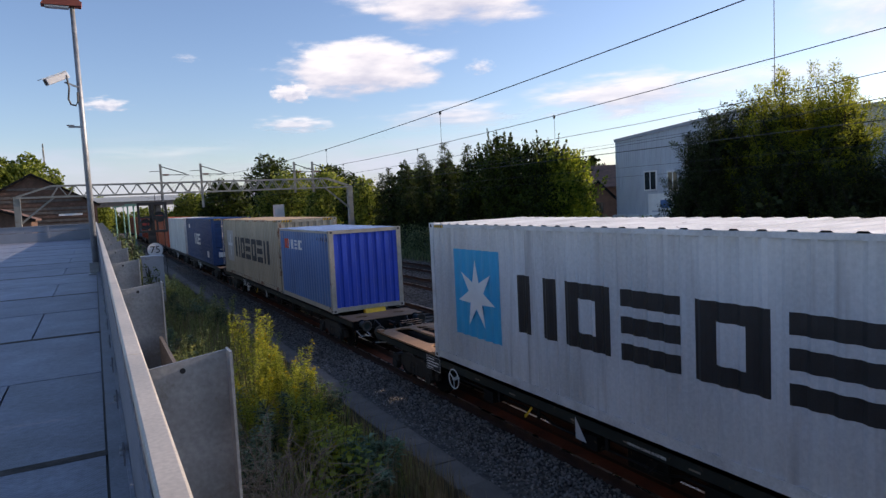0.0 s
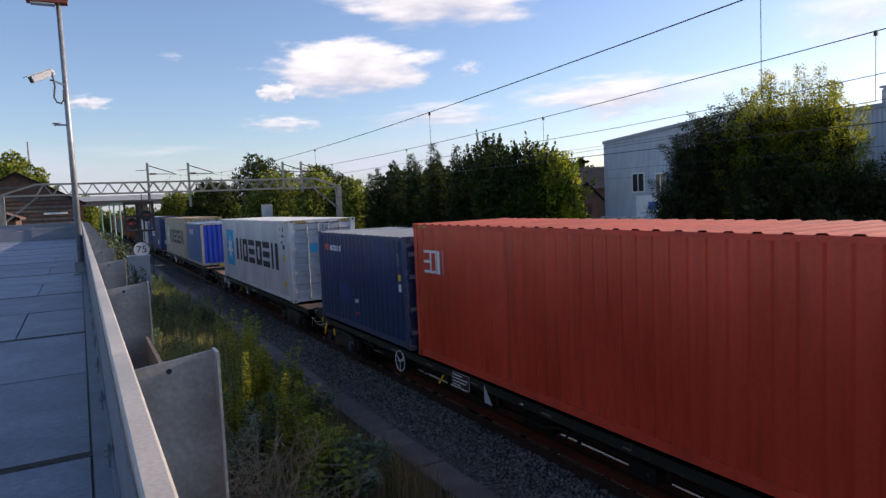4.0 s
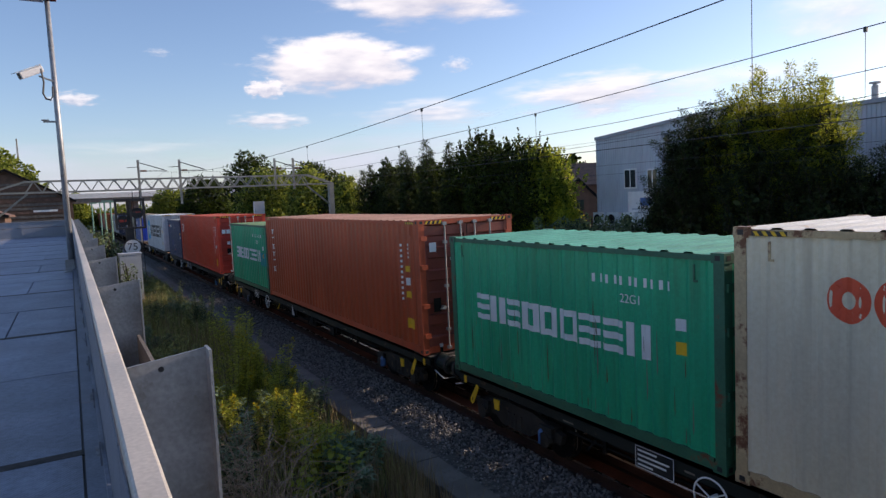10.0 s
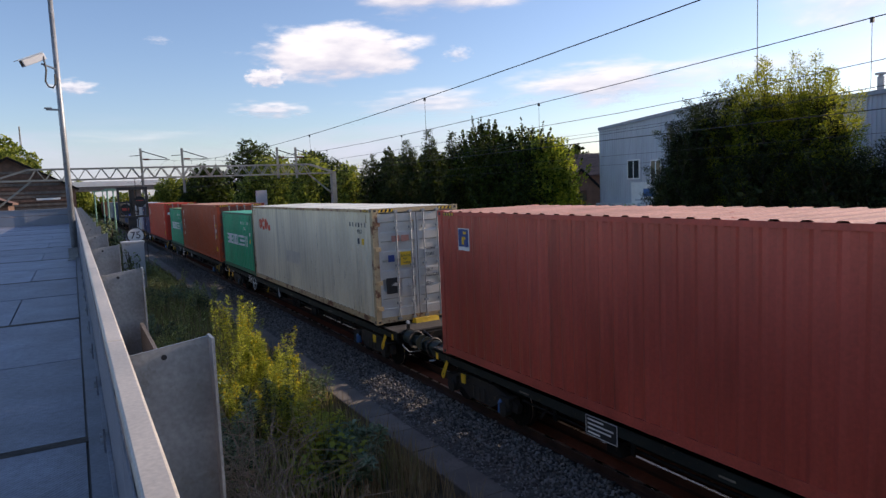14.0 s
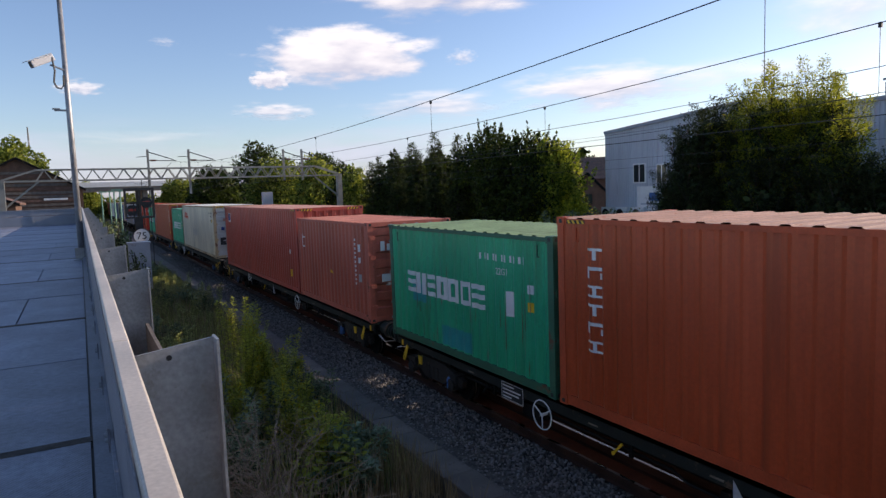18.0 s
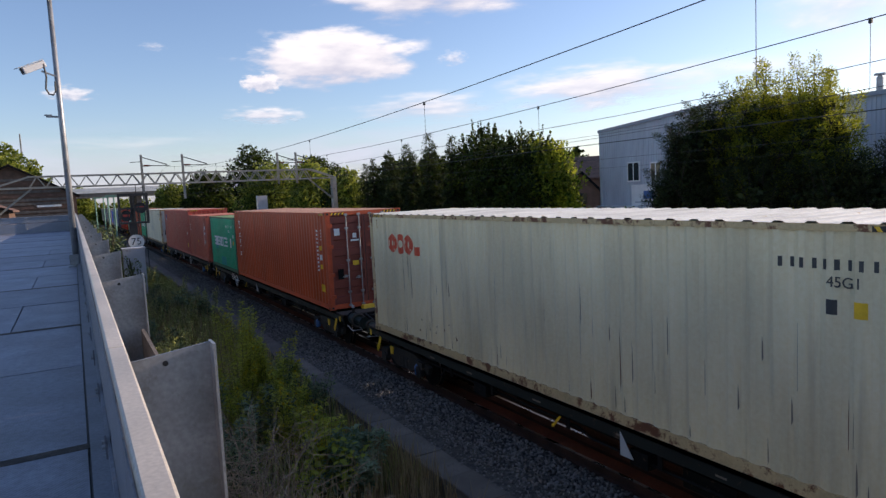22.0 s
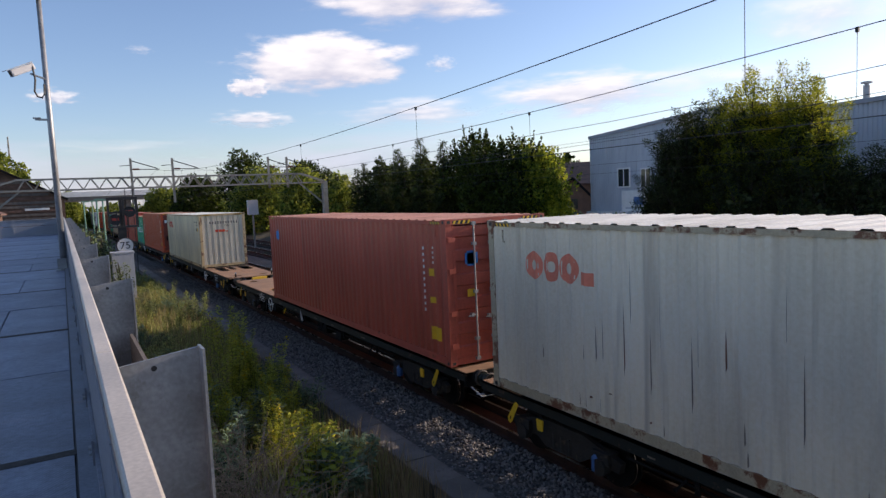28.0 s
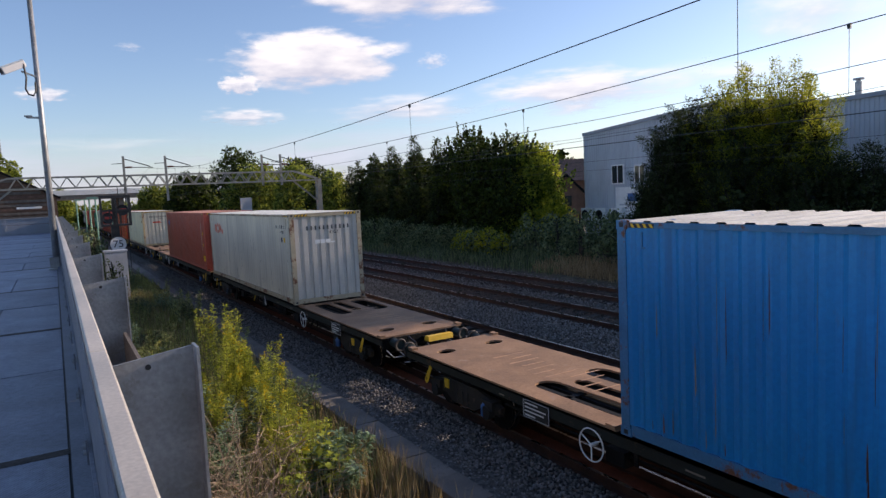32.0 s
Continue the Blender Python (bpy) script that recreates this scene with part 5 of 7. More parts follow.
        if n == 0:
            b.marks("patch", [(4.4, 5.9, 1.0, 1.4)], M["cream_patch"])
        if rear == "doors":
            b.rear_marks("word_mark", [(0.5, 0.72, 2.05, 2.2), (0.76, 0.98, 2.05, 2.2)], M["pale_red"], "faded red word mark", 0.012)
            b.rear_marks("label", [(0.72, 1.02, 1.45, 1.78)], MY, "yellow height label", 0.02)
            for z, w in ((1.68, "CAUTION"), (1.59, "9'6\""), (1.5, "HIGH")):
                b.rear_writing(w, 0.075, 0.75, z, M["dark_text"]).matrix_basis = pose(-1.219 + (0.735 if w == "CAUTION" else 0.79), -b.L / 2 - 0.016, z, 90, 0, 0)
            b.rear_marks("label", [(0.3, 0.6, 0.75, 1.15)], M["black"], "", 0.02)
            b.rear_marks("label", [(0.38, 0.55, 1.55, 1.72)], M["navy"], "", 0.02)
            b.rear_marks("label", [(0.72, 0.98, 0.72, 1.08)], M["grey_patch"], "", 0.02)
            b.rear_writing("45G1", 0.13, 1.85, 2.35, M["dark_text"])
            for z, w in ((1.8, "MGW"), (1.66, "TARE"), (1.25, "NET"), (1.12, "CU.CAP.")):
                b.rear_writing(w, 0.12, 1.42, z, M["dark_text"])
            b.rear_marks("label", [(1.85, 2.15, 1.8 - 0.08 * i, 1.83 - 0.08 * i) for i in range(4)] + [(1.85, 2.15, 1.25 - 0.08 * i, 1.28 - 0.08 * i) for i in range(4)], M["dark_text"], "", 0.012)
        else:
            c = MW if n == 2 else wm
            b.rear_marks("word_mark", [(0.82, 0.98, 1.9, 2.03), (1.0, 1.16, 1.9, 2.03), (1.18, 1.34, 1.9, 2.03), (1.36, 1.5, 1.9, 1.95)], c, "mark block")
            b.rear_marks("serial_bars", [(0.55 + 0.14 * i, 0.6 + 0.14 * i, 2.35, 2.48) for i in range(11)], M["dark_text"])
            b.rear_writing("45G1", 0.15, 1.3, 2.25, M["dark_text"])
    # red pair
    b = ride(Box("dark red high steel container with a small blue and yellow label", L40, HC, (0.47, 0.08, 0.053), "end", rust=0.76, frame_rust=0.66, roof=(0.55, 0.3, 0.24)), -66.0)
    b.marks("label", [(0.6, 0.95, 2.15, 2.57)], MW, "square label")
    b.marks("label_field", [(0.615, 0.935, 2.22, 2.555)], M["navy"], "", 0.002)
    b.marks("label_figure", [(0.68, 0.75, 2.26, 2.4), (0.73, 0.89, 2.46, 2.51), (0.71, 0.87, 2.36, 2.41)], MY, "", 0.004)
    b.column_codes(MW, 10.6, 0.8, 2.2, 11, 0.08)
    b.tags(10.9, [("label", 0, 0.25, 0.5, 0.75, MY), ("warning_label", 0, 0.2, 1.3, 1.45, MW)])
    b = ride(Box("dark red steel container with white letters on its doors", L20, STD, (0.5, 0.125, 0.08), "doors", rust=0.72, frame_rust=0.6, roof=(0.55, 0.22, 0.16)), -78.32)
    b.marks("emblem", [(0.26, 0.33, 1.65, 2.1), (0.2, 0.43, 1.95, 2.0), (0.26, 0.43, 1.65, 1.7)], MW, "white emblem")
    b.column_codes(MW, 4.9, 0.9, 2.2, 11, 0.06)
    b.tags(5.15, [("label", 0, 0.1, 1.8, 2.0, MW), ("label", 0, 0.1, 1.5, 1.65, MW), ("label", 0, 0.12, 1.0, 1.2, M["grey_patch"])])
    b.marks("label", [(2.9, 3.1, 1.05, 1.12, -0.3)], MY)
    b.rear_marks("word_mark", [(0.34, 0.46, 1.85, 2.1), (0.52, 0.76, 1.85, 2.03), (0.82, 1.04, 1.85, 2.03)], MW, "white mark block", 0.012)
    b.rear_marks("label", [(1.35, 1.55, 1.5, 1.65), (0.35, 0.6, 1.05, 1.25)], MW, "", 0.012)
    b = ride(Box("dark red high steel container with a round blue label", L40, HC, (0.44, 0.09, 0.055), "doors", rust=0.74, frame_rust=0.62, roof=(0.5, 0.26, 0.2)), -133.16)
    d = []
    for i in range(8):
        w = 0.17 * math.sqrt(max(0.05, 1 - ((i - 3.5) / 4) ** 2))
        d.append((0.74 - w, 0.74 + w, 2.07 + 0.045 * i, 2.115 + 0.045 * i))
    b.marks("round_label", d, M["mid_blue"], "round blue label")
    b.column_codes(MW, 11.05, 1.0, 2.4, 11, 0.06)
    b.column_codes(MW, 11.4, 2.0, 2.4, 4, 0.06)
    b.tags(11.3, [("label", 0, 0.15, 1.75, 1.9, MY), ("warning_label", 0, 0.24, 1.2, 1.32, MY), ("label", 0, 0.36, 0.45, 0.72, MY)])
    b.rear_marks("round_label", [(0.42, 0.72, 2.0, 2.22), (0.47, 0.67, 1.96, 2.26)], M["mid_blue"], "round blue label", 0.012)
    b.rear_marks("label", [(0.45, 0.65, 1.35, 1.5)], MY, "", 0.012)
    b.rear_marks("label", [(1.0, 1.2, 2.0, 2.2), (1.0, 1.15, 1.45, 1.55)], MW, "", 0.012)
    # bright blue
    b = ride(Box("bright blue high steel container with rusty edges", L40, HC, (0.0, 0.235, 0.56), "doors", rust=0.63, frame_rust=0.55, roof=(0.6, 0.58, 0.52), rail=(0.05, 0.19, 0.36)), -172.78)
    r = random.Random(5)
    streaks(b, 50, 0.3, 8.0, 5, 2)
    b.column_codes(MW, 10.5, 1.0, 2.3, 11, 0.08)


make_boxes()


def bogie(parent, y):
    """A two-axle truck: side frames, springs, axle boxes; wheels are parts of their own."""
    b = Shape()
    for sx in (-1, 1):
        x = sx * 1.02
        b.prism([(y - 1.25, 0.5), (y - 1.2, 0.34), (y - 0.6, 0.36), (y - 0.4, 0.24), (y + 0.4, 0.24), (y + 0.6, 0.36), (y + 1.2, 0.34), (y + 1.25, 0.5), (y + 0.5, 0.68), (y - 0.5, 0.68)], 0, x - 0.05, x + 0.05)
        for q in (-0.9, 0.9):
            b.tube((x - 0.02, y + q, 0.36), (x + sx * 0.16, y + q, 0.36), 0.13, 10)
            b.box(x - 0.12, x + 0.12, y + q - 0.16, y + q + 0.16, 0.42, 0.58)
        for q in (-0.18, 0.0, 0.18):
            b.tube((x, y + q, 0.28), (x, y + q, 0.52), 0.07, 8)
    b.box(-0.9, 0.9, y - 0.25, y + 0.25, 0.4, 0.7)
    part("bogie_frame", b, M["bogie"], parent, "dark cast bogie frame")
    for q in (-0.9, 0.9):
        w = Shape()
        w.tube((-0.95, y + q, 0.36), (0.95, y + q, 0.36), 0.07, 8)
        for sx in (-1, 1):
            w.tube((sx * 0.7, y + q, 0.36), (sx * 0.83, y + q, 0.36), 0.36, 24)
            w.tube((sx * 0.68, y + q, 0.36), (sx * 0.7, y + q, 0.36), 0.39, 24)
        part("wheelset", w, M["steel_dark"], parent, "dark worn wheels on an axle")
        for sx in (-0.765, 0.765):
            part("wheel_tread", Shape().ring((sx, y + q, 0.36), (1, 0, 0), 0.355, 0.012, 24, 4), M["rail_top"], parent)


def stadium(cx, cy, hx, hy, n=6):
    """Outline of a long hole with round ends along y."""
    r = min(hx, hy)
    pts = []
    for q, s in ((1, 0), (-1, math.pi)):
        for i in range(n + 1):
            g = s + math.pi * i / n
            pts.append((cx + hx * math.cos(g), cy + q * (hy - r) + r * math.sin(g)))
    return pts


def plate(outline, holes, z0, z1):
    """A flat plate with real holes."""
    from mathutils.geometry import delaunay_2d_cdt
    vs, es = [], []
    loops = [outline] + holes
    for lp in loops:
        k = len(vs)
        vs += [Vector(p) for p in lp]
        es += [(k + i, k + (i + 1) % len(lp)) for i in range(len(lp))]
    res = delaunay_2d_cdt(vs, es, [], 1, 1e-5)

    def inside(p, lp):
        odd = False
        for (ax, ay), (bx, by) in zip(lp, lp[1:] + lp[:1]):
            if (ay > p[1]) != (by > p[1]) and p[0] < (bx - ax) * (p[1] - ay) / (by - ay) + ax:
                odd = not odd
        return odd
    s = Shape()
    s.weld = True
    n = len(res[0])
    s.v = [(p[0], p[1], z1) for p in res[0]] + [(p[0], p[1], z0) for p in res[0]]
    for f in res[2]:
        c = sum((res[0][i] for i in f), Vector((0, 0))) / len(f)
        if any(inside(c, lp) for lp in holes):
            continue
        s.f += [tuple(f), tuple(n + i for i in reversed(f))]
    for lp in loops:
        k = len(s.v)
        m = len(lp)
        s.v += [(*p, z1) for p in lp] + [(*p, z0) for p in lp]
        s.f += [(k + i, k + (i + 1) % m, k + m + (i + 1) % m, k + m + i) for i in range(m)]
    s.m = [0] * len(s.f)
    return s


def wagon(front, rear, label, bare=(), side="wagon_green", wheel_at=None, plate_at=None, text=None, gear=False, short=0.0):
    """A flat container wagon. front and rear are its ends along the train; bare lists stretches with an open plated deck."""
    mid = (front + rear) / 2
    t = thing("container_wagon", label, "freight wagon", None, "wagons of the train")
    h = (front - rear) / 2
    hb = h - short  # where the frame ends
    f = Shape()
    for sx in (-1, 1):
        x = sx * 1.12
        f.prism([(-hb, 0.8), (-hb + 3.0, 0.79), (-hb + 4.2, 0.77), (hb - 4.2, 0.77), (hb - 3.0, 0.79), (hb, 0.8), (hb, 0.95), (-hb, 0.95)], 0, x - 0.04, x + 0.04)
        f.box(*sorted((sx * 1.0, sx * 1.16)), -hb, hb, 0.93, 0.95)
    part("side_beam", f, M[side], t, "dark painted side beam")
    c = Shape()
    c.box(-0.35, 0.35, -h + 0.3, h - 0.3, 0.55, 0.9)
    k = -h + 1.2
    while k < h - 1:
        c.box(-1.08, 1.08, k - 0.06, k + 0.06, 0.7, 0.92)
        k += 2.3
    for sx in (-0.55, 0.55):
        c.box(sx - 0.05, sx + 0.05, -h + 3.4, h - 3.4, 0.43, 0.92)
    c.box(-0.9, -0.4, -1.2, -0.4, 0.35, 0.6).tube((0.5, -1.5, 0.55), (0.5, -0.4, 0.55), 0.18, 12)
    part("under_frame", c, M["steel_dark"], t)
    for sy in (-1, 1):
        bogie(t, sy * (h - 2.1))
        e = Shape().box(-1.12, 1.12, *sorted((sy * (hb - 0.12), sy * hb)), 0.7, 0.95)
        part("end_beam", e, M["steel_dark"], t)
        for sx in (-1, 1):
            bx, br = sx * 0.87, (0.155 if short >= 0.4 else 0.1)
            bf = Shape().tube((bx, sy * (hb - 0.1), 0.86), (bx, sy * (hb + 0.42), 0.86), br, 16).tube((bx, sy * (hb + 0.4), 0.86), (bx, sy * (h + 0.3), 0.86), br * 0.65, 14).tube((bx, sy * (h + 0.3), 0.86), (bx, sy * (h + 0.35), 0.86), br + 0.01, 18)
            part("hand_bar", Shape().line([(bx - sx * 0.12, sy * hb, 0.66), (bx - sx * 0.14, sy * (hb + 0.34), 0.56), (bx + sx * 0.16, sy * (hb + 0.36), 0.58), (bx + sx * 0.16, sy * hb, 0.68)], 0.013, 6), M["cabinet"], t, "pale shunter's hand bar")
            part("buffer", bf, M["buffer"], t, "dark green buffer barrel")
            part("buffer_collar", Shape().ring((sx * 0.87, sy * (hb + 0.02), 0.86), (0, 1, 0), br + 0.005, 0.03, 18, 5), M["steel_dark"], t)
            part("buffer_collar", Shape().ring((bx, sy * (hb + 0.42), 0.86), (0, 1, 0), br + 0.025, 0.035, 18, 5), M["end_deck"], t)
            part("air_hose", Shape().line([(sx * 0.5, sy * hb, 0.8), (sx * 0.52, sy * (hb + 0.18), 0.97), (sx * 0.46, sy * (hb + 0.4), 0.86), (sx * 0.3, sy * (h + 0.2), 0.62), (sx * 0.2, sy * (h + 0.42), 0.7)], 0.022, 6), M["black"], t)
        part("coupling_hook", Shape().bar((0, sy * (h - 0.1), 0.82), (0, sy * (h + 0.45), 0.8), 0.09, 0.12), M["steel_dark"], t)
        part("air_hose", Shape().line([(0.35, sy * h, 0.75), (0.36, sy * (h + 0.2), 0.5), (0.3, sy * (h + 0.4), 0.45), (0.2, sy * (h + 0.5), 0.6)], 0.03, 6), M["black"], t)
        # deck plate over the bogie end
        pl = plate([(-1.13, sy * (h - 1.15)), (1.13, sy * (h - 1.15)), (1.13, sy * (hb - 0.02)), (-1.13, sy * (hb - 0.02))][::sy], [] if short or front == 15.9 else [stadium(-0.62, sy * (h - 0.62), 0.2, 0.14), stadium(0.62, sy * (h - 0.62), 0.2, 0.14)], 0.9, 0.98 if short else 0.965)
        if not any(min(abs(y0 - mid - sy * h), abs(y1 - mid - sy * h)) < 0.6 for y0, y1, _ in bare):
            part("end_plate", pl, M["end_deck" if short else "wagon_deck"], t, "dark worn end plate" if short else "rusty deck plate")
        part("screw_coupling", Shape().ring((0, sy * (h + 0.3), 0.78), (0.3, 0, 1), 0.1, 0.022, 14, 5).tube((0, sy * (h + 0.1), 0.8), (0, sy * (h + 0.25), 0.8), 0.05, 8), M["rust"], t)
        if short:
            for ex in (-0.78, 0.9):
                ep = part("end_post", Shape().box(ex - 0.03, ex + 0.03, sy * (hb - 0.14) - 0.03, sy * (hb - 0.14) + 0.03, 0.95, 1.13), M["steel_dark"], t)
                part("cap", Shape().box(ex - 0.033, ex + 0.033, sy * (hb - 0.14) - 0.033, sy * (hb - 0.14) + 0.033, 1.13, 1.2), M["cabinet"], ep, "white post cap")
            part("warning_plate", Shape().box(-1.168, -1.161, sy * (hb - 0.24) - 0.045, sy * (hb - 0.24) + 0.045, 0.77, 0.91), M["yellow"], t)
        if not gear:
            continue
        yy = sy * (h - 1.05)
        tag = plate([(yy - 0.1, 0.8), (yy - 0.02, 0.84), (yy + 0.2, 0.53), (yy + 0.2, 0.46), (yy + 0.14, 0.43), (yy + 0.09, 0.47)], [[(yy + 0.1, 0.55), (yy + 0.135, 0.57), (yy + 0.165, 0.51), (yy + 0.13, 0.49)]], -0.007, 0.007)
        part("label_tag", tag, M["yellow"], t, "yellow lever with a slot", Matrix(((0, 0, 1, -1.19), (1, 0, 0, 0), (0, 1, 0, 0), (0, 0, 0, 1))))
        v = Shape().tube((-1.12, sy * (h - 2.9), 0.28), (-1.12, sy * (h - 2.9), 0.46), 0.07, 10).tube((-1.12, sy * (h - 2.9), 0.46), (-1.12, sy * (h - 2.9), 0.52), 0.07, 10, 0, 0.03)
        part("damper", v, M["blue_part"], t, "blue cylinder")
        v2 = Shape().prism([(sy * (h - 1.7) - 0.08, 0.7), (sy * (h - 1.7) + 0.08, 0.7), (sy * (h - 1.7) + 0.06, 0.52), (sy * (h - 1.7) - 0.06, 0.52)], 0, -1.19, -1.165)
        part("bracket", v2, M["yellow"], t)
    for y0, y1, slots in bare:
        a, b2 = y0 - mid, y1 - mid
        lo, hi = min(a, b2), max(a, b2)
        holes = []
        big = hi if slots > 0 else lo
        s = 1 if slots > 0 else -1
        holes += [stadium(-0.5, big - s * 1.25, 0.24, 1.15), stadium(0.03, big - s * 1.1, 0.14, 0.95), stadium(0.68, big - s * 1.3, 0.26, 1.1)]
        holes += [stadium(-0.62, (lo if s > 0 else hi) + s * 0.75, 0.22, 0.16), stadium(0.62, (lo if s > 0 else hi) + s * 0.75, 0.22, 0.16)]
        pl = plate([(-1.13, lo), (1.13, lo), (1.13, hi), (-1.13, hi)], holes, 0.945, 0.985)
        part("deck_plate", pl, M["wagon_deck"], t, "worn rusty deck plate with slots")
        r = random.Random(int(y0))
        for i in range(11):
            y = lo + 1.4 + i * 0.28
            x = r.uniform(-0.3, 0.1)
            part("scrape", Shape().box(x, x + r.uniform(0.45, 0.8), y, y + r.uniform(0.022, 0.048), 0.985, 0.9875), M["scrape"], t, "pale scrape mark")
        for x in (-1.08, 1.08):
            for y in (lo + 0.1, hi - 0.1):
                part("twist_lock", Shape().prism([(x - 0.07, y - 0.1), (x + 0.07, y - 0.1), (x + 0.06, y + 0.09), (x - 0.06, y + 0.09)], 2, 0.985, 1.03), M["wagon_deck"], t)
    # hand brake wheel, plates
    wy = (wheel_at - mid) if wheel_at is not None else h - 6.4
    wr = 0.2 if front > 0 else 0.24
    hw = Shape().ring((-1.22, wy, 0.66), (1, 0, 0), wr, 0.012, 24, 5)
    for g in (0.5, 2.6, 4.7):
        hw.tube((-1.22, wy, 0.66), (-1.22, wy + wr * math.cos(g), 0.66 + wr * math.sin(g)), 0.011, 5)
    hw.tube((-1.1, wy, 0.66), (-1.24, wy, 0.66), 0.028, 8)
    part("brake_wheel", hw, M["white"], t, "white spoked hand brake wheel")
    py = (plate_at - mid) if plate_at is not None else wy + 1.0
    pb = part("data_panel", Shape().box(-1.17, -1.162, py - 0.33, py + 0.33, 0.62, 0.93), M["black"], t, "black data panel with white lines")
    for i, (a, b3) in enumerate(((-0.28, 0.05), (-0.28, 0.25), (-0.28, 0.2), (-0.28, -0.02))):
        part("line", Shape().box(-1.1735, -1.1705, py - b3, py - a, 0.88 - i * 0.065 - 0.026, 0.88 - i * 0.065), M["white"], pb)
    for y0, y1, z0, z1 in ((-0.32, 0.32, 0.915, 0.923), (-0.32, 0.32, 0.627, 0.635), (-0.32, -0.312, 0.635, 0.915), (0.312, 0.32, 0.635, 0.915)):
        part("border", Shape().box(-1.1735, -1.1705, py + y0, py + y1, z0, z1), M["white"], pb)
    # gear hung under the side: pipe run, valve boxes, levers, hangers
    part("brake_pipe", Shape().line([(-1.0, -h + 3.4, 0.6), (-1.0, -1.5, 0.6), (-1.02, -1.2, 0.52), (-1.02, 1.2, 0.52), (-1.0, 1.5, 0.6), (-1.0, h - 3.4, 0.6)], 0.022, 6), M["steel_dark"], t)
    r = random.Random(int(front * 7))
    for i in range(7):
        y = -h + 4.4 + (2 * h - 8.8) * i / 6 + r.uniform(-0.3, 0.3)
        part("hanger", Shape().bar((-1.1, y, 0.9), (-1.1, y, 0.56), 0.03, 0.07), M["steel_dark"], t)
        if i % 2:
            part("valve_box", Shape().box(-1.12, -0.86, y + 0.2, y + 0.2 + r.uniform(0.25, 0.5), 0.46, 0.68), M["steel_dark"], t)
        else:
            part("lever", Shape().bar((-1.17, y + 0.1, 0.74), (-1.18, y + 0.26, 0.56), 0.02, 0.035).tube((-1.18, y + 0.26, 0.56), (-1.2, y + 0.26, 0.56), 0.03, 8), M["yellow" if i == 4 else "steel_dark"], t)
        part("stencil_mark", Shape().box(-1.165, -1.161, y + 0.6, y + 0.6 + r.uniform(0.1, 0.3), 0.82, 0.845), M["grime"], t)
    tri = Shape().prism([(-0.35 + 0.8, 0.9), (-0.35 + 0.55, 0.56), (-0.35 + 0.8, 0.56)], 0, -1.17, -1.164)
    part("triangle_plate", tri, M["cabinet"], t)
    if text:
        part("lettering", text_mesh(text, 0.055, M["white"], "LEFT"), None, t, "", pose(-1.164, -0.67, 0.83, 90, 0, -90))
    TRAIN.append((t, TRAIN_X, mid, 0.0))
    return t


M["scrape"] = paint("scraped_steel", (0.52, 0.3, 0.17), 0.7, 0.2, 0.2, 3, 30, 0.1)


def make_wagons():
    lab = "flat container wagon with a dark frame, bogies and spoked brake wheel"
    emp = "half-empty flat container wagon with a worn rusty deck"
    wagon(150, 130.5, lab)
    wagon(129.8, 109.0, lab)
    wagon(108.8, 95.4, lab)
    wagon(95.2, 81.8, lab)
    wagon(81.5, 68.2, lab)
    wagon(67.8, 54.6, lab)
    wagon(54.2, 40.0, lab)
    wagon(38.2, 17.7, emp)
    wagon(15.9, -1.25, lab, bare=((15.85, 12.5, 1),), wheel_at=11.57, text="MINIMUM CURVE 75 METRES")
    wagon(-2.1, -22.7, lab, short=0.4, gear=True, wheel_at=-8.4, plate_at=-11.1, text="KFA")
    wagon(-24.1, -43.6, lab, short=0.4, gear=True, wheel_at=-30.4, plate_at=-28.6)
    wagon(-44.0, -64.1, lab, short=0.4, gear=True, wheel_at=-50.2, plate_at=-49.3)
    wagon(-65.0, -84.8, lab, short=0.4, gear=True, wheel_at=-77.8, plate_at=-70.5)
    wagon(-85.3, -105.4, lab, short=0.55, gear=True, wheel_at=-91.4, plate_at=-90.5)
    wagon(-106.4, -125.65, emp, gear=True, short=0.2, bare=((-119.6, -125.6, 1),), wheel_at=-120.2, plate_at=-122.8)
    wagon(-126.95, -145.75, emp, gear=True, bare=((-127.0, -133.05, -1),), wheel_at=-132.6, plate_at=-131.3)
    wagon(-146.3, -165.17, emp, gear=True, bare=((-159.1, -165.1, 1),), wheel_at=-159.7, plate_at=-162.3)
    wagon(-166.45, -186.0, emp, gear=True, bare=((-166.5, -172.6, -1),), wheel_at=-172.2, plate_at=-170.9)
    for u in (18.9, -62.9, -104.2, -126.3, -165.8):
        f = thing("bridge_flap", "yellow steel flap lying at the end of a wagon deck", "flap", None, "yellow flaps")
        part("flap", Shape().prism([(-0.13, 0), (0.13, 0), (0.04, 0.12), (-0.1, 0.12)], 0, -0.33, 0.33), M["yellow"], f)
        TRAIN.append((f, TRAIN_X + 0.05, u, 0.965 if u not in (-126.3, -165.8) else 0.9))


make_wagons()


def travelled(t):
    """How far the train has gone since the clip's start; it gathers a little speed."""
    x = t / 32.0
    return 32.0 * (5.4907 * x + 0.0447 * x * x + 0.0549 * x ** 3)


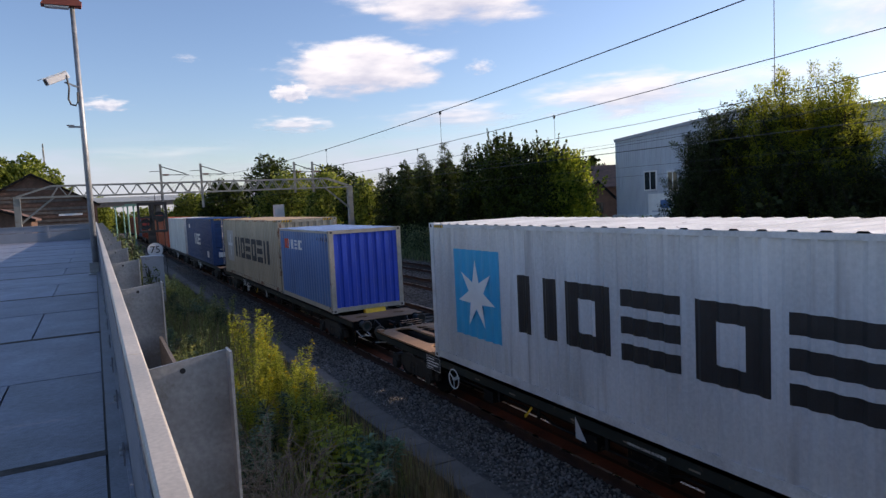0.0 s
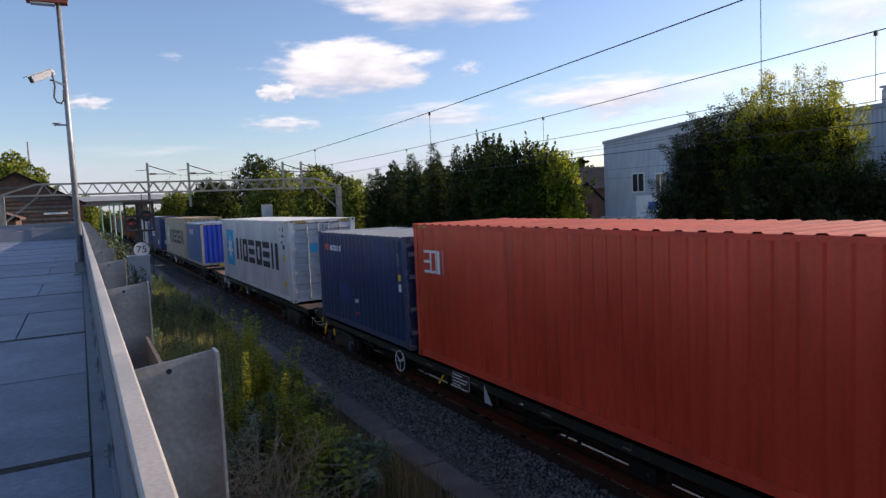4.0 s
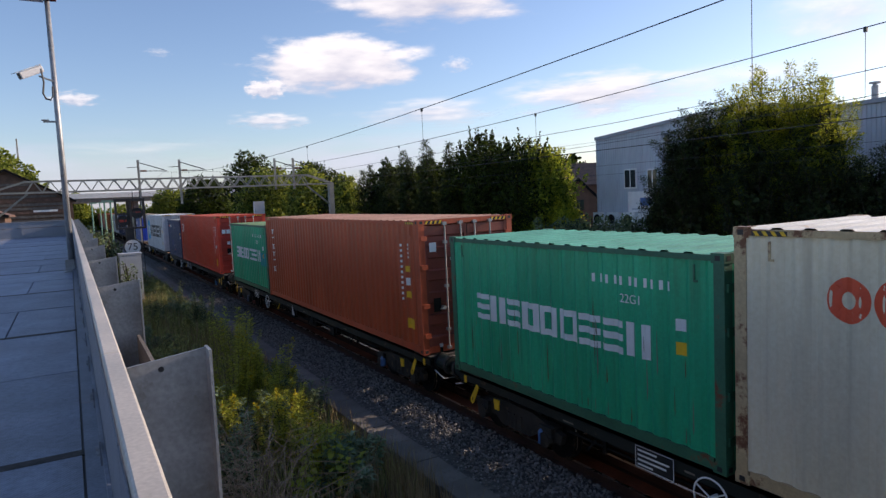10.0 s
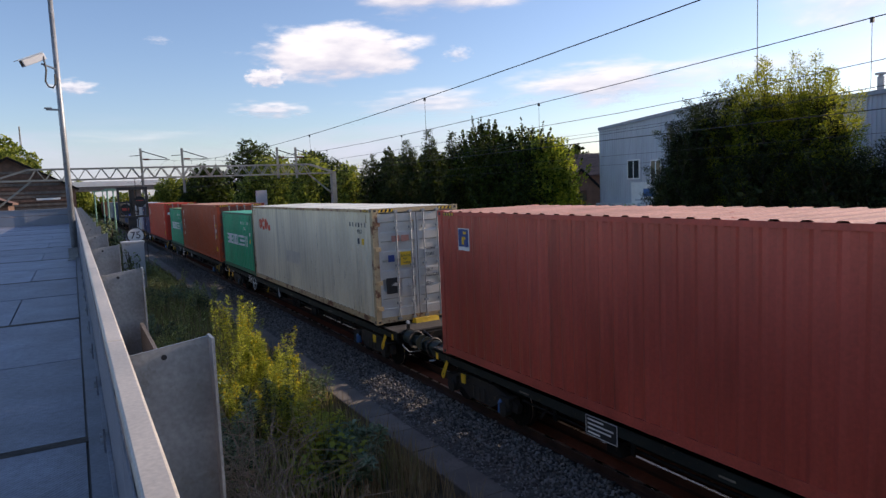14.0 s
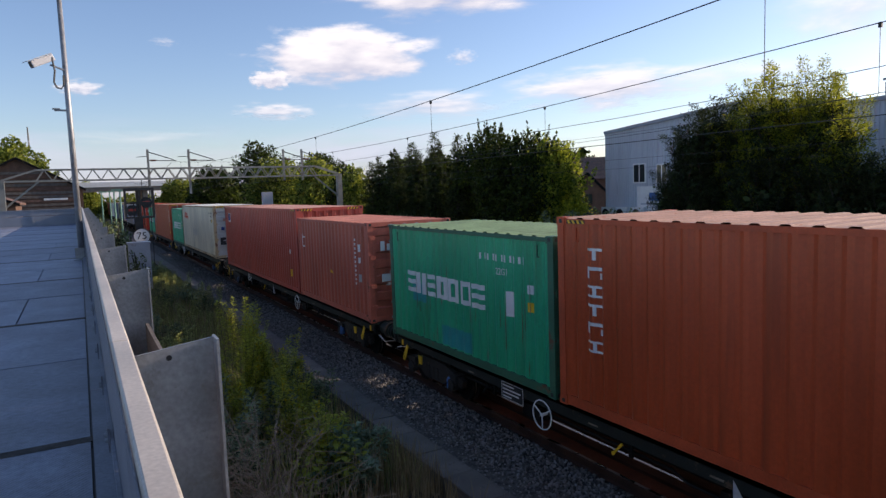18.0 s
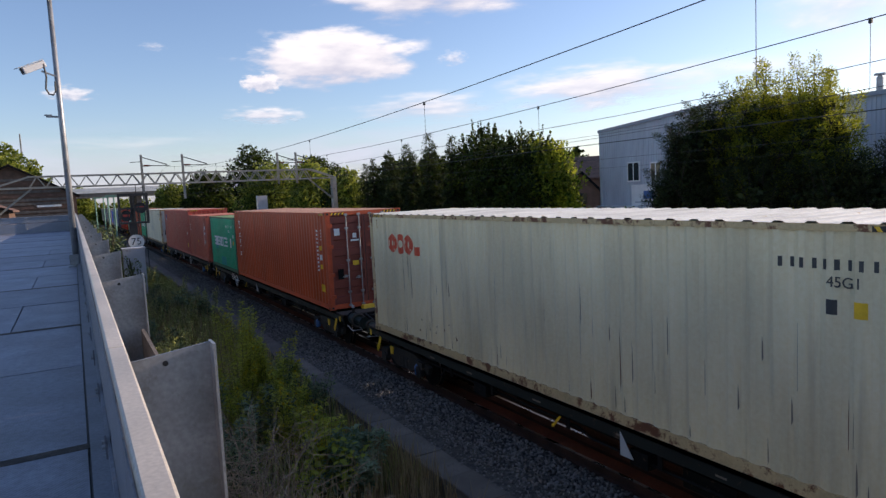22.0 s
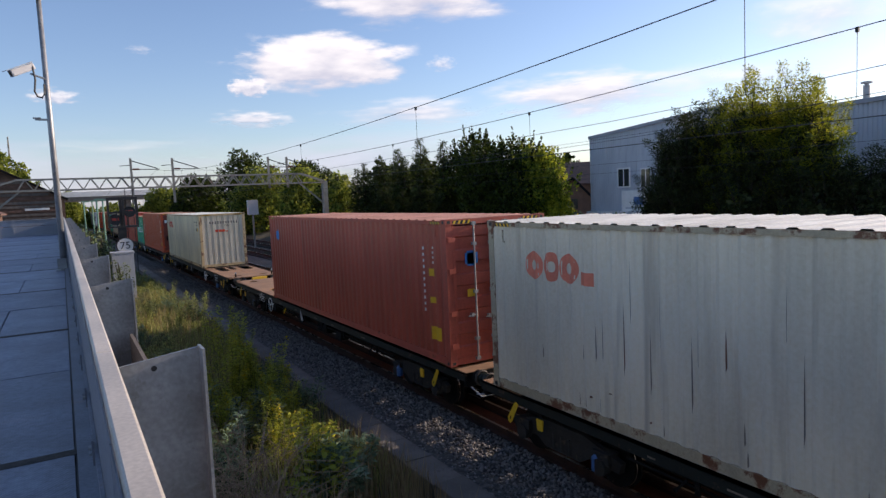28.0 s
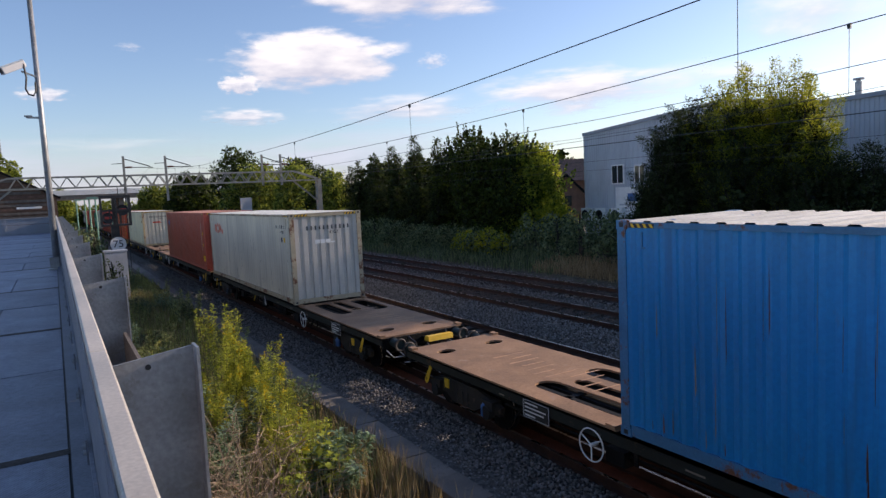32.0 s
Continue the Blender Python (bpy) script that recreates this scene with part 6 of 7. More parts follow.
# ---------------------------------------------------------------- plants
def leaf_mesh(name, centres, normals, size, mat, long=1.6, seed=1, extra=None):
    """Many small folded leaves in one mesh. centres: n x 3; each leaf is two triangles bent along its rib."""
    g = np.random.default_rng(seed)
    n = len(centres)
    d = g.normal(size=(n, 3)) + normals * 0.8
    d /= np.linalg.norm(d, axis=1, keepdims=True) + 1e-9
    r = g.normal(size=(n, 3))
    u = np.cross(d, r)
    u /= np.linalg.norm(u, axis=1, keepdims=True) + 1e-9
    w = np.cross(d, u)
    s = size * g.uniform(0.6, 1.4, (n, 1))
    a, b = centres - u * s * long / 2, centres + u * s * long / 2
    c, e = centres + w * s / 2 + d * s * 0.15, centres - w * s / 2 + d * s * 0.15
    v = np.stack([a, c, b, e], 1).reshape(-1, 3)
    base = np.arange(n)[:, None] * 4
    f = np.concatenate([base + np.array([[0, 1, 2]]), base + np.array([[0, 2, 3]])], 1).reshape(-1, 3)
    me = bpy.data.meshes.new(name)
    me.vertices.add(len(v))
    me.vertices.foreach_set("co", v.ravel())
    me.loops.add(f.size)
    me.loops.foreach_set("vertex_index", f.ravel().astype(np.int32))
    me.polygons.add(len(f))
    me.polygons.foreach_set("loop_start", np.arange(0, f.size, 3))
    me.update(calc_edges=True)
    me.materials.append(mat)
    return me


def crown_points(g, lobes, per, squash=1.0, shell=0.55):
    """Points in and near the skin of a cluster of uneven lobes (x, y, z, radius)."""
    pts, nor = [], []
    for x, y, z, r in lobes:
        n = int(per * r * r * g.uniform(0.6, 1.25))
        d = g.normal(size=(n, 3))
        d /= np.linalg.norm(d, axis=1, keepdims=True)
        k = shell + (1 - shell) * g.random((n, 1)) ** 0.6
        k *= 1 + 0.22 * np.sin(d[:, :1] * 7 + x) * np.cos(d[:, 2:3] * 6 + y) + g.normal(size=(n, 1)) * 0.07
        pts.append(d * r * k * (1, 1, squash) + (x, y, z))
        nor.append(d)
    return np.concatenate(pts), np.concatenate(nor)


def tree(name, label, x, y, ground, height, radius, leaf, size, per, seed, crown_base=0.12, lobes=14, category="tree", pointed=False, group="", sprays=0):
    """Tapered trunk, limbs, and a crown of leaf clumps with gaps."""
    g = np.random.default_rng(seed)
    t = thing(name, label, category, pose(x, y, ground), group)
    s = Shape()
    tr = 0.02 * height + 0.06
    s.tube((0, 0, -0.3), (0.1, 0.05, height * 0.5), tr, 8, 0, tr * 0.6)
    s.tube((0.1, 0.05, height * 0.5), (0, 0, height * 0.9), tr * 0.6, 6, 0, tr * 0.15)
    part("trunk", s, M["bark"], t)
    lb = []
    limbs = Shape()
    for i in range(lobes):
        q = (i + 0.5) / lobes
        z = height * (crown_base + (0.93 - crown_base) * q)
        if pointed:
            rr = radius * (1 - q) ** 0.8 + 0.15
            off = rr * 0.45
            lr = max(0.3, rr * 0.75)
        else:
            rr = radius * math.sin(math.pi * min(1, 0.28 + 0.62 * q)) ** 0.7
            off = rr * g.uniform(0.35, 0.75)
            lr = rr * g.uniform(0.4, 0.62)
        an = i * 2.4 + g.uniform(-0.4, 0.4)
        c = (off * math.cos(an), off * math.sin(an), min(z, height - lr * 0.75))
        lb.append((*c, lr))
        limbs.tube((0, 0, max(0.4, c[2] * 0.65)), c, tr * 0.3, 5, 0, tr * 0.08)
    part("branchwork", limbs, M["bark"], t)
    p, n = crown_points(g, lb, per)
    if sprays:
        extra = []
        for i in range(sprays):
            x1, y1 = g.uniform(-radius, radius) * 0.75, g.uniform(-radius, radius) * 0.75
            z1 = height * (0.97 - 0.34 * (x1 * x1 + y1 * y1) / radius ** 2)
            k = g.random((26, 1))
            lean = np.array((x1 * 0.15, y1 * 0.15, g.uniform(0.5, 1.0)))
            extra.append(np.array((x1, y1, z1 - 0.5)) + k * lean * g.uniform(0.8, 1.7) + g.normal(size=(26, 3)) * 0.07 * (1.2 - k))
        ex = np.concatenate(extra)
        p, n = np.concatenate([p, ex]), np.concatenate([n, np.tile((0, 0, 1.0), (len(ex), 1))])
    part("crown", leaf_mesh("crown", p, n, size, LEAF[leaf], 1.6, seed), None, t)
    return t


def lance_mesh(name, roots, ways, length, width, mat, seed=1, droop=0.35):
    """Narrow pointed leaves that leave their roots along given ways and droop at the tip: four triangles each."""
    g = np.random.default_rng(seed)
    n = len(roots)
    d = ways / (np.linalg.norm(ways, axis=1, keepdims=True) + 1e-9)
    up = np.tile((0.0, 0.0, 1.0), (n, 1)) + g.normal(size=(n, 3)) * 0.25
    w = np.cross(d, up)
    w /= np.linalg.norm(w, axis=1, keepdims=True) + 1e-9
    ln = length * g.uniform(0.6, 1.35, (n, 1))
    wd = width * g.uniform(0.7, 1.3, (n, 1))
    mid = roots + d * ln * 0.45 + (0, 0, 0.06) * ln
    tip = roots + d * ln - np.array((0, 0, 1.0)) * ln * droop * g.uniform(0.2, 1.0, (n, 1))
    v = np.stack([roots, mid + w * wd / 2, mid - np.array((0, 0, 1.0)) * wd * 0.15, mid - w * wd / 2, tip], 1).reshape(-1, 3)
    base = np.arange(n)[:, None] * 5
    f = np.concatenate([base + np.array([q]) for q in ((0, 1, 2), (0, 2, 3), (1, 4, 2), (2, 4, 3))], 1).reshape(-1, 3)
    me = bpy.data.meshes.new(name)
    me.vertices.add(len(v))
    me.vertices.foreach_set("co", v.ravel())
    me.loops.add(f.size)
    me.loops.foreach_set("vertex_index", f.ravel().astype(np.int32))
    me.polygons.add(len(f))
    me.polygons.foreach_set("loop_start", np.arange(0, f.size, 3))
    me.update(calc_edges=True)
    me.materials.append(mat)
    return me


def plume_tree(label, x, y, ground, height, radius, leaf, seed, plumes=70, group=""):
    """A broad tree of upright leafy shoots: trunk, rising limbs, a dense inside with shade put into its dark colour,
    and plumes of narrow leaves all over its skin.
    """
    g = np.random.default_rng(seed)
    t = thing("tree", label, "tree", pose(x, y, ground), group)
    tr = 0.02 * height + 0.05
    s = Shape().tube((0, 0, -0.3), (0.05, 0.05, height * 0.45), tr, 8, 0, tr * 0.6).tube((0.05, 0.05, height * 0.45), (0, 0, height * 0.9), tr * 0.6, 6, 0, 0.02)
    part("trunk", s, M["bark"], t)
    limbs, root, way, cores = Shape(), [], [], []
    for i in range(plumes):
        an, q = i * 2.39996, (i + 0.5) / plumes
        lift = q ** 0.7
        rr = radius * math.sin(math.pi * (0.22 + 0.74 * lift)) ** 0.6 * g.uniform(0.72, 1.08)
        c = np.array((rr * math.cos(an), rr * math.sin(an), height * (0.03 + 0.8 * lift) * g.uniform(0.94, 1.03)))
        ln = g.uniform(0.5, 1.35) * (0.75 + 0.25 * height / 6) * (0.8 + 0.55 * lift)
        lean = np.array((math.cos(an) * 0.45 * (1 - lift * 0.75), math.sin(an) * 0.45 * (1 - lift * 0.75), 1.0))
        lean += g.normal(size=3) * 0.27
        lean /= np.linalg.norm(lean)
        top = c + lean * ln
        top[2] = min(top[2], height * g.uniform(0.96, 1.06))
        if i % 3 == 0:
            limbs.tube((0, 0, max(0.3, c[2] * 0.55)), tuple(c), tr * 0.3, 5, 0, 0.02)
        limbs.tube(tuple(c), tuple(top), 0.02, 4, 0, 0.005, False)
        n = int(240 * ln)
        k = g.random((n, 1)) ** 0.85
        turn = g.random((n, 1)) * 6.283
        out = np.concatenate([np.cos(turn), np.sin(turn), g.uniform(-0.15, 0.9, (n, 1))], 1)
        root.append(c + (top - c) * k + out * (0.05 + 0.42 * (1 - 0.75 * k) * g.random((n, 1))))
        way.append(out + lean * 0.35)
        cores.append((*(c * (0.72, 0.72, 0.93)), 0.36 + 0.3 * g.random()))
    part("branchwork", limbs, M["bark"], t)
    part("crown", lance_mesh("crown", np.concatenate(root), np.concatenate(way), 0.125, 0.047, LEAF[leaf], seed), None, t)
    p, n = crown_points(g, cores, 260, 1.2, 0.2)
    part("inner_foliage", leaf_mesh("inner_foliage", p, n, 0.17, LEAF["willow_shaded"], 1.4, seed + 1), None, t, "dense foliage inside the crown, shade put into its dark colour")
    return t


def conifer(label, x, y, ground, height, radius, seed, group=""):
    """A slender evergreen: leader, drooping branches in rising tiers, feathery sprays, a bare spiky top."""
    g = np.random.default_rng(seed)
    t = thing("conifer_tree", label, "tree", pose(x, y, ground), group)
    part("trunk", Shape().tube((0, 0, -0.3), (0, 0, height * 0.97), 0.16, 7, 0, 0.012), M["bark"], t)
    limbs, root, way, cores = Shape(), [], [], []
    tiers = int(height * 4.2)
    for i in range(tiers):
        q = i / tiers
        r = radius * (1 - q) ** 0.75 * g.uniform(0.8, 1.1) + 0.06
        z = height * (0.05 + 0.93 * q)
        for b in range(7 if q < 0.85 else 4):
            an = g.uniform(0, 6.283)
            ln = r * g.uniform(0.55, 1.15)
            d = np.array((math.cos(an), math.sin(an), 0.25 - 0.3 * (1 - q)))
            limbs.tube((0, 0, z), tuple(d * ln + (0, 0, z)), 0.018, 3, 0, 0.004, False)
            n = int(8 + 16 * ln)
            k = 0.25 + 0.8 * g.random((n, 1)) ** 0.7
            root.append(d * ln * k + (0, 0, z) + g.normal(size=(n, 3)) * 0.06)
            way.append(d + g.normal(size=(n, 3)) * 0.55 + (0, 0, 0.35))
        if i % 3 == 0 and q < 0.8:
            cores.append((0, 0, z, r * 0.62))
    part("branchwork", limbs, M["bark"], t)
    part("crown", lance_mesh("crown", np.concatenate(root), np.concatenate(way), 0.3, 0.09, LEAF["conifer"], seed, 0.5), None, t)
    # darker leaves fill the inside; its shade is put into their colour
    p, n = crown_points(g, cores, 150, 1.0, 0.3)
    part("inner_foliage", leaf_mesh("inner_foliage", p, n, 0.22, LEAF["dark"], 1.6, seed + 1), None, t, "dense inner foliage, shade put into its dark colour")
    return t


def make_trees():
    # dark row beyond the far track; rim and bright entries hold sunlight in their leaf colour
    spec = (
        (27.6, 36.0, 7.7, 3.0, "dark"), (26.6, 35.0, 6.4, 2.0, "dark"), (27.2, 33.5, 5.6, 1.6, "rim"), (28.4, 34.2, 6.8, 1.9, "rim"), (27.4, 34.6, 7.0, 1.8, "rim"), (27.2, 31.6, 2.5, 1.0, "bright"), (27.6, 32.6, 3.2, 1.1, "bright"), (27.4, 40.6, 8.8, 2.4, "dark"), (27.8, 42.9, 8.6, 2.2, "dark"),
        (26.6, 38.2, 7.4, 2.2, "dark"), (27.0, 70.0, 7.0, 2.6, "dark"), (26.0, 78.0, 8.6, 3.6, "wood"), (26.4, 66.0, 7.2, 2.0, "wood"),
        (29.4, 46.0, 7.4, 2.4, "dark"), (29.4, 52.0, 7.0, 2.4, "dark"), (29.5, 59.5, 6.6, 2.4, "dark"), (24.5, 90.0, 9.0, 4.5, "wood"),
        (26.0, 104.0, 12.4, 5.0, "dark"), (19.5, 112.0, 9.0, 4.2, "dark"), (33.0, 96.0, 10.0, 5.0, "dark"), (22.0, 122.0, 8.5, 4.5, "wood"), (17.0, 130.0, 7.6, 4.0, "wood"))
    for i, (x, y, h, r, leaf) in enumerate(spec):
        tree("tree", "broad tree with sunlight put into its pale green leaves beyond the tracks" if leaf == "bright" else "broad dark leafy tree beyond the tracks",
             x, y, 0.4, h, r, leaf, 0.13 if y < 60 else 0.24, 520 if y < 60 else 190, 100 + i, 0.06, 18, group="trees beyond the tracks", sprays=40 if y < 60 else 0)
    for i, (x, y, h, r) in enumerate(((27.0, 45.4, 8.5, 1.5), (26.8, 48.8, 9.0, 1.8), (26.4, 51.2, 7.6, 1.5), (27.0, 53.6, 8.5, 1.7), (26.6, 55.8, 7.6, 1.4), (27.0, 57.6, 8.2, 1.7), (26.6, 60.4, 7.6, 1.6), (27.0, 63.2, 7.2, 1.7), (25.6, 47.0, 5.0, 1.3), (25.7, 50.4, 4.6, 1.3), (25.8, 54.6, 4.8, 1.4), (25.8, 43.6, 4.6, 1.3))):
        conifer("tall feathery dark conifer with a pale spiky top beyond the tracks", x, y, 0.4, h, r, 140 + i, "trees beyond the tracks")
    # the large trees before the hall; sunlit and shaded crowns are told apart by leaf colour
    for i, (x, y, h, r, leaf) in enumerate(((24.6, 16.5, 8.3, 2.0, "willow_lit"), (24.6, 14.4, 7.9, 1.6, "willow_lit"), (24.0, 18.7, 7.6, 1.9, "willow_shaded"), (24.2, 20.1, 6.0, 1.4, "willow_shaded"), (24.4, 20.9, 3.6, 1.1, "willow_shaded"), (24.6, 12.0, 4.7, 1.6, "willow_shaded"), (24.8, 9.8, 4.7, 1.9, "willow_shaded"), (23.4, 15.6, 5.0, 1.7, "willow_shaded"), (23.4, 18.4, 4.6, 1.6, "willow_shaded"), (23.5, 13.2, 4.4, 1.5, "willow_shaded"))):
        plume_tree("broad leafy tree with sunlight put into its yellow-green leaf colour before the grey hall" if leaf == "willow_lit" else "broad leafy tree with shade put into its dark leaf colour before the grey hall", x, y, 0.4, h, r, leaf, 300 + i, 110 if h > 6 else 60, "trees before the hall")
    # low bushes and brambles on the far bank
    g = np.random.default_rng(5)
    for i in range(26):
        y = 9 + i * 2.35
        x = 23.6 + g.uniform(-0.3, 0.9)
        tree("bush", "low bramble bush on the far bank", x, y, 0.3, g.uniform(2.6, 3.0) if 5 <= i <= 7 else g.uniform(2.2, 2.6) if 8 <= i <= 9 else g.uniform(1.3, 2.0), g.uniform(1.3, 1.8), "bush", 0.1, 520, 500 + i, 0.0, 7, "bush", group="bushes on the far bank")
    for i in range(6):
        tree("bush", "low bramble bush on the far bank", 25.6 + 0.3 * (i % 2), 20.5 + 1.9 * i, 0.5, 2.6 - 0.1 * i, 1.5, "bush", 0.1, 480, 540 + i, 0.0, 7, "bush", group="bushes on the far bank")
    for i, (x, y) in enumerate(((29.7, 34.6), (29.2, 35.8), (30.5, 34.3), (28.4, 35.6))):
        tree("bush", "yellow-green bush on the far bank, sunlight put into its leaf colour", x, y, 0.6, (3.0, 3.6, 2.6, 3.2)[i], 1.15, "bright", 0.1, 420, 560 + i, 0.0, 9, "bush", group="bushes on the far bank")
    for i, (x, y, h) in enumerate(((23.4, 32.2, 1.5), (23.6, 33.8, 1.7), (23.3, 35.4, 1.5), (23.5, 36.8, 1.3))):
        tree("bush", "low yellow-flowering shrub on the far bank", x, y, 0.35, h, 0.9, "bright", 0.08, 520, 580 + i, 0.0, 8, "bush", group="bushes on the far bank")
    # shrubs added to darken the trees' foot; shade is in their leaf colour
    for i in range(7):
        tree("bush", "added shrub with shade put into its leaf colour at the foot of the trees", 23.4 + 0.3 * (i % 2), 10.6 + 1.65 * i, 0.3, 4.3 - 0.35 * abs(i - 3), 1.5, "willow_shaded", 0.075, 900, 620 + i, 0.0, 10, "bush", group="shrubs before the hall")
    tree("bush", "leafy bush beside the relay cabinet", 2.0, 32.2, -0.1, 2.35, 0.75, "bush", 0.06, 1100, 640, 0.0, 7, "bush", group="bushes by the platform")
    # left, behind the deck
    for i, (x, y, h, r) in enumerate(((-12, 140, 16.0, 7), (-7.8, 146, 13.8, 5), (-17, 136, 17, 6), (-22, 130, 16, 6), (-9.5, 142, 15.5, 5), (0, 178, 9, 5))):
        tree("tree", "leafy tree behind the brick house", x, y, 0, h, r, "wood", 0.34, 170, 700 + i, 0.1, 14, group="trees behind the house")
    for i, (x, h) in enumerate(((4, 6.0), (8, 5.4), (12, 6.2), (16.5, 5.6), (21, 6.6), (26, 7.2), (31, 7.6))):
        tree("tree", "far tree beyond the road bridge", x, 188 + 3 * math.sin(i * 2.3), 0, h, 3.4, "wood", 0.34, 90, 780 + i, 0.02, 10, group="trees beyond the bridge")
    for i in range(10):
        x = 52 + i * 9
        tree("tree", "distant tree on the skyline", x, 105 + 4 * math.sin(i), 1, 9 + 1.5 * math.sin(i * 2.1), 6, "dark", 0.7, 30, 730 + i, 0.05, 10, group="distant trees")
    for i in range(7):
        tree("bush", "bush along the edge of the platform path", 1.65 + 0.25 * math.sin(i * 2), 39 + 4.0 * i, -0.2, 3.3 + 0.4 * math.sin(i * 1.3), 1.0, "bush", 0.1, 520, 760 + i, 0, 8, "bush", group="bushes by the platform")


make_trees()


def blades(g, n, box, h0, h1, lean=0.25, width=0.012):
    """Grass blades as narrow bent strips."""
    x0, x1, y0, y1 = box
    s = Shape()
    for i in range(n):
        x, y = g.uniform(x0, x1), g.uniform(y0, y1)
        z = ground_height(x, y) - 0.05
        h, an = g.uniform(h0, h1), g.uniform(0, 6.28)
        dx, dy = math.cos(an) * lean * h * g.uniform(0.3, 1), math.sin(an) * lean * h * g.uniform(0.3, 1)
        wx, wy = -math.sin(an) * width, math.cos(an) * width
        k = len(s.v)
        s.v += [(x - wx, y - wy, z), (x + wx, y + wy, z), (x + dx * 0.3 + wx * 0.8, y + dy * 0.3 + wy * 0.8, z + h * 0.6), (x + dx * 0.3 - wx * 0.8, y + dy * 0.3 - wy * 0.8, z + h * 0.6), (x + dx, y + dy, z + h)]
        s.f += [(k, k + 1, k + 2, k + 3), (k + 3, k + 2, k + 4)]
        s.m += [0, 0]
    return s


def raw(name, s, mat):
    me = bpy.data.meshes.new(name)
    me.from_pydata(s.v, [], s.f)
    me.materials.append(mat)
    return me


def weed(name, label, x, y, h, r, leaf, size, n, seed, bloom=None, base=None):
    """A clump of upright stems, leafy along their length, some with a plume of blooms."""
    g = np.random.default_rng(seed)
    z = ground_height(x, y) if base is None else base
    t = thing(name, label, "plant", pose(x, y, z), "trackside weeds")
    st = Shape()
    root, way, blo = [], [], []
    stems = max(6, int(26 * r))
    for i in range(stems):
        an, q = g.uniform(0, 6.28), r * math.sqrt(g.random())
        bx, by = 0.5 * q * math.cos(an), 0.5 * q * math.sin(an)
        hh = h * g.uniform(0.55, 1.0)
        tx, ty = q * math.cos(an) + g.uniform(-0.1, 0.1), q * math.sin(an) + g.uniform(-0.1, 0.1)
        st.tube((bx, by, -0.1), (tx, ty, hh), 0.008, 4, 0, 0.003, False)
        m = max(8, n // stems)
        k = (0.12 + 0.88 * g.random(m) ** 0.75)[:, None]
        turn = g.random((m, 1)) * 6.283
        out = np.concatenate([np.cos(turn), np.sin(turn), g.uniform(0.0, 0.9, (m, 1))], 1)
        base_at, top_at = np.array((bx, by, 0.0)), np.array((tx, ty, hh))
        side = out * (1, 1, 0.3) * 0.09 * g.random((m, 1)) * (1.3 - k)
        root.append(base_at + (top_at - base_at) * k + side)
        way.append(out)
        if bloom and i % 3 == 0:
            k = (0.86 + 0.2 * g.random(16))[:, None]
            blo.append(base_at + (top_at - base_at) * k + g.normal(size=(16, 3)) * (0.035, 0.035, 0.03))
    tagged(part("stem_mass", raw("stem_mass", st, M["twig"] if leaf == "straw" else M["weed_stem"]), None, t), kind="stuff")
    part("foliage", lance_mesh("foliage", np.concatenate(root), np.concatenate(way), size * 2.1, size * 0.72, LEAF[leaf], seed), None, t)
    if bloom:
        p = np.concatenate(blo)
        tagged(part("bloom_mass", leaf_mesh("bloom_mass", p, np.tile((0, 0, 1.0), (len(p), 1)), 0.035, LEAF["gold"], 1.3, seed + 1), None, t, "yellow blooms"), kind="stuff")


def bramble(x, y, h, r, seed):
    g = np.random.default_rng(seed)
    s = Shape()
    for i in range(int(34 * r)):
        an = g.uniform(0, 6.28)
        p = Vector((g.uniform(-r, r) * 0.6, g.uniform(-r, r) * 0.6, -0.05))
        q = [p.copy()]
        for k in range(5):
            p = p + Vector((math.cos(an) * 0.05 * (k + 1), math.sin(an) * 0.05 * (k + 1), h * 0.24 * (1.3 - k * 0.3))) + Vector(g.normal(size=3) * 0.06)
            q.append(p.copy())
            if k > 1:
                for _ in range(2):
                    s.tube(p, p + Vector(g.normal(size=3) * 0.13), 0.0025, 3, 0, 0.001, False)
        for a, b in zip(q, q[1:]):
            s.tube(a, b, 0.0042, 4, 0, 0.003, False)
    t = thing("dry_bramble", "tangle of dry brown bramble twigs", "plant", pose(x, y, ground_height(x, y)), "dry brambles")
    tagged(part("twig_tangle", raw("twig_tangle", s, M["twig"]), None, t), kind="stuff")


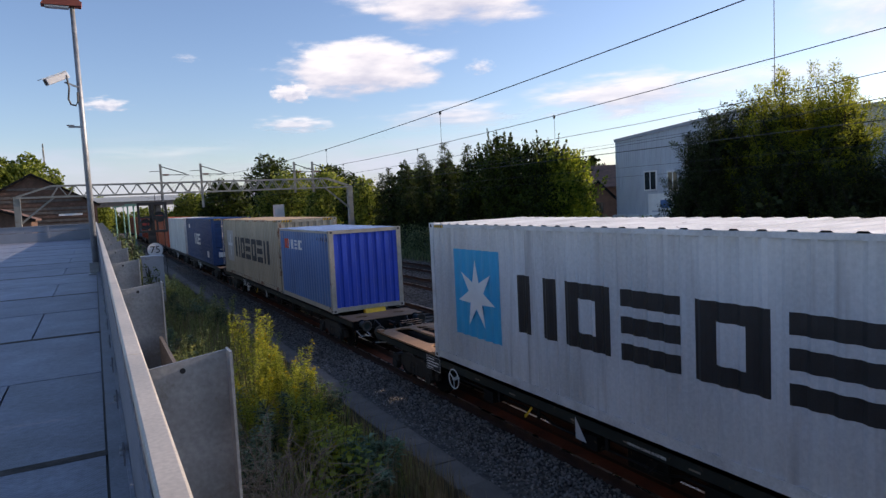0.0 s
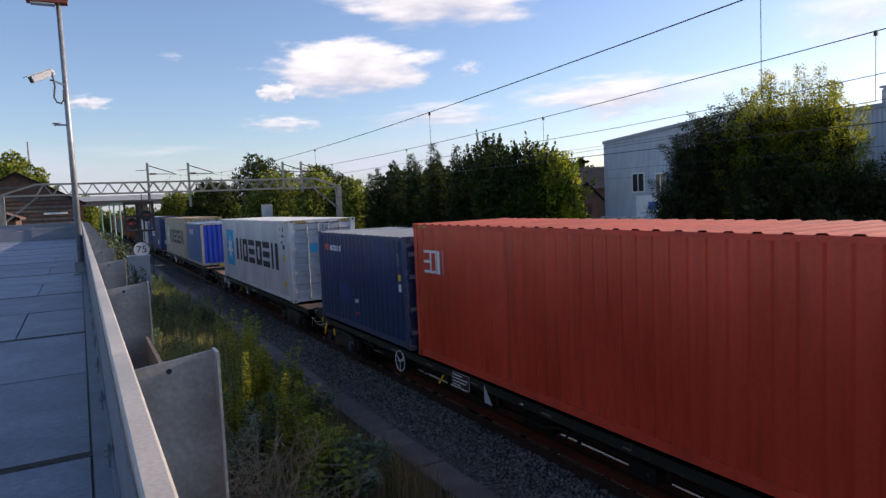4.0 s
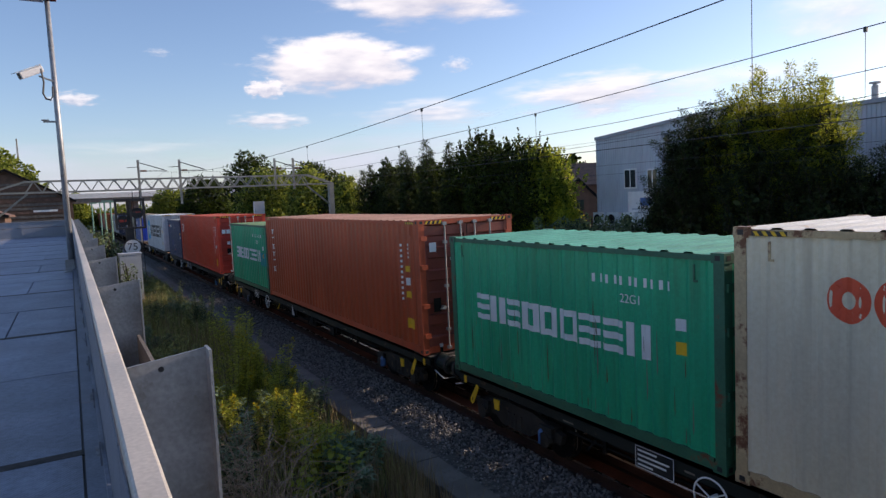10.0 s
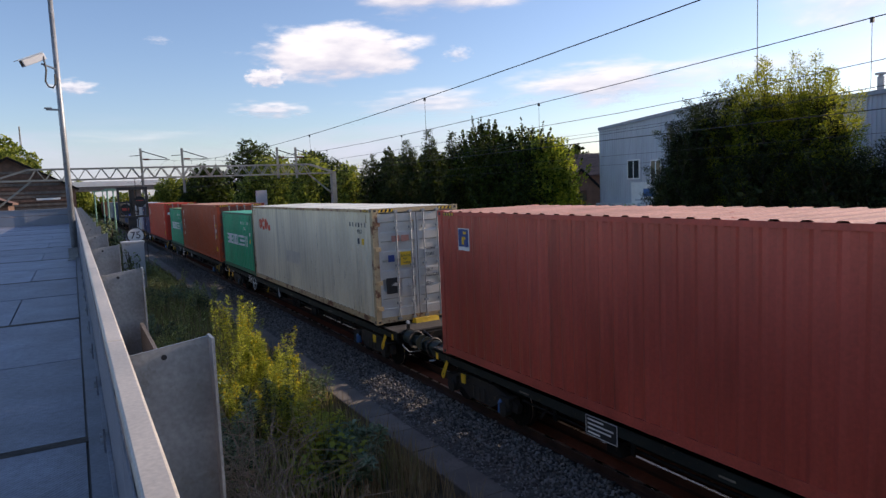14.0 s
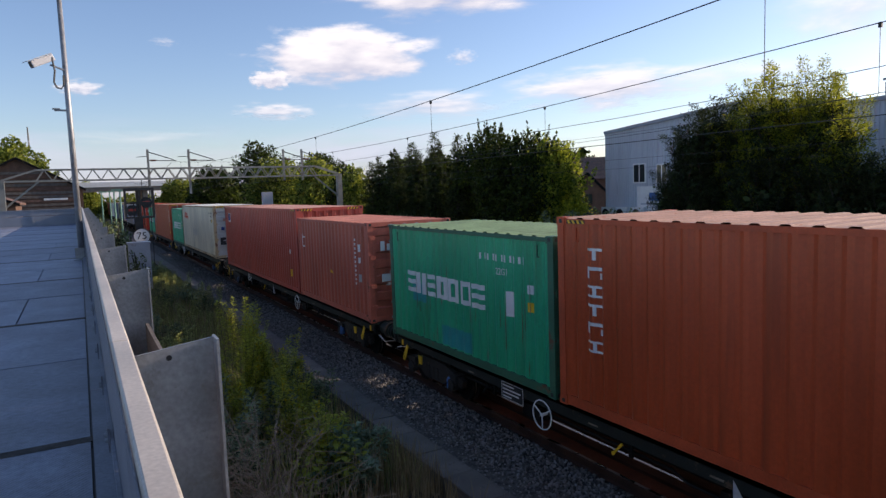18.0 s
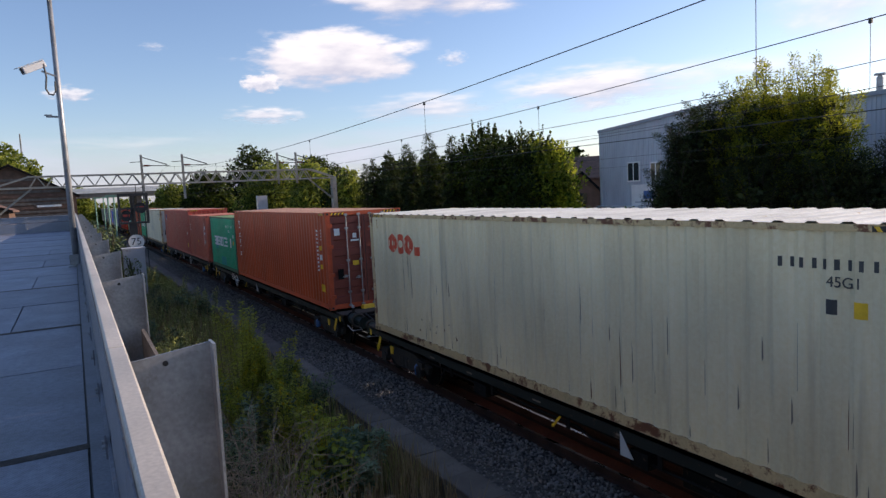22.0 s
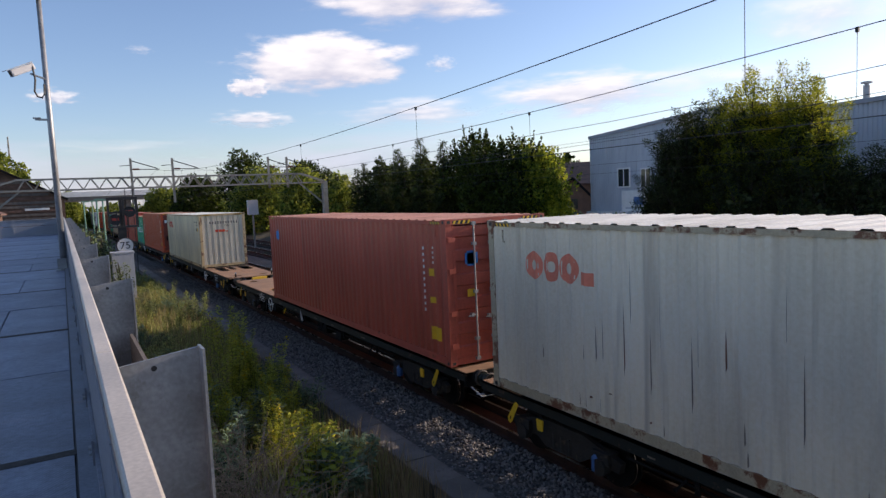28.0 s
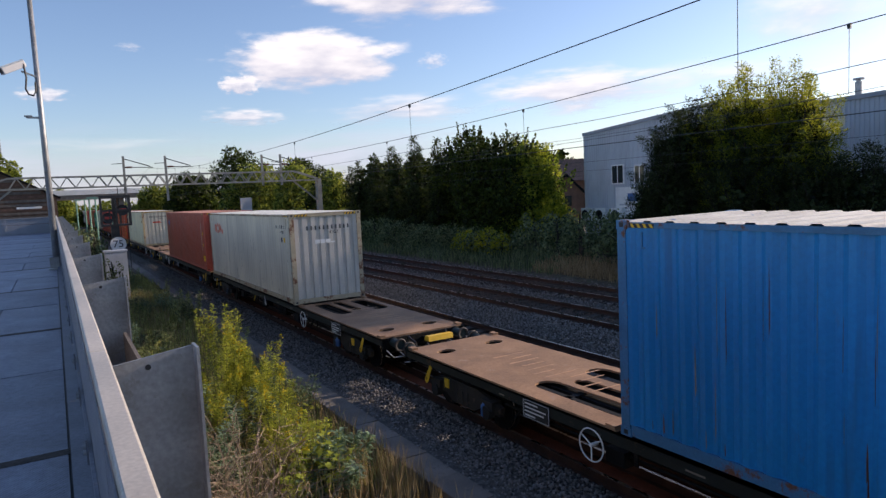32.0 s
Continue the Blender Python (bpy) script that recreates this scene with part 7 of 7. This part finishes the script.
def lobed_weed(x, y, h, seed):
    """A young tree-like weed: a few stems with broad five-lobed leaves, each leaf a part."""
    r = random.Random(seed)
    t = thing("weed", "leafy weed with broad lobed bright green leaves", "plant", pose(x, y, ground_height(x, y)), "trackside weeds")
    leaf = Shape()
    rim = [(0.0, -0.12), (0.35, -0.3), (0.3, 0.02), (0.62, 0.18), (0.28, 0.3), (0.3, 0.62), (0.1, 0.55), (0.0, 1.0)]
    rim = rim + [(-a, b) for a, b in reversed(rim[1:-1])]
    leaf.v = [(0, 0.2, 0)] + [(a, b, 0.12 * abs(a) - 0.18 * b * b) for a, b in rim]
    leaf.f = [(0, 1 + i, 1 + (i + 1) % len(rim)) for i in range(len(rim))]
    me = raw("leaf", leaf, LEAF["maple"])
    for i in range(5):
        an = r.uniform(0, 6.28)
        top = Vector((math.cos(an) * 0.25, math.sin(an) * 0.25, h * r.uniform(0.7, 1.0)))
        base = Vector((math.cos(an) * 0.06, math.sin(an) * 0.06, -0.05))
        part("stem", Shape().tube(base, top, 0.008, 5, 0, 0.003, False), M["weed_stem"], t)
        for k in range(11):
            q = 0.25 + 0.75 * k / 10
            p = base.lerp(top, q)
            a2 = k * 2.4 + r.uniform(-0.4, 0.4)
            s = r.uniform(0.09, 0.15) * (1.15 - 0.4 * q)
            ob = new("leaf", me)
            ob.parent = t
            ob.matrix_basis = Matrix.Translation(p) @ Euler((radians(r.uniform(-30, 15)), radians(r.uniform(-25, 25)), a2)).to_matrix().to_4x4() @ Matrix.Translation((0, s * 0.45, 0)) @ Matrix.Scale(s, 4)


def straw_tuft(x, y, seed):
    g = np.random.default_rng(seed)
    s = blades(g, 70, (x - 0.16, x + 0.16, y - 0.16, y + 0.16), 0.45, 0.9, 0.22, 0.0045)
    s.v = [(a - x, b - y, c - ground_height(x, y)) for a, b, c in s.v]
    t = thing("grass_tuft", "upright tuft of dry straw beside the cable trough", "grass", pose(x, y, ground_height(x, y)), "dry grass tufts")
    tagged(part("blade_bunch", raw("blade_bunch", s, LEAF["straw"]), None, t), kind="stuff")


M["weed_stem"] = paint("weed_stem", (0.12, 0.13, 0.05), 0.8, 0, 0.2, 4, 30, 0.1)


def make_weeds():
    g = np.random.default_rng(11)
    for i, (x, y, h, r, n) in enumerate(((2.8, 14.0, 2.35, 0.6, 3600), (3.2, 13.4, 1.9, 0.6, 3000), (2.5, 13.2, 1.7, 0.6, 3000), (3.6, 14.0, 1.3, 0.5, 2400), (3.4, 12.6, 1.3, 0.5, 2400), (2.6, 12.2, 1.2, 0.6, 2000), (3.2, 11.5, 1.25, 0.5, 2000), (2.8, 10.7, 1.2, 0.5, 2000), (3.3, 10.1, 1.0, 0.45, 1600))):
        weed("weed", "tall goldenrod clump with yellow plumes", x, y, h, r, "weed", 0.042, n, 21 + i, True)
    weed("weed", "blue-green leafy weed on the near bank", 3.5, 9.5, 0.8, 0.6, "blue_green", 0.075, 1700, 35)
    weed("weed", "blue-green leafy weed on the near bank", 3.3, 9.0, 0.75, 0.5, "blue_green", 0.075, 1500, 36)
    weed("weed", "yellow flowering weed beside the deck", 3.0, 9.6, 1.45, 0.3, "weed", 0.05, 600, 37, True)
    for i in range(46):
        y = 9 + i * 0.75
        x = g.uniform(1.2, 4.2)
        k = g.integers(0, 4)
        weed("weed", ("green leafy weed", "blue-green leafy weed on the near bank", "mixed green weed with dry stems", "low leafy weed")[k] + " on the bank", x, y, g.uniform(0.6, 1.5), g.uniform(0.45, 0.8), ("mid", "blue_green", "mid", "bush")[k], (0.045, 0.055, 0.04, 0.05)[k], 1500, 900 + i)
    for i in range(9):
        bramble(g.uniform(1.0, 1.75), 6.0 + 0.28 * i, g.uniform(1.3, 2.1), g.uniform(0.4, 0.7), 40 + i)
    t = new("trackside_grass", raw("trackside_grass", blades(g, 7000, (0.9, 4.5, 6, 34), 0.3, 0.9, 0.3, 0.008), LEAF["straw"]))
    tagged(t, "dry straw-coloured grass on the near bank", "grass", kind="stuff")
    t = new("green_grass", raw("green_grass", blades(g, 24000, (0.8, 4.45, 8.6, 45), 0.2, 0.65, 0.4, 0.01), LEAF["mid"]))
    tagged(t, "green grass and weeds on the near bank", "grass", kind="stuff")
    t = new("tall_straw", raw("tall_straw", blades(g, 450, (3.2, 4.4, 6.5, 15), 0.45, 0.95, 0.2, 0.005), LEAF["straw"]))
    tagged(t, "tall dry grass stalks beside the cable trough", "grass", kind="stuff")
    t = new("far_grass", raw("far_grass", blades(g, 14000, (21.5, 23.6, 4, 27), 0.25, 0.65, 0.75, 0.01), LEAF["old_straw"]))
    tagged(t, "long dry grass along the far bank", "grass", kind="stuff")
    t = new("far_green_grass", raw("far_green_grass", blades(g, 9000, (21.3, 24.5, 25, 62), 0.25, 0.6, 0.3, 0.02), LEAF["bush"]))
    tagged(t, "short green grass along the far bank", "grass", kind="stuff")
    lobed_weed(2.95, 9.1, 1.35, 61)
    lobed_weed(3.25, 8.9, 1.05, 62)
    lobed_weed(2.7, 8.95, 0.95, 63)
    lobed_weed(3.1, 9.4, 1.15, 64)
    lobed_weed(3.4, 9.25, 0.85, 65)
    for i, (x, y) in enumerate(((4.25, 8.9), (4.05, 8.75), (4.4, 8.5), (3.7, 9.1), (4.3, 9.7), (3.5, 8.6))):
        straw_tuft(x, y, 80 + i)


make_weeds()


# ---------------------------------------------------------------- clouds
def cloud_material(seed, soft, white=1.0, haze=False):
    mt = bpy.data.materials.new("cloud")
    mt.use_nodes = True
    n, l = mt.node_tree.nodes, mt.node_tree.links
    n.clear()
    tc = n.new("ShaderNodeTexCoord")
    mp = n.new("ShaderNodeMapping")
    mp.inputs["Location"].default_value = (seed * 3.7, seed * 1.3, seed * 2.1)
    l.new(tc.outputs["Object"], mp.inputs[0])
    nz = n.new("ShaderNodeTexNoise")
    nz.inputs["Scale"].default_value, nz.inputs["Detail"].default_value, nz.inputs["Roughness"].default_value = 2.6, 6, 0.52
    l.new(mp.outputs[0], nz.inputs["Vector"])
    gr = n.new("ShaderNodeTexGradient")
    gr.gradient_type = "SPHERICAL"
    l.new(tc.outputs["Object"], gr.inputs[0])
    ad = n.new("ShaderNodeMath")
    ad.operation = "MULTIPLY_ADD"
    ad.inputs[1].default_value = 0.7
    l.new(gr.outputs[1], ad.inputs[0])
    l.new(nz.outputs[0], ad.inputs[2])
    mr = n.new("ShaderNodeMapRange")
    mr.interpolation_type = "SMOOTHSTEP"
    mr.inputs["From Min"].default_value, mr.inputs["From Max"].default_value = 0.6, 0.6 + soft * 1.5
    mr.inputs["To Max"].default_value = white
    l.new(ad.outputs[0], mr.inputs[0])
    edge = n.new("ShaderNodeMapRange")
    edge.inputs["From Min"].default_value, edge.inputs["From Max"].default_value = 0.0, 0.25
    l.new(gr.outputs[1], edge.inputs[0])
    mul = n.new("ShaderNodeMath")
    mul.operation = "MULTIPLY"
    l.new(mr.outputs[0], mul.inputs[0])
    l.new(edge.outputs[0], mul.inputs[1])
    # greyer towards the underside: the cloud's shade is put into its own glow
    sx = n.new("ShaderNodeSeparateXYZ")
    l.new(tc.outputs["Object"], sx.inputs[0])
    sh = n.new("ShaderNodeMath")
    sh.operation = "MULTIPLY_ADD"
    sh.inputs[1].default_value = 0.35
    l.new(sx.outputs[1], sh.inputs[0])
    l.new(nz.outputs[0], sh.inputs[2])
    cr = n.new("ShaderNodeValToRGB")
    cr.color_ramp.elements[0].position, cr.color_ramp.elements[1].position = 0.3, 0.66
    cr.color_ramp.elements[0].color, cr.color_ramp.elements[1].color = (0.6, 0.63, 0.69, 1), (0.93, 0.93, 0.89, 1)
    if haze:  # thin far haze, bluer than the near clouds
        cr.color_ramp.elements[0].color, cr.color_ramp.elements[1].color = (0.42, 0.5, 0.66, 1), (0.62, 0.66, 0.78, 1)
    l.new(sh.outputs[0], cr.inputs[0])
    em = n.new("ShaderNodeEmission")
    em.inputs["Strength"].default_value = 0.95
    l.new(cr.outputs[0], em.inputs[0])
    tr = n.new("ShaderNodeBsdfTransparent")
    mx = n.new("ShaderNodeMixShader")
    l.new(mul.outputs[0], mx.inputs[0])
    l.new(tr.outputs[0], mx.inputs[1])
    l.new(em.outputs[0], mx.inputs[2])
    o = n.new("ShaderNodeOutputMaterial")
    l.new(mx.outputs[0], o.inputs[0])
    return mt


CLOUDS = (  # heading and height in degrees, half width and half height in degrees, softness, density
    (21.9, 11.6, 9.7, 3.15, 0.2, 1.0), (30.0, 16.6, 11.5, 3.2, 0.26, 1.0), (29.6, 7.3, 9.0, 1.7, 0.4, 0.8), (44.5, 8.0, 10.5, 2.4, 0.3, 0.9),
    (15.8, 9.6, 2.2, 1.1, 0.2, 0.9), (15.9, 7.0, 4.4, 1.0, 0.35, 0.8), (1.5, 8.6, 2.2, 0.8, 0.3, 0.8), (62.5, 12.0, 8.0, 3.6, 0.5, 0.75),
    (32.2, 11.2, 1.7, 0.9, 0.4, 0.6), (6.0, 4.8, 9.0, 1.0, 0.6, 0.35), (7.7, 12.3, 1.3, 0.5, 0.5, 0.4), (0.0, 2.0, 24.0, 5.0, 0.4, 0.55), (26.0, 3.0, 22.0, 4.5, 0.5, 0.7), (56.0, 8.2, 12.0, 2.2, 0.7, 0.7))
SKY_R = 3800.0
CLOUD_THINGS = []


def make_clouds():
    for i, (az, el, hw, hh, soft, dens) in enumerate(CLOUDS):
        s = Shape()
        k = 8
        for a in range(k + 1):
            for b in range(k + 1):
                u, v = 2 * a / k - 1, 2 * b / k - 1
                s.v.append((u, v, -0.05 * (u * u + v * v)))
        for a in range(k):
            for b in range(k):
                q = a * (k + 1) + b
                s.f.append((q, q + 1, q + k + 2, q + k + 1))
                s.m.append(0)
        ob = thing("cloud", "soft white summer cloud in a blue sky", "cloud", None, "clouds", "structure", raw("cloud", s, cloud_material(i + 1, soft, dens, hw > 15)))
        ob.scale = (SKY_R * math.tan(radians(hw)), SKY_R * math.tan(radians(hh)), SKY_R * 0.02)
        CLOUD_THINGS.append((ob, az, el))


make_clouds()


# ---------------------------------------------------------------- what moves
def motions():
    times = [0.0, 4.0, 8.0, 12.0, 16.0, 20.0, 24.0, 28.0, 32.0]
    for ob, x, u, z in TRAIN:
        walk(ob, [(t, pose(x, u + travelled(t), z)) for t in times])
    for ob, az, el in CLOUD_THINGS:
        rows = []
        for t in (0.0, 16.0, 32.0):
            a, e = radians(az - 0.045 * t), radians(el)
            p = Vector((math.sin(a) * math.cos(e), math.cos(a) * math.cos(e), math.sin(e))) * SKY_R + Vector(EYE)
            rows.append((t, look(p, EYE) @ pose(0, 0, 0, 0, 180, 0)))
        walk(ob, rows)


motions()
